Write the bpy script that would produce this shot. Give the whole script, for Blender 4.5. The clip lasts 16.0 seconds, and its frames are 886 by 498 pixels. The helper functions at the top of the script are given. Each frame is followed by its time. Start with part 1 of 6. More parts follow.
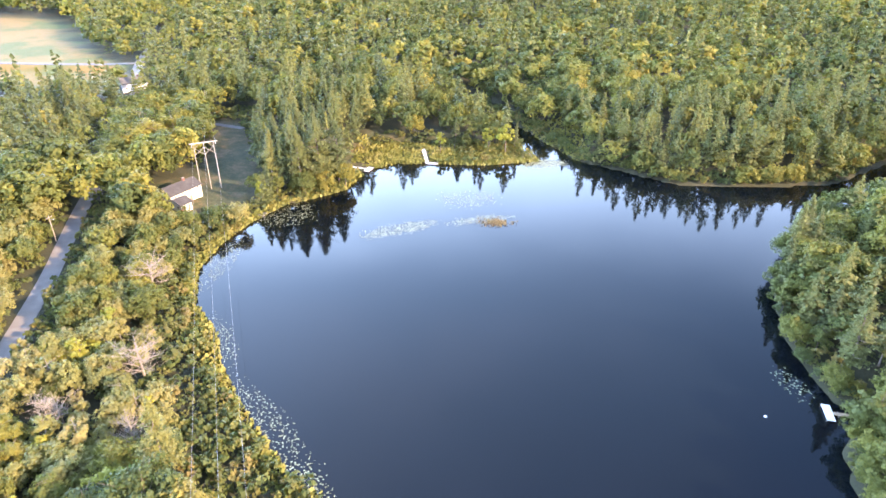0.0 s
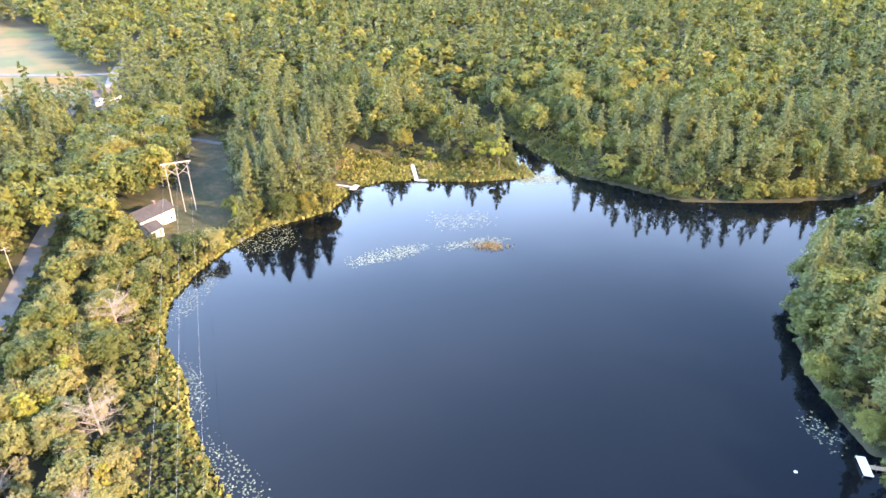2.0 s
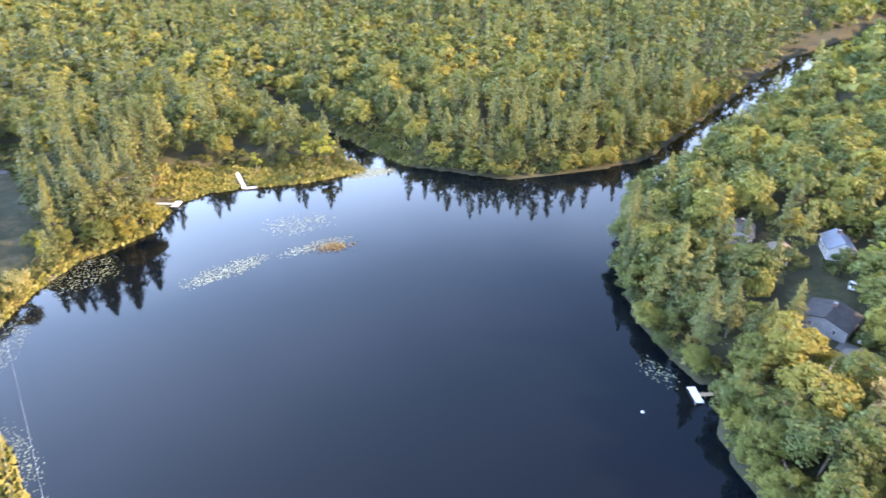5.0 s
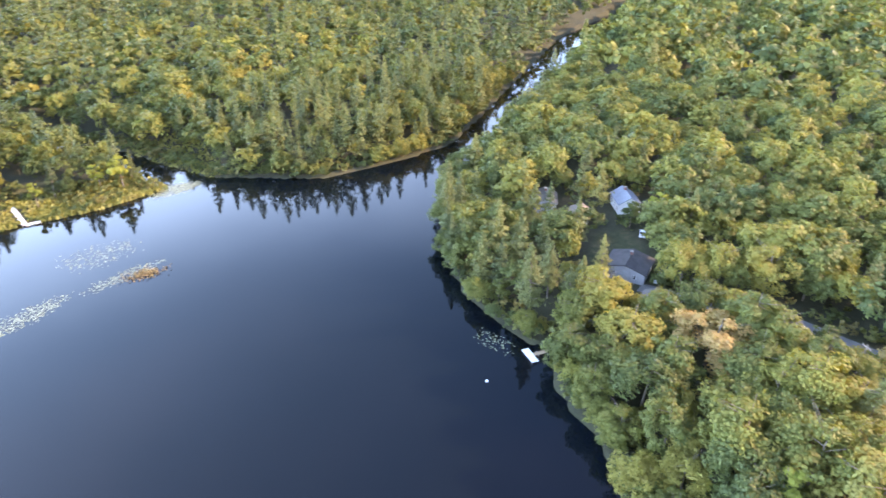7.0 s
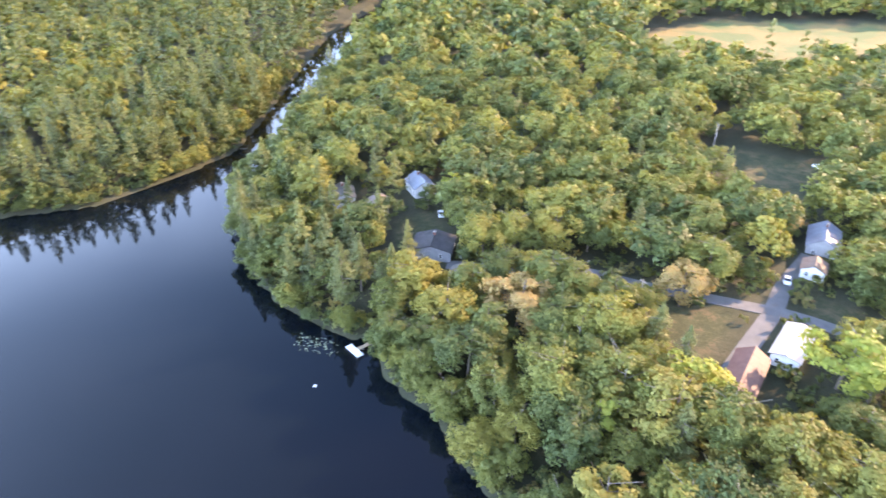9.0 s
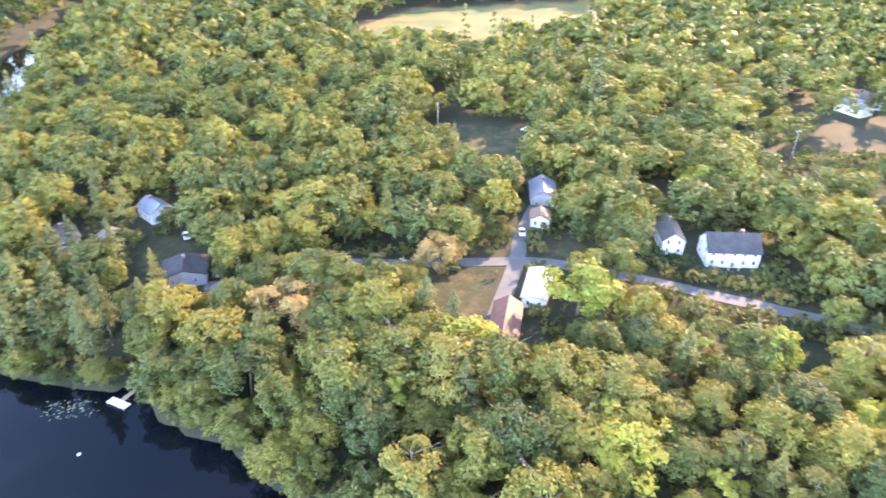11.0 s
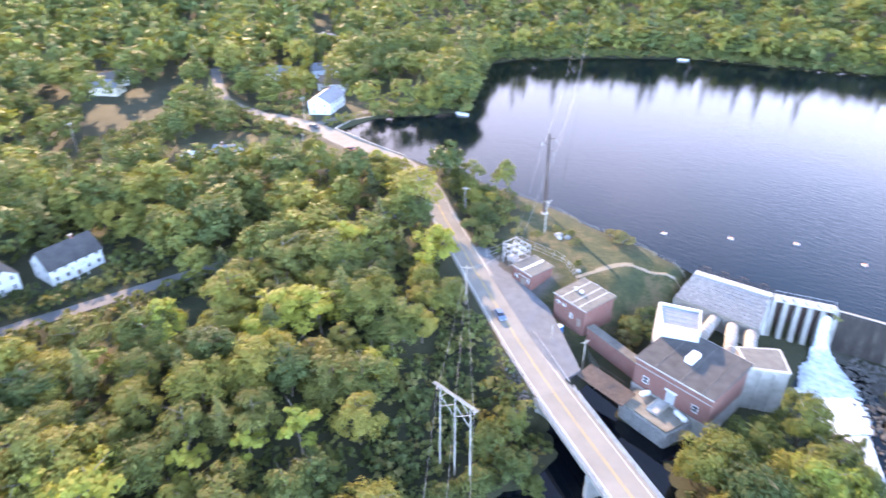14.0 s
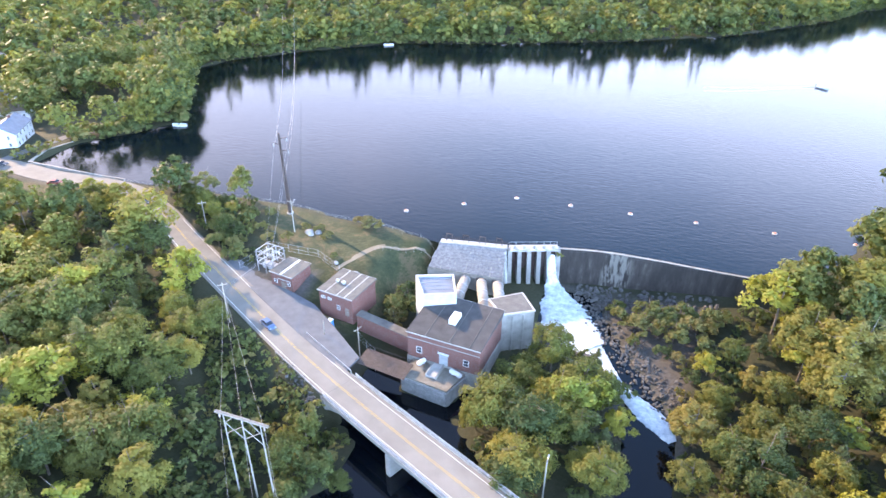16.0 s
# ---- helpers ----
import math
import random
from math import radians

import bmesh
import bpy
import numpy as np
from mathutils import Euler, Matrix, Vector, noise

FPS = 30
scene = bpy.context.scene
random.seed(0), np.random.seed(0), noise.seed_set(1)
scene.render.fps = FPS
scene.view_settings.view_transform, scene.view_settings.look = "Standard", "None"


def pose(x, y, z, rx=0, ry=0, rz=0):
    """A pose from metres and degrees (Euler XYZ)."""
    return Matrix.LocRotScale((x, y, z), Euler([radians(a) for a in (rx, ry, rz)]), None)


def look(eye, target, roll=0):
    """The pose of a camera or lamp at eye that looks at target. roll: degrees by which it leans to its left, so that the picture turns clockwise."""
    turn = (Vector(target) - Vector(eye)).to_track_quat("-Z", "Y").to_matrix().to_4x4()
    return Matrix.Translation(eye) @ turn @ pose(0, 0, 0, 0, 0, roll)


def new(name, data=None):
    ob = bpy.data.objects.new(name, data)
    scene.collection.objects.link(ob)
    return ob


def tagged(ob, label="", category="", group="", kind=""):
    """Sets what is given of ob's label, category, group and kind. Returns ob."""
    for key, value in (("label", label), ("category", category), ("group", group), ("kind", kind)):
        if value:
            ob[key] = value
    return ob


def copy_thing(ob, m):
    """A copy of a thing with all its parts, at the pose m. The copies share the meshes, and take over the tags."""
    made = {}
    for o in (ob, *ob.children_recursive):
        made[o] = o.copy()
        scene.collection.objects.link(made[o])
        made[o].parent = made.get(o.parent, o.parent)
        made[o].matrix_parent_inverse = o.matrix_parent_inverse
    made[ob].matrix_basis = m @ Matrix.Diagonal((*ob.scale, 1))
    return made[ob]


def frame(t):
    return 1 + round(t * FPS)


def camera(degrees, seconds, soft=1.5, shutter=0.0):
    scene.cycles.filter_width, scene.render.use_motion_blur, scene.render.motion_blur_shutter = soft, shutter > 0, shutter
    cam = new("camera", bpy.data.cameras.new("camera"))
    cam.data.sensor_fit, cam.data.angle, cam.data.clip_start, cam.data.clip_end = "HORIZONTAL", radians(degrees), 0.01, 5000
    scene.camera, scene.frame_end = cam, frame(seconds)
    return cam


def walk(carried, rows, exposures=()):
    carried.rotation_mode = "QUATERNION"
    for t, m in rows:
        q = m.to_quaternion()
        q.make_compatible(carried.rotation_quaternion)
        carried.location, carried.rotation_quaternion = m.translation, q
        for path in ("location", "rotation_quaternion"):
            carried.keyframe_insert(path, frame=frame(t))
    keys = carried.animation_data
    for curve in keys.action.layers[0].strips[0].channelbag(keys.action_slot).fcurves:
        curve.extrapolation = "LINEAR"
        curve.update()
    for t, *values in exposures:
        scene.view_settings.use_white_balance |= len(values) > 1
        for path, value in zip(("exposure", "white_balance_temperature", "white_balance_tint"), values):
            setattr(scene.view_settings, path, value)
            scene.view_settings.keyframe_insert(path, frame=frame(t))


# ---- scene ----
cam = camera(68.5, 16.0, 1.5, 0.5)
# seconds, place, heading, tilt and roll
PATH = [
    (0.0, 1.60, -19.76, 100.67, 1.79, -29.00, 0.16),
    (0.5, 1.53, -14.31, 100.32, 1.88, -28.90, 0.12),
    (1.0, 1.36, -9.45, 100.07, 1.91, -28.81, 0.08),
    (1.5, 1.16, -5.72, 100.05, 1.57, -28.78, 0.01),
    (2.0, 0.87, -2.94, 99.96, 0.85, -28.78, -0.06),
    (2.5, 0.49, -1.14, 99.87, -0.69, -28.80, -0.08),
    (3.0, -0.00, -0.00, 100.00, -1.57, -28.94, -0.12),
    (3.2, -0.20, 0.45, 100.06, -1.90, -28.98, -0.10),
    (5.3, -2.17, -1.46, 100.70, -18.53, -29.49, 0.00),
    (5.5, -2.36, -1.40, 100.73, -20.30, -29.52, -0.00),
    (6.0, -2.74, -1.22, 100.84, -24.79, -29.65, 0.00),
    (6.5, -2.93, -1.14, 100.88, -28.99, -29.76, 0.02),
    (7.0, -3.01, -1.10, 100.83, -33.52, -29.84, 0.04),
    (7.5, -2.92, -1.12, 100.60, -37.96, -29.88, 0.00),
    (8.0, -2.72, -0.96, 100.14, -42.39, -29.88, 0.03),
    (8.2, -2.65, -0.90, 99.97, -44.21, -29.88, 0.08),
    (10.3, -2.99, -0.34, 98.82, -69.41, -29.98, 0.18),
    (10.5, -3.21, -0.55, 98.91, -71.77, -29.96, 0.18),
    (11.0, -3.71, -1.05, 99.15, -77.13, -29.98, 0.11),
    (11.5, -4.17, -1.74, 99.26, -84.39, -30.02, 0.09),
    (12.0, -4.72, -2.48, 99.06, -94.90, -30.00, 0.03),
    (12.5, -5.28, -3.08, 98.46, -106.50, -30.00, -0.28),
    (13.0, -5.56, -3.83, 97.65, -117.91, -30.05, -0.54),
    (13.5, -5.42, -3.77, 97.26, -128.07, -30.16, -0.41),
    (14.0, -5.22, -3.62, 97.50, -137.10, -30.40, -0.13),
    (14.5, -5.38, -3.31, 98.25, -145.61, -30.66, -0.03),
    (15.0, -5.46, -3.28, 98.62, -153.91, -30.86, 0.16),
    (15.5, -5.25, -3.04, 98.70, -159.72, -30.93, 0.37),
    (16.0, -5.28, -2.52, 98.86, -162.11, -31.00, 0.49),
]
EXPOSURES = [(0, 2.05, 7400, 30), (5.5, 1.95, 7500, 32), (8, 1.95, 7500, 32), (10.5, 2.2, 7500, 36), (12.5, 2.08, 7200, 36), (14.5, 1.6, 7000, 28), (16, 1.5, 6950, 26)]
walk(cam, [(t, pose(x, y, z, 90 + tilt, 0, turn) @ pose(0, 0, 0, 0, 0, roll)) for t, x, y, z, turn, tilt, roll in PATH], EXPOSURES)

# ---- light ----
SUN_AZ, SUN_EL = 115.0, 21.0          # clockwise from +y, degrees
world = bpy.data.worlds.new("sky")
scene.world = world
world.use_nodes = True
wn = world.node_tree
sky = wn.nodes.new("ShaderNodeTexSky")
sky.sky_type = "NISHITA"
sky.sun_disc = False
sky.sun_elevation = radians(SUN_EL)
sky.sun_rotation = radians(SUN_AZ)
sky.air_density, sky.dust_density, sky.ozone_density = 1.0, 1.0, 2.5
# thin high cloud, thicker and paler low in the sky, over a clear deep blue


def sky_math(op, a, b=0.0):
    m = wn.nodes.new("ShaderNodeMath")
    m.operation = op
    for sock, v in zip(m.inputs, (a, b)):
        if isinstance(v, (int, float)):
            sock.default_value = v
        else:
            wn.links.new(v, sock)
    return m.outputs[0]


def sky_dot(v):
    m = wn.nodes.new("ShaderNodeVectorMath")
    m.operation = "DOT_PRODUCT"
    wn.links.new(sky_co.outputs["Generated"], m.inputs[0])
    m.inputs[1].default_value = v
    return m.outputs["Value"]


def sky_mix(kind, fac, a, b):
    m = wn.nodes.new("ShaderNodeMix")
    m.data_type, m.blend_type = "RGBA", kind
    for sock, v in ((m.inputs[0], fac), (m.inputs[6], a), (m.inputs[7], b)):
        if isinstance(v, float):
            sock.default_value = v
        elif isinstance(v, tuple):
            sock.default_value = (*v, 1)
        else:
            wn.links.new(v, sock)
    return m.outputs[2]


sky_co = wn.nodes.new("ShaderNodeTexCoord")
veil_map = wn.nodes.new("ShaderNodeMapping")
veil_map.inputs["Scale"].default_value = (1.0, 1.0, 2.2)
wn.links.new(sky_co.outputs["Generated"], veil_map.inputs[0])
veil = wn.nodes.new("ShaderNodeTexNoise")
veil.inputs["Scale"].default_value, veil.inputs["Detail"].default_value, veil.inputs["Roughness"].default_value = 2.0, 5.0, 0.55
wn.links.new(veil_map.outputs[0], veil.inputs["Vector"])
height = sky_math("MAXIMUM", sky_dot((0, 0, 1)), 0.0)
up = sky_math("SUBTRACT", 1.0, height)
# the sky is dimmed towards the east, to darken what the water mirrors there
deep = sky_math("MAXIMUM", sky_dot((math.sin(radians(82)), math.cos(radians(82)), 0.25)), 0.0)
# blue glow added away from the sun, to brighten the pond's mirrored sky
away = sky_math("MAXIMUM", sky_dot((math.sin(radians(-48)), math.cos(radians(-48)), 0.1)), 0.0)
veil_ramp = wn.nodes.new("ShaderNodeValToRGB")
veil_ramp.color_ramp.elements[0].position, veil_ramp.color_ramp.elements[0].color = 0.42, (0, 0, 0, 1)
veil_ramp.color_ramp.elements[1].position, veil_ramp.color_ramp.elements[1].color = 0.72, (1, 1, 1, 1)
wn.links.new(veil.outputs[0], veil_ramp.inputs[0])
south = sky_math("MAXIMUM", sky_dot((math.sin(radians(165)), math.cos(radians(165)), 0.0)), 0.0)
# a soft bank of thin cloud lies low all round, peach towards the sun's side
bank = wn.nodes.new("ShaderNodeValToRGB")
bank.color_ramp.interpolation = "EASE"
bank.color_ramp.elements[0].position, bank.color_ramp.elements[0].color = 0.3, (1, 1, 1, 1)
bank.color_ramp.elements[1].position, bank.color_ramp.elements[1].color = 0.53, (0, 0, 0, 1)
wn.links.new(sky_math("ADD", height, sky_math("MULTIPLY", sky_math("SUBTRACT", veil.outputs[0], 0.5), 0.24)), bank.inputs[0])
bank_tint = sky_mix("MIX", sky_math("POWER", south, 0.6), (7.6, 11.4, 15.3), (6.7, 5.8, 5.6))
whole = sky_mix("ADD", 1.0, sky.outputs[0], (0.1, 0.6, 1.5))
whole = sky_mix("ADD", sky_math("POWER", up, 2.4), whole, (0.6, 5.4, 11.5))
whole = sky_mix("ADD", bank.outputs[0], whole, bank_tint)
whole = sky_mix("ADD", sky_math("MULTIPLY", away, sky_math("POWER", up, 1.0)), whole, (9.5, 16.0, 24.0))
whole = sky_mix("ADD", veil_ramp.outputs[0], whole, (0.8, 0.8, 0.9))
wn.links.new(sky_mix("MULTIPLY", sky_math("MULTIPLY", deep, 0.9), whole, (0.28, 0.28, 0.3)), wn.nodes["Background"].inputs[0])
wn.nodes["Background"].inputs[1].default_value = 0.15
sun_data = bpy.data.lights.new("sun", "SUN")
sun_data.energy, sun_data.angle, sun_data.color = 4.8, radians(0.6), (1.0, 0.81, 0.53)
sun_lamp = new("sun", sun_data)
to_sun = Vector((math.sin(radians(SUN_AZ)) * math.cos(radians(SUN_EL)), math.cos(radians(SUN_AZ)) * math.cos(radians(SUN_EL)), math.sin(radians(SUN_EL))))
sun_lamp.matrix_world = look(to_sun * 300, (0, 0, 0))

# ---- materials ----


def shader(name, rough=0.8, metal=0.0):
    m = bpy.data.materials.new(name)
    m.use_nodes = True
    b = m.node_tree.nodes["Principled BSDF"]
    b.inputs["Roughness"].default_value = rough
    b.inputs["Metallic"].default_value = metal
    return m, m.node_tree, b


def ramp(nt, fac, stops):
    r = nt.nodes.new("ShaderNodeValToRGB")
    while len(r.color_ramp.elements) < len(stops):
        r.color_ramp.elements.new(0.5)
    for e, (p, c) in zip(r.color_ramp.elements, stops):
        e.position, e.color = p, (*c, 1)
    nt.links.new(fac, r.inputs[0])
    return r.outputs[0]


def noise_of(nt, scale, detail=4.0, rough=0.6, co=None):
    n = nt.nodes.new("ShaderNodeTexNoise")
    n.inputs["Scale"].default_value, n.inputs["Detail"].default_value, n.inputs["Roughness"].default_value = scale, detail, rough
    if co is None:
        g = nt.nodes.new("ShaderNodeNewGeometry")
        co = g.outputs["Position"]
    nt.links.new(co, n.inputs["Vector"])
    return n.outputs[0]


def mixc(nt, fac, a, b, kind="MIX"):
    m = nt.nodes.new("ShaderNodeMix")
    m.data_type, m.blend_type = "RGBA", kind
    for sock, v in ((m.inputs[0], fac), (m.inputs[6], a), (m.inputs[7], b)):
        if isinstance(v, (int, float)):
            sock.default_value = v
        elif isinstance(v, tuple):
            sock.default_value = (*v, 1)
        else:
            nt.links.new(v, sock)
    return m.outputs[2]


def arith(nt, op, a, b):
    m = nt.nodes.new("ShaderNodeMath")
    m.operation = op
    for sock, v in zip(m.inputs, (a, b)):
        if isinstance(v, (int, float)):
            sock.default_value = v
        else:
            nt.links.new(v, sock)
    return m.outputs[0]


def bumped(nt, b, height, strength, dist=0.05):
    n = nt.nodes.new("ShaderNodeBump")
    n.inputs["Strength"].default_value, n.inputs["Distance"].default_value = strength, dist
    nt.links.new(height, n.inputs["Height"])
    nt.links.new(n.outputs[0], b.inputs["Normal"])


def worn(name, c1, c2, rough=0.8, scale=1.2, metal=0.0, bump=0.2, grain=18.0):
    """A weathered surface: two tones in broad stains, with fine grain."""
    m, nt, b = shader(name, rough, metal)
    big = noise_of(nt, scale, 5)
    fine = noise_of(nt, grain, 3)
    f = arith(nt, "ADD", arith(nt, "MULTIPLY", big, 0.7), arith(nt, "MULTIPLY", fine, 0.3))
    nt.links.new(ramp(nt, f, [(0.35, c1), (0.65, c2)]), b.inputs["Base Color"])
    bumped(nt, b, fine, bump)
    return m


def leafy(name, tones, sheen=0.4, object_share=0.78, patch=0.11):
    """Foliage: tones vary from plant to plant and from spray to spray, and light shines through."""
    m, nt, b = shader(name, 0.6)
    b.inputs["Specular IOR Level"].default_value = 0.25
    info = nt.nodes.new("ShaderNodeObjectInfo")
    geo = nt.nodes.new("ShaderNodeNewGeometry")
    isl = geo.outputs["Random Per Island"]
    if object_share > 0:
        f = arith(nt, "ADD", arith(nt, "MULTIPLY", info.outputs["Random"], object_share), arith(nt, "MULTIPLY", isl, 1 - object_share))
    elif object_share < 0:
        own = nt.nodes.new("ShaderNodeAttribute")
        own.attribute_name = "tone"
        f = arith(nt, "ADD", arith(nt, "MULTIPLY", own.outputs["Fac"], 0.84), arith(nt, "MULTIPLY", isl, 0.16))
    else:
        n = noise_of(nt, patch, 1, 0.5)
        n = arith(nt, "MULTIPLY", arith(nt, "SUBTRACT", n, 0.27), 2.0)
        f = arith(nt, "ADD", arith(nt, "MULTIPLY", n, 0.85), arith(nt, "MULTIPLY", isl, 0.14))
    k = len(tones)
    col = ramp(nt, f, [(0.12 + 0.76 * i / (k - 1), c) for i, c in enumerate(tones)])
    nt.links.new(col, b.inputs["Base Color"])
    t = nt.nodes.new("ShaderNodeBsdfTranslucent")
    nt.links.new(mixc(nt, 1.0, col, (1.15, 1.2, 0.7), "MULTIPLY"), t.inputs[0])
    mx = nt.nodes.new("ShaderNodeMixShader")
    mx.inputs[0].default_value = sheen
    nt.links.new(b.outputs[0], mx.inputs[1])
    nt.links.new(t.outputs[0], mx.inputs[2])
    nt.links.new(mx.outputs[0], nt.nodes["Material Output"].inputs[0])
    return m


BROAD = [(0.062, 0.09, 0.031), (0.097, 0.119, 0.035), (0.14, 0.152, 0.039), (0.188, 0.185, 0.042), (0.238, 0.208, 0.048)]
PINE = [(0.07, 0.095, 0.041), (0.117, 0.132, 0.047), (0.178, 0.176, 0.054)]
OLIVE = [(0.116, 0.124, 0.036), (0.167, 0.166, 0.042), (0.217, 0.197, 0.05), (0.256, 0.202, 0.062)]
PALE = [(0.17, 0.178, 0.068), (0.21, 0.21, 0.076), (0.25, 0.232, 0.086), (0.285, 0.245, 0.11)]
M_BROAD = leafy("broad_leaves", BROAD)
M_PINE = leafy("pine_needles", PINE, 0.25)
# tones for turning trees, and for the sun's glow in the east wood
M_YELLOW = leafy("yellowing_sunlit_leaves", [(0.2, 0.23, 0.045), (0.27, 0.28, 0.05), (0.31, 0.28, 0.05)])
M_ORANGE = leafy("orange_leaves", [(0.3, 0.2, 0.085), (0.37, 0.25, 0.1), (0.34, 0.27, 0.11)], 0.45, 0.3)
M_RED = leafy("red_leaves", [(0.3, 0.08, 0.04), (0.35, 0.12, 0.05)])
M_SHRUB = leafy("shrub_leaves", [(0.07, 0.095, 0.036), (0.11, 0.132, 0.045), (0.155, 0.158, 0.055), (0.21, 0.165, 0.07)])
M_OLIVE = leafy("olive_leaves", OLIVE)
M_PALE = leafy("pale_leaves", PALE)
M_FPALE = leafy("bank_leaves", PALE, 0.4, -1)
M_FBROAD = leafy("woodland_leaves", BROAD, 0.37, -1)
M_FPINE = leafy("woodland_needles", PINE, 0.27, -1)
M_FSHRUB = leafy("thicket_leaves", [(0.07, 0.095, 0.036), (0.11, 0.135, 0.045), (0.165, 0.165, 0.055), (0.215, 0.168, 0.07)], 0.4, -1)
M_REED = leafy("reeds", [(0.16, 0.17, 0.05), (0.22, 0.215, 0.065), (0.27, 0.24, 0.09)], 0.35, 0.0, 0.15)
M_BARK = worn("bark", (0.10, 0.075, 0.055), (0.2, 0.17, 0.14), 0.9, 1.5)
M_DEAD = worn("bare_branches", (0.19, 0.165, 0.135), (0.29, 0.255, 0.215), 0.9, 1.5)
M_ASPHALT = worn("road_asphalt", (0.165, 0.15, 0.132), (0.225, 0.206, 0.182), 0.9, 0.25)
M_LANE = worn("lane_asphalt", (0.1, 0.1, 0.1), (0.15, 0.147, 0.145), 0.9, 0.3)
# lay-by gravel toned dark and bluish: the trees' shade put into its colour
M_GRAVEL_SHADED = worn("gravel", (0.095, 0.1, 0.112), (0.15, 0.154, 0.165), 0.95, 0.3)
M_PATH = worn("dirt_path", (0.15, 0.125, 0.09), (0.22, 0.185, 0.135), 0.95, 0.4)
M_YELLOWLINE = worn("yellow_road_paint", (0.36, 0.25, 0.08), (0.48, 0.33, 0.1), 0.7, 2)
M_WHITELINE = worn("white_road_paint", (0.5, 0.5, 0.48), (0.65, 0.65, 0.62), 0.7, 2)
M_CONC = worn("concrete", (0.2, 0.19, 0.175), (0.33, 0.315, 0.29), 0.9, 0.5)
M_CONC_LIGHT = worn("pale_concrete", (0.3, 0.29, 0.275), (0.45, 0.435, 0.41), 0.85, 0.6)
M_ROOF_GREY = worn("grey_roof_felt", (0.036, 0.034, 0.035), (0.068, 0.064, 0.063), 0.9, 0.5)
M_ROOF_TAN = worn("weathered_roof_felt", (0.09, 0.083, 0.076), (0.15, 0.138, 0.122), 0.9, 0.6)
M_ROOF_BLUE = worn("blue_grey_roof", (0.13, 0.15, 0.18), (0.19, 0.21, 0.25), 0.7, 0.6)
M_ROOF_RED = worn("rusty_roof", (0.12, 0.055, 0.043), (0.17, 0.085, 0.066), 0.7, 0.8)
M_ROOF_BROWN = worn("brown_roof", (0.16, 0.12, 0.10), (0.22, 0.17, 0.14), 0.8, 0.8)
M_WHITE = worn("white_paint", (0.56, 0.56, 0.55), (0.7, 0.7, 0.69), 0.6, 0.7)
M_CREAM = worn("cream_siding", (0.62, 0.55, 0.42), (0.74, 0.67, 0.53), 0.7, 0.7)
M_GREYSIDE = worn("grey_siding", (0.26, 0.27, 0.28), (0.36, 0.37, 0.38), 0.7, 0.7)
M_PALEBLUE = worn("pale_blue_siding", (0.45, 0.53, 0.62), (0.55, 0.63, 0.72), 0.6, 0.8)
M_WOODGREY = worn("weathered_wood", (0.22, 0.2, 0.17), (0.34, 0.31, 0.265), 0.85, 1.5)
M_RENDER = worn("weathered_render", (0.36, 0.365, 0.375), (0.5, 0.505, 0.51), 0.7, 0.5)
M_WOODDARK = worn("creosoted_wood", (0.07, 0.05, 0.04), (0.13, 0.095, 0.07), 0.8, 1.5)
M_WOODWARM = worn("warm_wood_decking", (0.24, 0.16, 0.1), (0.34, 0.24, 0.15), 0.8, 1.5)
M_STEEL = worn("galvanised_steel", (0.32, 0.33, 0.34), (0.46, 0.47, 0.48), 0.5, 1.5, 0.5)
M_RUST = worn("corten_steel", (0.035, 0.022, 0.019), (0.065, 0.04, 0.032), 0.7, 1.0)
M_BLACK = worn("black_rubber", (0.02, 0.02, 0.02), (0.04, 0.04, 0.04), 0.7)
M_WIRE = worn("wire", (0.2, 0.2, 0.2), (0.3, 0.3, 0.3), 0.5)
M_BLUEPLASTIC = worn("blue_plastic", (0.03, 0.2, 0.48), (0.05, 0.27, 0.58), 0.45)
M_BUOY = worn("orange_float", (0.6, 0.2, 0.1), (0.75, 0.3, 0.16), 0.5)
M_STONE = worn("granite_blocks", (0.18, 0.175, 0.17), (0.32, 0.31, 0.3), 0.9, 0.9)
M_ROCK = worn("river_rock", (0.05, 0.047, 0.045), (0.15, 0.14, 0.13), 0.9, 0.8)
M_LILY = worn("lily_pads", (0.12, 0.14, 0.07), (0.22, 0.23, 0.13), 0.5, 0.5)
M_FOAM = worn("white_water", (0.34, 0.4, 0.44), (0.8, 0.84, 0.86), 0.5, 0.7, 0.0, 0.9, 2.6)
M_WAKE = worn("wake", (0.1, 0.12, 0.15), (0.3, 0.33, 0.36), 0.3, 0.7)
M_WOODPLANK = worn("bleached_planks", (0.10, 0.105, 0.112), (0.24, 0.24, 0.242), 0.85, 1.4)


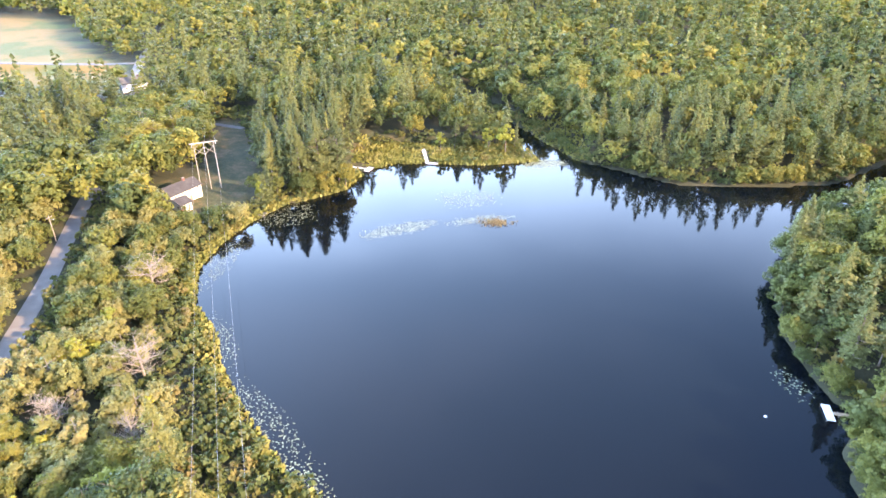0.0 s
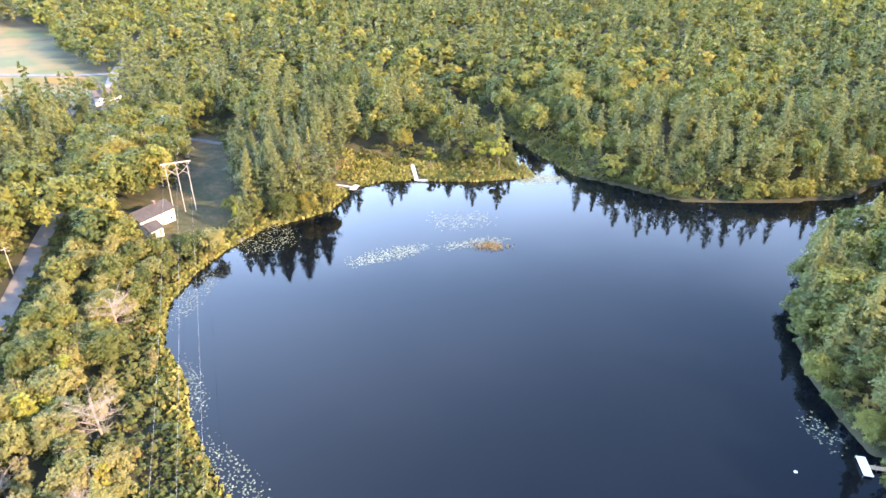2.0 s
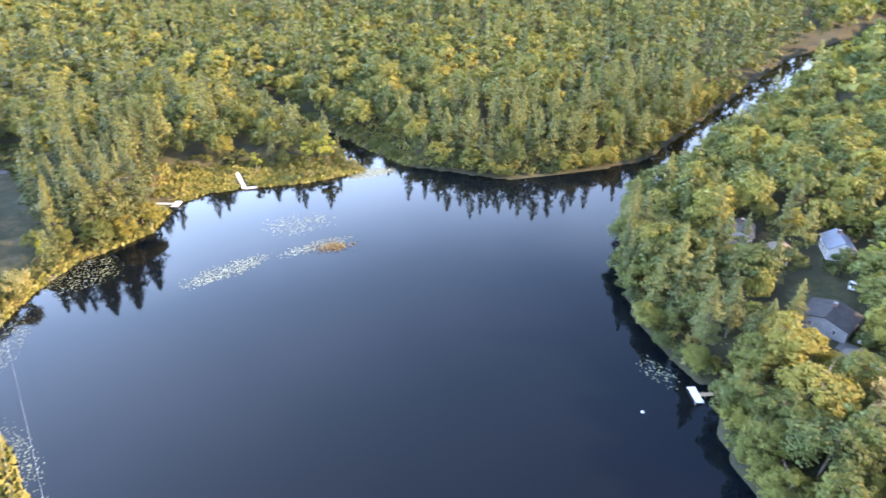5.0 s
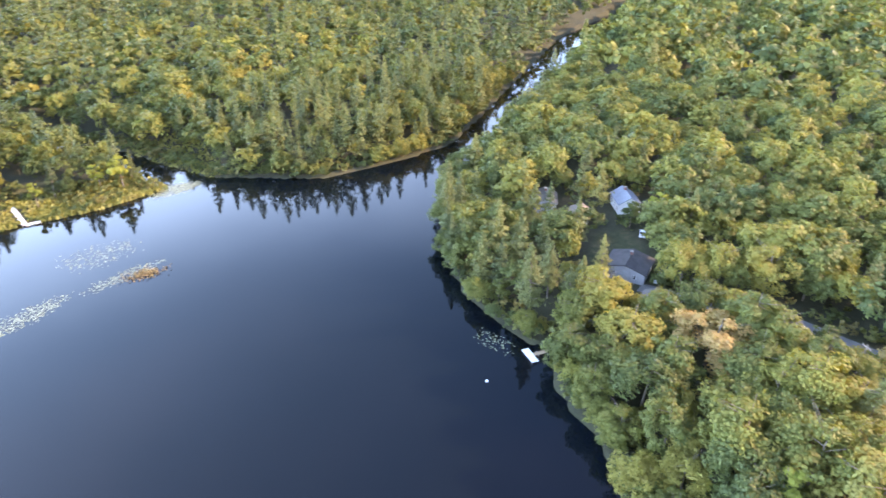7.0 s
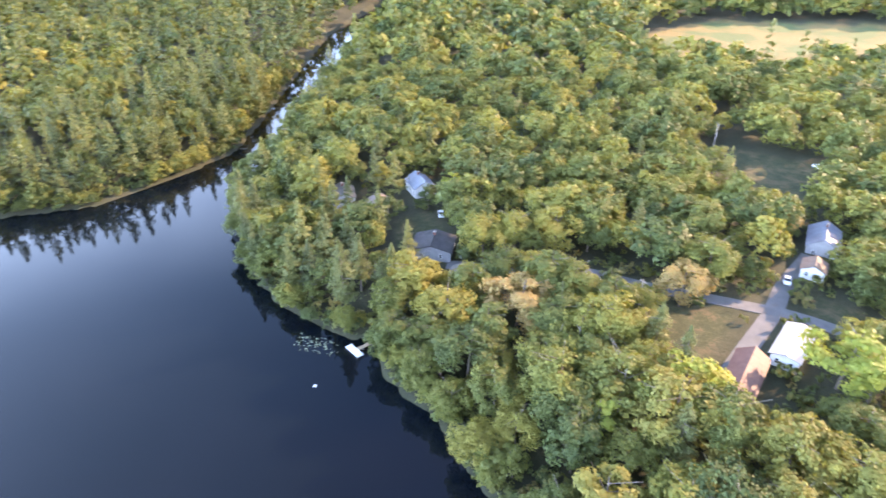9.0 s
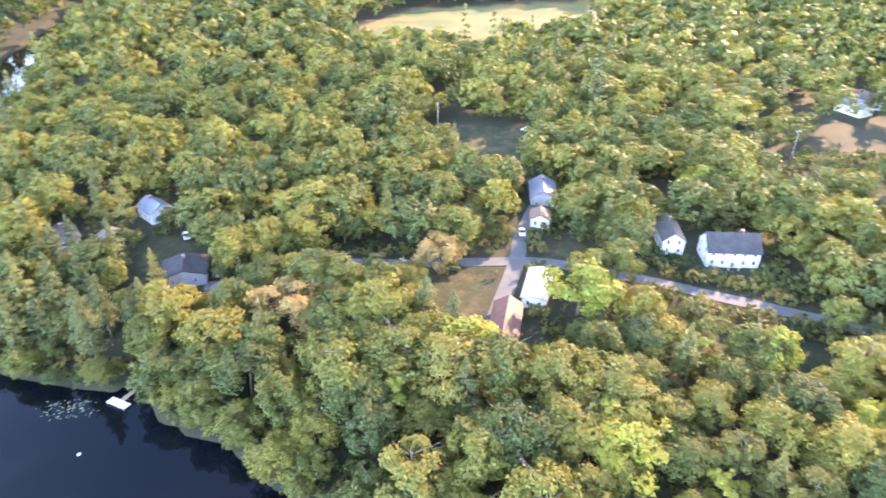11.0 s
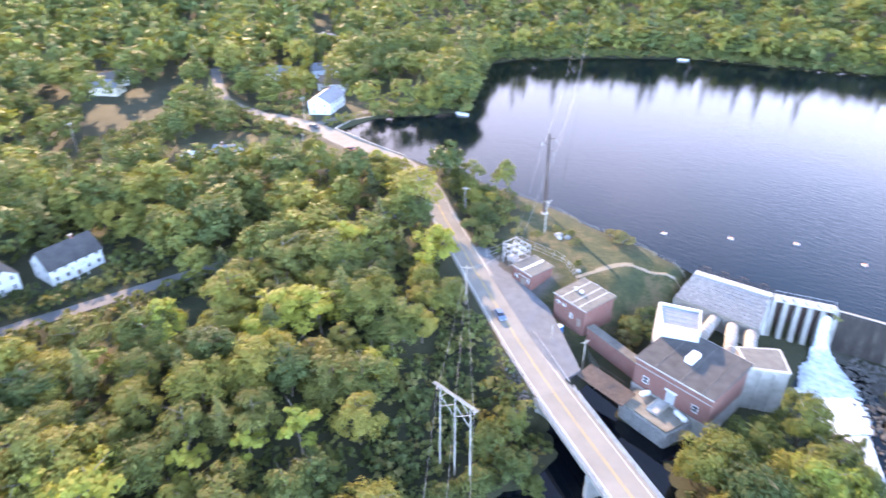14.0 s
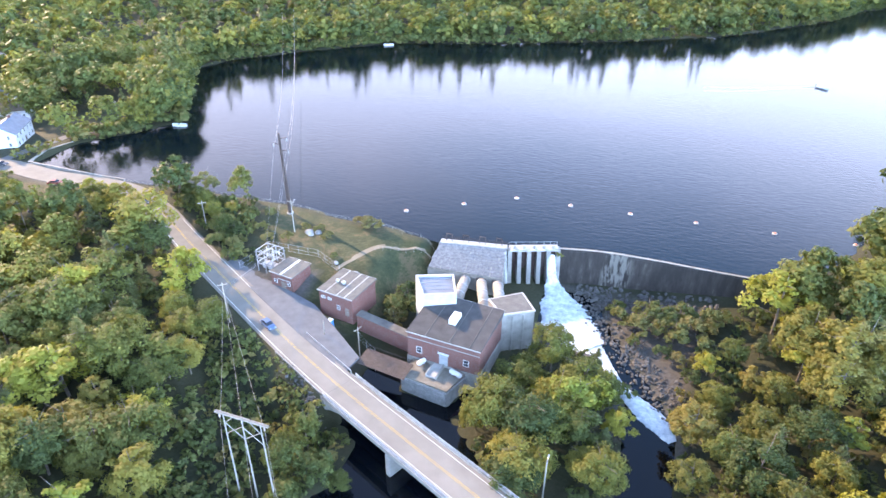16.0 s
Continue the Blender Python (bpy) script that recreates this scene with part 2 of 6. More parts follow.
def brick_material():
    m, nt, b = shader("brickwork", 0.9)
    t = nt.nodes.new("ShaderNodeTexBrick")
    t.inputs["Scale"].default_value = 1.0
    t.inputs["Brick Width"].default_value, t.inputs["Row Height"].default_value, t.inputs["Mortar Size"].default_value = 0.23, 0.075, 0.009
    t.inputs["Color1"].default_value, t.inputs["Color2"].default_value, t.inputs["Mortar"].default_value = (0.215, 0.07, 0.048, 1), (0.16, 0.052, 0.04, 1), (0.24, 0.2, 0.18, 1)
    tc = nt.nodes.new("ShaderNodeTexCoord")
    sep = nt.nodes.new("ShaderNodeSeparateXYZ")
    nt.links.new(tc.outputs["Object"], sep.inputs[0])
    com = nt.nodes.new("ShaderNodeCombineXYZ")
    nt.links.new(arith(nt, "ADD", sep.outputs[0], sep.outputs[1]), com.inputs[0])
    nt.links.new(sep.outputs[2], com.inputs[1])
    nt.links.new(com.outputs[0], t.inputs["Vector"])
    n = noise_of(nt, 0.7, 5)
    nt.links.new(mixc(nt, n, t.outputs[0], (0.13, 0.05, 0.04)), b.inputs["Base Color"])
    bumped(nt, b, t.outputs["Fac"], -0.3, 0.02)
    return m


M_BRICK = brick_material()


def glass_material():
    m, nt, b = shader("window_glass", 0.08)
    b.inputs["Base Color"].default_value = (0.03, 0.035, 0.045, 1)
    return m


M_GLASS = glass_material()


def water_material(name, deep, bump, scale, stretch):
    m, nt, b = shader(name, 0.04)
    b.inputs["IOR"].default_value = 1.36
    n = noise_of(nt, 0.012, 3)
    nt.links.new(ramp(nt, n, [(0.35, deep), (0.7, tuple(c * 1.5 for c in deep))]), b.inputs["Base Color"])
    g = nt.nodes.new("ShaderNodeNewGeometry")
    mp = nt.nodes.new("ShaderNodeMapping")
    mp.inputs["Scale"].default_value = stretch
    mp.inputs["Rotation"].default_value = (0, 0, 0.5)
    nt.links.new(g.outputs["Position"], mp.inputs[0])
    r = noise_of(nt, scale, 3, 0.6, mp.outputs[0])
    big = noise_of(nt, 0.02, 2)
    h = arith(nt, "MULTIPLY", r, arith(nt, "ADD", big, 0.2))
    bumped(nt, b, h, 1.0, bump)
    return m


M_POND = water_material("pond_water", (0.0015, 0.003, 0.005), 0.012, 0.9, (1, 1, 1))
M_LAKE = water_material("lake_water", (0.002, 0.005, 0.008), 0.075, 0.55, (0.6, 1.6, 1))


def paint(name, col, rough=0.3):
    m, nt, b = shader(name, rough)
    n = noise_of(nt, 3.0)
    nt.links.new(mixc(nt, n, col, tuple(c * 0.85 for c in col)), b.inputs["Base Color"])
    return m


def ground_material():
    m, nt, b = shader("ground_cover", 0.95)
    a1 = nt.nodes.new("ShaderNodeAttribute")
    a1.attribute_name = "meadow"
    a2 = nt.nodes.new("ShaderNodeAttribute")
    a2.attribute_name = "bare"
    a3 = nt.nodes.new("ShaderNodeAttribute")
    a3.attribute_name = "hay"
    n1, n2, n3 = noise_of(nt, 0.08, 5), noise_of(nt, 1.6, 4), noise_of(nt, 0.03, 3)
    f = arith(nt, "ADD", arith(nt, "MULTIPLY", n1, 0.6), arith(nt, "MULTIPLY", n2, 0.4))
    floor = ramp(nt, f, [(0.3, (0.018, 0.022, 0.01)), (0.5, (0.035, 0.038, 0.016)), (0.7, (0.058, 0.05, 0.027))])
    f2 = arith(nt, "ADD", arith(nt, "MULTIPLY", noise_of(nt, 0.16, 6, 0.7), 0.75), arith(nt, "MULTIPLY", n2, 0.25))
    grass = ramp(nt, f2, [(0.38, (0.02, 0.032, 0.01)), (0.5, (0.045, 0.05, 0.017)), (0.6, (0.105, 0.078, 0.038))])
    hay = ramp(nt, n3, [(0.4, (0.075, 0.1, 0.026)), (0.58, (0.18, 0.122, 0.036))])
    bare = ramp(nt, f, [(0.35, (0.045, 0.042, 0.038)), (0.65, (0.11, 0.1, 0.088))])
    c = mixc(nt, a1.outputs["Fac"], floor, mixc(nt, a3.outputs["Fac"], grass, hay))
    c = mixc(nt, a2.outputs["Fac"], c, bare)
    nt.links.new(c, b.inputs["Base Color"])
    bumped(nt, b, n2, 0.6, 0.3)
    return m


M_GROUND = ground_material()

# ---- mesh helpers ----


def finish(name, bm, material, parent=None, label=""):
    bmesh.ops.recalc_face_normals(bm, faces=bm.faces)
    me = bpy.data.meshes.new(name)
    bm.to_mesh(me)
    bm.free()
    me.materials.append(material)
    ob = new(name, me)
    if parent is not None:
        ob.parent = parent
    if label:
        ob["label"] = label
    return ob


def part(name, bm, material, parent, label=""):
    return finish(name, bm, material, parent, label)


def root(name, m, label, category, group="", kind=""):
    ob = new(name)
    ob.empty_display_size = 0.3
    ob.matrix_world = m
    return tagged(ob, label, category, group, kind)


def box(bm, x0, y0, z0, x1, y1, z1, m=None):
    r = bmesh.ops.create_cube(bm, size=1.0)
    t = Matrix.Translation(((x0 + x1) / 2, (y0 + y1) / 2, (z0 + z1) / 2)) @ Matrix.Diagonal((x1 - x0, y1 - y0, z1 - z0, 1))
    bmesh.ops.transform(bm, matrix=(m @ t) if m is not None else t, verts=r["verts"])
    return bm


def boxes(*dims):
    bm = bmesh.new()
    for d in dims:
        box(bm, *d)
    return bm


def bevelled(bm, w):
    bmesh.ops.bevel(bm, geom=list(bm.edges), offset=w, segments=2, affect="EDGES", profile=0.6)
    return bm


def tube(bm, a, b, r0, r1=None, n=8):
    r1 = r0 if r1 is None else r1
    a, b = Vector(a), Vector(b)
    d = b - a
    r = bmesh.ops.create_cone(bm, cap_ends=True, segments=n, radius1=r0, radius2=r1, depth=d.length)
    bmesh.ops.transform(bm, matrix=Matrix.Translation((a + b) / 2) @ d.to_track_quat("Z", "Y").to_matrix().to_4x4(), verts=r["verts"])
    return bm


def prism(bm, pts, z0, z1):
    lo = [bm.verts.new((x, y, z0)) for x, y in pts]
    hi = [bm.verts.new((x, y, z1)) for x, y in pts]
    bm.faces.new(hi)
    bm.faces.new(lo[::-1])
    k = len(pts)
    for i in range(k):
        bm.faces.new((lo[i], lo[(i + 1) % k], hi[(i + 1) % k], hi[i]))
    return bm


def ribbon(bm, pts, offs, thick=0.0):
    """A strip along 3D points between two sideways offsets (left positive)."""
    pts = [Vector(p) for p in pts]
    rows = []
    for i, p in enumerate(pts):
        d = pts[min(i + 1, len(pts) - 1)] - pts[max(i - 1, 0)]
        s = Vector((-d.y, d.x, 0)).normalized()
        rows.append([p + s * offs[0], p + s * offs[1]])
    if thick:
        rows = [[bm.verts.new(a), bm.verts.new(b), bm.verts.new(b - Vector((0, 0, thick))), bm.verts.new(a - Vector((0, 0, thick)))] for a, b in rows]
        for r, q in zip(rows, rows[1:]):
            for i in range(4):
                bm.faces.new((r[i], r[(i + 1) % 4], q[(i + 1) % 4], q[i]))
        bm.faces.new(rows[0])
        bm.faces.new(rows[-1][::-1])
    else:
        rows = [[bm.verts.new(a), bm.verts.new(b)] for a, b in rows]
        for r, q in zip(rows, rows[1:]):
            bm.faces.new((r[0], r[1], q[1], q[0]))
    return bm


def smooth_line(pts, step=4.0):
    """Catmull-Rom through the points, about a point every step metres."""
    p = [Vector(q) for q in pts]
    out = []
    for i in range(len(p) - 1):
        a, b, c, d = p[max(i - 1, 0)], p[i], p[i + 1], p[min(i + 2, len(p) - 1)]
        k = max(1, int((c - b).length / step))
        for j in range(k):
            t = j / k
            out.append(0.5 * ((2 * b) + (c - a) * t + (2 * a - 5 * b + 4 * c - d) * t * t + (3 * b - a - 3 * c + d) * t ** 3))
    return out + [p[-1]]


def quads_mesh(name, verts, material):
    """Loose leaf sprays: verts is an (n, corners, 3) array."""
    n, k = len(verts), verts.shape[1]
    me = bpy.data.meshes.new(name)
    me.vertices.add(n * k)
    me.vertices.foreach_set("co", np.ascontiguousarray(verts, dtype=np.float32).ravel())
    me.loops.add(n * k)
    me.loops.foreach_set("vertex_index", np.arange(n * k, dtype=np.int32))
    me.polygons.add(n)
    me.polygons.foreach_set("loop_start", np.arange(0, n * k, k, dtype=np.int32))
    me.update(calc_edges=True)
    me.materials.append(material)
    return me


# ---- the lie of the land ----
ROAD = smooth_line([(-75, -30, 7), (-45, -45.1, 7), (-20, -57.7, 6.8), (13, -74.3, 6.6), (28, -81.8, 6.5), (45, -90.4, 6.5), (62, -99.8, 6.6), (84, -112.8, 7.2), (108, -127, 8.6), (128, -139, 9.8), (147, -146.2, 10.0), (175, -146, 10.0), (198, -148, 10.0), (222, -143, 10)], 5.0)
LANE_E = smooth_line([(222, -143, 10), (245, -142, 10.2), (262, -146, 10.5), (300, -165, 11)], 5.0)
LANE_A = smooth_line([(122, 92, 5), (130, 76, 5.5), (139, 63, 6), (143.5, 43, 6), (150, 20, 6), (153, 5, 6), (150, -20, 6), (147, -34, 6), (141, -62, 6), (134, -88, 6.2), (128, -108, 7.2), (121, -127, 8.9)], 5.0)
LANE_B = smooth_line([(114, 15.5, 5.6), (127, 15, 5.8), (151, 13.5, 6), (165, 14, 6.2), (186, 12, 6.5)], 4.0)
LANE_C = smooth_line([(-96, 60, 3), (-106, 96, 3), (-110.5, 114, 3), (-116, 135, 3), (-122, 154, 3), (-129, 176, 3), (-136, 200, 3), (-146, 232, 3.5), (-157, 270, 4), (-170, 310, 5), (-185, 345, 6), (-200, 385, 6), (-215, 450, 8)], 6.0)
LANE_D = smooth_line([(-420, 372, 8), (-330, 372, 8), (-260, 372, 7), (-215, 376, 6.2), (-197, 382, 6)], 8.0)
LANE_F = smooth_line([(200, -150, 10), (198, -164, 10.1), (195, -177, 10.1), (187.5, -187, 10.2), (186, -199, 10.4), (194, -214, 11)], 4.0)
DRIVE = smooth_line([(-128, 270, 4), (-119, 275, 4), (-100, 268, 4)], 4.0)
ROADS = ((ROAD, 4.4), (LANE_A, 2.6), (LANE_B, 2.4), (LANE_C, 2.9), (LANE_D, 2.6), (LANE_E, 2.4), (LANE_F, 2.0))

POND = [(-24.8, 64), (-32.6, 69.4), (-45, 84.5), (-56.3, 101.3), (-62.3, 114.7), (-72.2, 127.4), (-78.1, 145.3), (-76.3, 163.2), (-71.4, 177.7), (-63.7, 192), (-52.9, 199.5), (-43, 207), (-38, 226), (-26.5, 235), (-9.8, 235.1), (9.1, 234.6), (25.6, 238),
        (33, 240), (28, 257), (22, 272), (8, 301.7), (-10, 342), (-3, 350), (5.5, 318), (26, 291), (40, 262), (50, 241), (66.3, 229.5), (85.2, 216.5), (106.7, 215.5), (129, 216.5), (147, 219.5), (183.4, 245), (242.8, 289), (327.5, 351), (425, 397), (520, 440), (531, 415), (420, 366),
        (312, 314), (226, 254), (174, 221), (145, 201), (124.5, 189), (108, 168), (93.4, 146), (84, 118), (84.5, 101), (88.4, 89), (79, 76), (78, 62), (69, 47), (60, 10), (52, -30), (42.2, -66), (38.5, -74), (38, -83), (45, -88), (46, -103), (40, -106), (36.5, -105),
        (36, -99.8), (25, -97.7), (20.3, -109), (16, -103), (22.5, -95), (13, -85), (3, -74), (-11, -84), (-12, -96), (-11, -113), (-3, -124), (10, -128), (14, -146), (8, -150), (0, -147), (-5, -137), (-12, -124), (-19, -112), (-22, -103), (-21, -89), (-17, -66), (-12, -20), (-16, 30)]
SHOAL = [(38, 262), (48, 244), (60, 240), (52, 258), (40, 280), (30, 291)]
LAKE = [(190, -152), (161, -151.5), (134, -152.5), (114, -153.5), (93.4, -154.5), (75, -151.5), (57, -150.5), (42, -147.5), (24, -149.5), (11.6, -154.3), (0.8, -156.4), (-12.3, -156.6), (-26.4, -155.9), (-36, -155.6), (-47, -155.8), (-60, -170), (-80, -205), (-110, -260), (-150, -330), (-200, -430), (-300, -560), (-300, -640),
        (-190, -590), (-136, -545), (-112.6, -505), (-47, -437), (15.4, -398), (75.7, -372), (136, -350), (173, -320), (200.6, -291.6), (210, -271), (192, -239), (168, -204.5), (178, -188), (190.6, -172)]
MARSH = [(-50, 226), (-52, 236), (-40, 262), (-8, 262), (28, 254), (31, 238), (-30, 228)]
MEADOWS = [  # open, grassy ground
    [(-118, 190), (-112, 203), (-102, 214), (-108, 250), (-120, 282), (-104, 278), (-94, 255), (-80, 219), (-74, 190), (-80, 176), (-100, 176)],
    [(-420, 540), (-320, 525), (-246, 420), (-199, 372), (-186, 318), (-240, 322), (-300, 338), (-420, 360)],
    [(405, 170), (487, 150), (515, 137), (585, 5), (500, -5), (430, 15), (372, 118)],
    [(250, 76), (262, 50), (262, 20), (228, 15), (205, 22), (205, 40), (240, 50)],
    [(214, -24), (209, -42), (190, -38), (186, -26), (200, -22)],
    [(240, -70), (230, -98), (206, -80), (215, -70), (270, -84)],
    [(132, 120), (143, 116), (138, 104), (128, 96), (116, 98), (116, 108)],
    [(136, 42), (148, 20), (138, 19), (118, 19), (112, 24), (124, 36)],
    [(230, -104), (196, -104), (160, -122), (150, -134), (165, -141), (190, -140), (222, -122)],
    [(90, -130), (96, -144), (104, -150), (94, -153), (76, -150), (57, -149.5), (40, -145), (43, -125), (50, -110), (66, -112)],
    [(136, -28), (134, -48), (124, -72), (116, -60), (122, -34)],
    [(168, 8), (166, -6), (152, -4), (154, 8)],
    [(195, -174), (214, -184), (218, -203), (212, -216), (197, -210), (189, -196), (188, -186)],
]
HARD = [  # gravel and bare ground
    [(92, -124), (86, -117), (64, -103), (46, -92), (45, -101), (55, -109), (64, -115), (80, -121)],
    [(150, -150), (150, -141), (185, -141), (205, -148), (192, -151)],
    [(6, -150), (-2, -146), (-10, -128), (-20, -112), (-25, -118), (-27, -147), (-20, -150)],
    [(84, -128), (86, -122), (66, -114), (66, -126)],
]


def to_lines(x, y, pts, closed=True):
    """Distance from each place to a line of points, and whether it lies inside the closed line."""
    p = np.array([(q[0], q[1]) for q in pts], float)
    q = np.roll(p, -1, 0) if closed else p[1:]
    p = p if closed else p[:-1]
    best = np.full(x.shape, 1e9)
    inside = np.zeros(x.shape, bool)
    for (ax, ay), (bx, by) in zip(p, q):
        dx, dy = bx - ax, by - ay
        t = np.clip(((x - ax) * dx + (y - ay) * dy) / (dx * dx + dy * dy + 1e-9), 0, 1)
        best = np.minimum(best, np.hypot(x - ax - t * dx, y - ay - t * dy))
        if closed and abs(dy) > 1e-9:
            inside ^= ((ay > y) != (by > y)) & (x < ax + (y - ay) / dy * dx)
    return best, inside


def road_z(x, y, pts):
    p = np.array(pts)
    best, z = np.full(x.shape, 1e9), np.zeros(x.shape)
    for a, b in zip(p[:-1], p[1:]):
        d = b - a
        t = np.clip(((x - a[0]) * d[0] + (y - a[1]) * d[1]) / (d[0] ** 2 + d[1] ** 2 + 1e-9), 0, 1)
        r = np.hypot(x - a[0] - t * d[0], y - a[1] - t * d[1])
        z = np.where(r < best, a[2] + t * d[2], z)
        best = np.minimum(best, r)
    return best, z


def step(v, a, b):
    t = np.clip((v - a) / (b - a), 0, 1)
    return t * t * (3 - 2 * t)


def wave(x, y):
    return np.sin(x * 0.021 + 1.3) * np.cos(y * 0.017 + 0.4) + 0.5 * np.sin(x * 0.053 + y * 0.041) + 0.25 * np.sin(x * 0.13 - y * 0.17 + 2)


def land(x, y):
    """Height of the ground, and the masks of meadow and bare ground."""
    x, y = np.asarray(x, float), np.asarray(y, float)
    dl, il = to_lines(x, y, POND)
    du, iu = to_lines(x, y, LAKE)
    h = 0.5 + 5.2 * step(dl, 2, 46) - 2.2 * step(-x, 50, 90) * step(dl, 2, 46) + 0.6 * wave(x, y) * step(dl, 5, 40)
    h += 14 * step(np.hypot(x, y), 350, 1200)
    gorge = step(x, 46, 56) + step(-x, 46, 60) * (y < -130)
    near = (1 - step(du, 14, 50)) * np.clip(gorge, 0, 1)
    near = np.maximum(near, (1 - step(du, 2, 14)) * step(x, 43, 46) * (x < 60) * (y < -125))
    h = h * (1 - near) + 9.8 * near
    far = step(-y, 200, 260)
    h = np.where(far > 0, h * (1 - far) + far * (9.7 + 5 * step(du, 5, 150)), h)
    for pts, w in ROADS:
        d, z = road_z(x, y, pts)
        k = 1 - step(d, w + 0.6, w + 9)
        if pts is ROAD:
            k = k * np.where(il, 0, 1) * np.where((x < 46) & (x > -22), 0.0, 1.0)
        h = h * (1 - k) + (z - 0.12) * k
    md, mi = to_lines(x, y, MARSH)
    h = np.where(mi, h + (0.22 - h) * step(md, 0, 4), h)
    sd, si = to_lines(x, y, SHOAL)
    h = np.where(il, -0.25 - 1.6 * step(dl, 0, 6), h)
    h = np.where(si, 0.3, h)
    h = np.where(iu, 8.7 - 1.5 * step(du, 0, 5), h)
    mead, bare = np.zeros(x.shape), np.zeros(x.shape)
    for poly in MEADOWS + [MARSH]:
        d, i = to_lines(x, y, poly)
        mead = np.maximum(mead, np.where(i, step(d, -1, 2.5), 0))
    for poly in HARD:
        d, i = to_lines(x, y, poly)
        bare = np.maximum(bare, np.where(i, step(d, -1, 1.5), 0))
    mead = np.maximum(mead, (~il & ~iu) * (1 - step(dl, 1.0, 6)) * (y > 40) * (x < 60))
    bare = np.maximum(bare, (~il) * (1 - step(dl, 0.5, 4)) * (y < -100) * (x < 12))
    return h, mead, bare


def axis(lo, hi, fine, reach):
    a = list(np.arange(lo, hi + 0.1, fine))
    s = fine
    up, dn = [hi], [lo]
    while up[-1] < reach:
        s *= 1.13
        up.append(up[-1] + s)
        dn.append(dn[-1] - s)
    return np.array(sorted(set(dn[1:] + a + up[1:])))


GX, GY = axis(-150, 440, 2.6, 4200), axis(-220, 400, 2.6, 4200)
GY = np.array(sorted(list(GY[GY >= -220]) + list(np.arange(-580, -221, 5.0)) + list(-580 - np.cumsum(6 * 1.16 ** np.arange(30)))))
gx, gy = np.meshgrid(GX, GY)
gh, gm, gb = land(gx, gy)
idx = np.arange(gx.size).reshape(gx.shape)
me = bpy.data.meshes.new("ground")
me.from_pydata(np.stack([gx, gy, gh], -1).reshape(-1, 3).tolist(), [], np.stack([idx[:-1, :-1], idx[:-1, 1:], idx[1:, 1:], idx[1:, :-1]], -1).reshape(-1, 4).tolist())
gq = np.maximum(to_lines(gx, gy, MEADOWS[1])[1], to_lines(gx, gy, MEADOWS[2])[1]).astype(float)
for key, v in (("meadow", gm), ("bare", gb), ("hay", gq)):
    me.attributes.new(key, "FLOAT", "POINT").data.foreach_set("value", v.ravel().astype(np.float32))
me.materials.append(M_GROUND)
for p in me.polygons:
    p.use_smooth = True
tagged(new("ground", me), "wooded ground with grass clearings and river banks", "ground", kind="structure")


def ground_z(x, y):
    i, j = int(np.clip(np.searchsorted(GX, x) - 1, 0, len(GX) - 2)), int(np.clip(np.searchsorted(GY, y) - 1, 0, len(GY) - 2))
    u, v = (x - GX[i]) / (GX[i + 1] - GX[i]), (y - GY[j]) / (GY[j + 1] - GY[j])
    return float((gh[j, i] * (1 - u) + gh[j, i + 1] * u) * (1 - v) + (gh[j + 1, i] * (1 - u) + gh[j + 1, i + 1] * u) * v)


bm = bmesh.new()
prism(bm, [(-300, -170), (600, -170), (600, 520), (-300, 520)], -2.0, 0.0)
bm.faces.ensure_lookup_table()
bmesh.ops.delete(bm, geom=bm.faces[1:], context="FACES")
tagged(finish("pond_water", bm, M_POND), "dark calm pond water reflecting blue sky", "water", kind="structure")
bm = bmesh.new()
bm.faces.new([bm.verts.new((x, y, 9.0)) for x, y in LAKE])
tagged(finish("lake_water", bm, M_LAKE), "rippled lake water behind the dam, reflecting pale sky", "water", kind="structure")

# ---- roads ----
bridge_span = [p for p in ROAD if -24 < p.x < 46]
land_east = [p for p in ROAD if p.x > 44]
land_west = [p for p in ROAD if p.x < -22]


def road_piece(name, pts, w, mat, label):
    bm = bmesh.new()
    ribbon(bm, [p + Vector((0, 0, 0.02)) for p in pts], (-w, w), 0.5)
    return tagged(finish(name, bm, mat), label, "road", kind="structure")


road_piece("road", land_east, 3.9, M_ASPHALT, "sunlit pale asphalt road with a yellow centre line")
road_piece("road", land_west, 3.9, M_ASPHALT, "pale asphalt road beyond the bridge")
for pts, w, lab in ((LANE_A, 2.2, "narrow grey asphalt lane between trees"), (LANE_B, 2.2, "grey asphalt driveway"), (LANE_C, 2.6, "pale grey country road in shade"), (LANE_D, 2.2, "thin road across a meadow"), (LANE_E, 2.2, "grey lane leaving the landing"), (LANE_F, 1.8, "narrow lane along the lake shore"), (DRIVE, 1.6, "gravel drive in a clearing")):
    road_piece("road", [Vector((p.x, p.y, ground_z(p.x, p.y))) for p in pts] if pts is DRIVE else pts, w, M_ASPHALT if pts is LANE_C else M_LANE, lab)
bm = bmesh.new()
for s in (-0.16, 0.16):
    ribbon(bm, [p + Vector((0, 0, 0.03)) for p in ROAD if -22 < p.x < 150], (s - 0.055, s + 0.055))
tagged(finish("centre_line", bm, M_YELLOWLINE), "faded double yellow centre line on the road", "road marking", kind="structure")
bm = bmesh.new()
for s in (-3.2, 3.2):
    ribbon(bm, [p + Vector((0, 0, 0.03)) for p in ROAD if -22 < p.x < 120], (s - 0.06, s + 0.06))
tagged(finish("edge_line", bm, M_WHITELINE), "worn white edge lines on the road", "road marking", kind="structure")
bm = bmesh.new()
prism(bm, [(93, -121.5), (84, -116.3), (62, -103.2), (46, -94.5), (45, -100), (55, -108), (63, -114), (80, -120), (92, -127)], 6.0, 6.62)
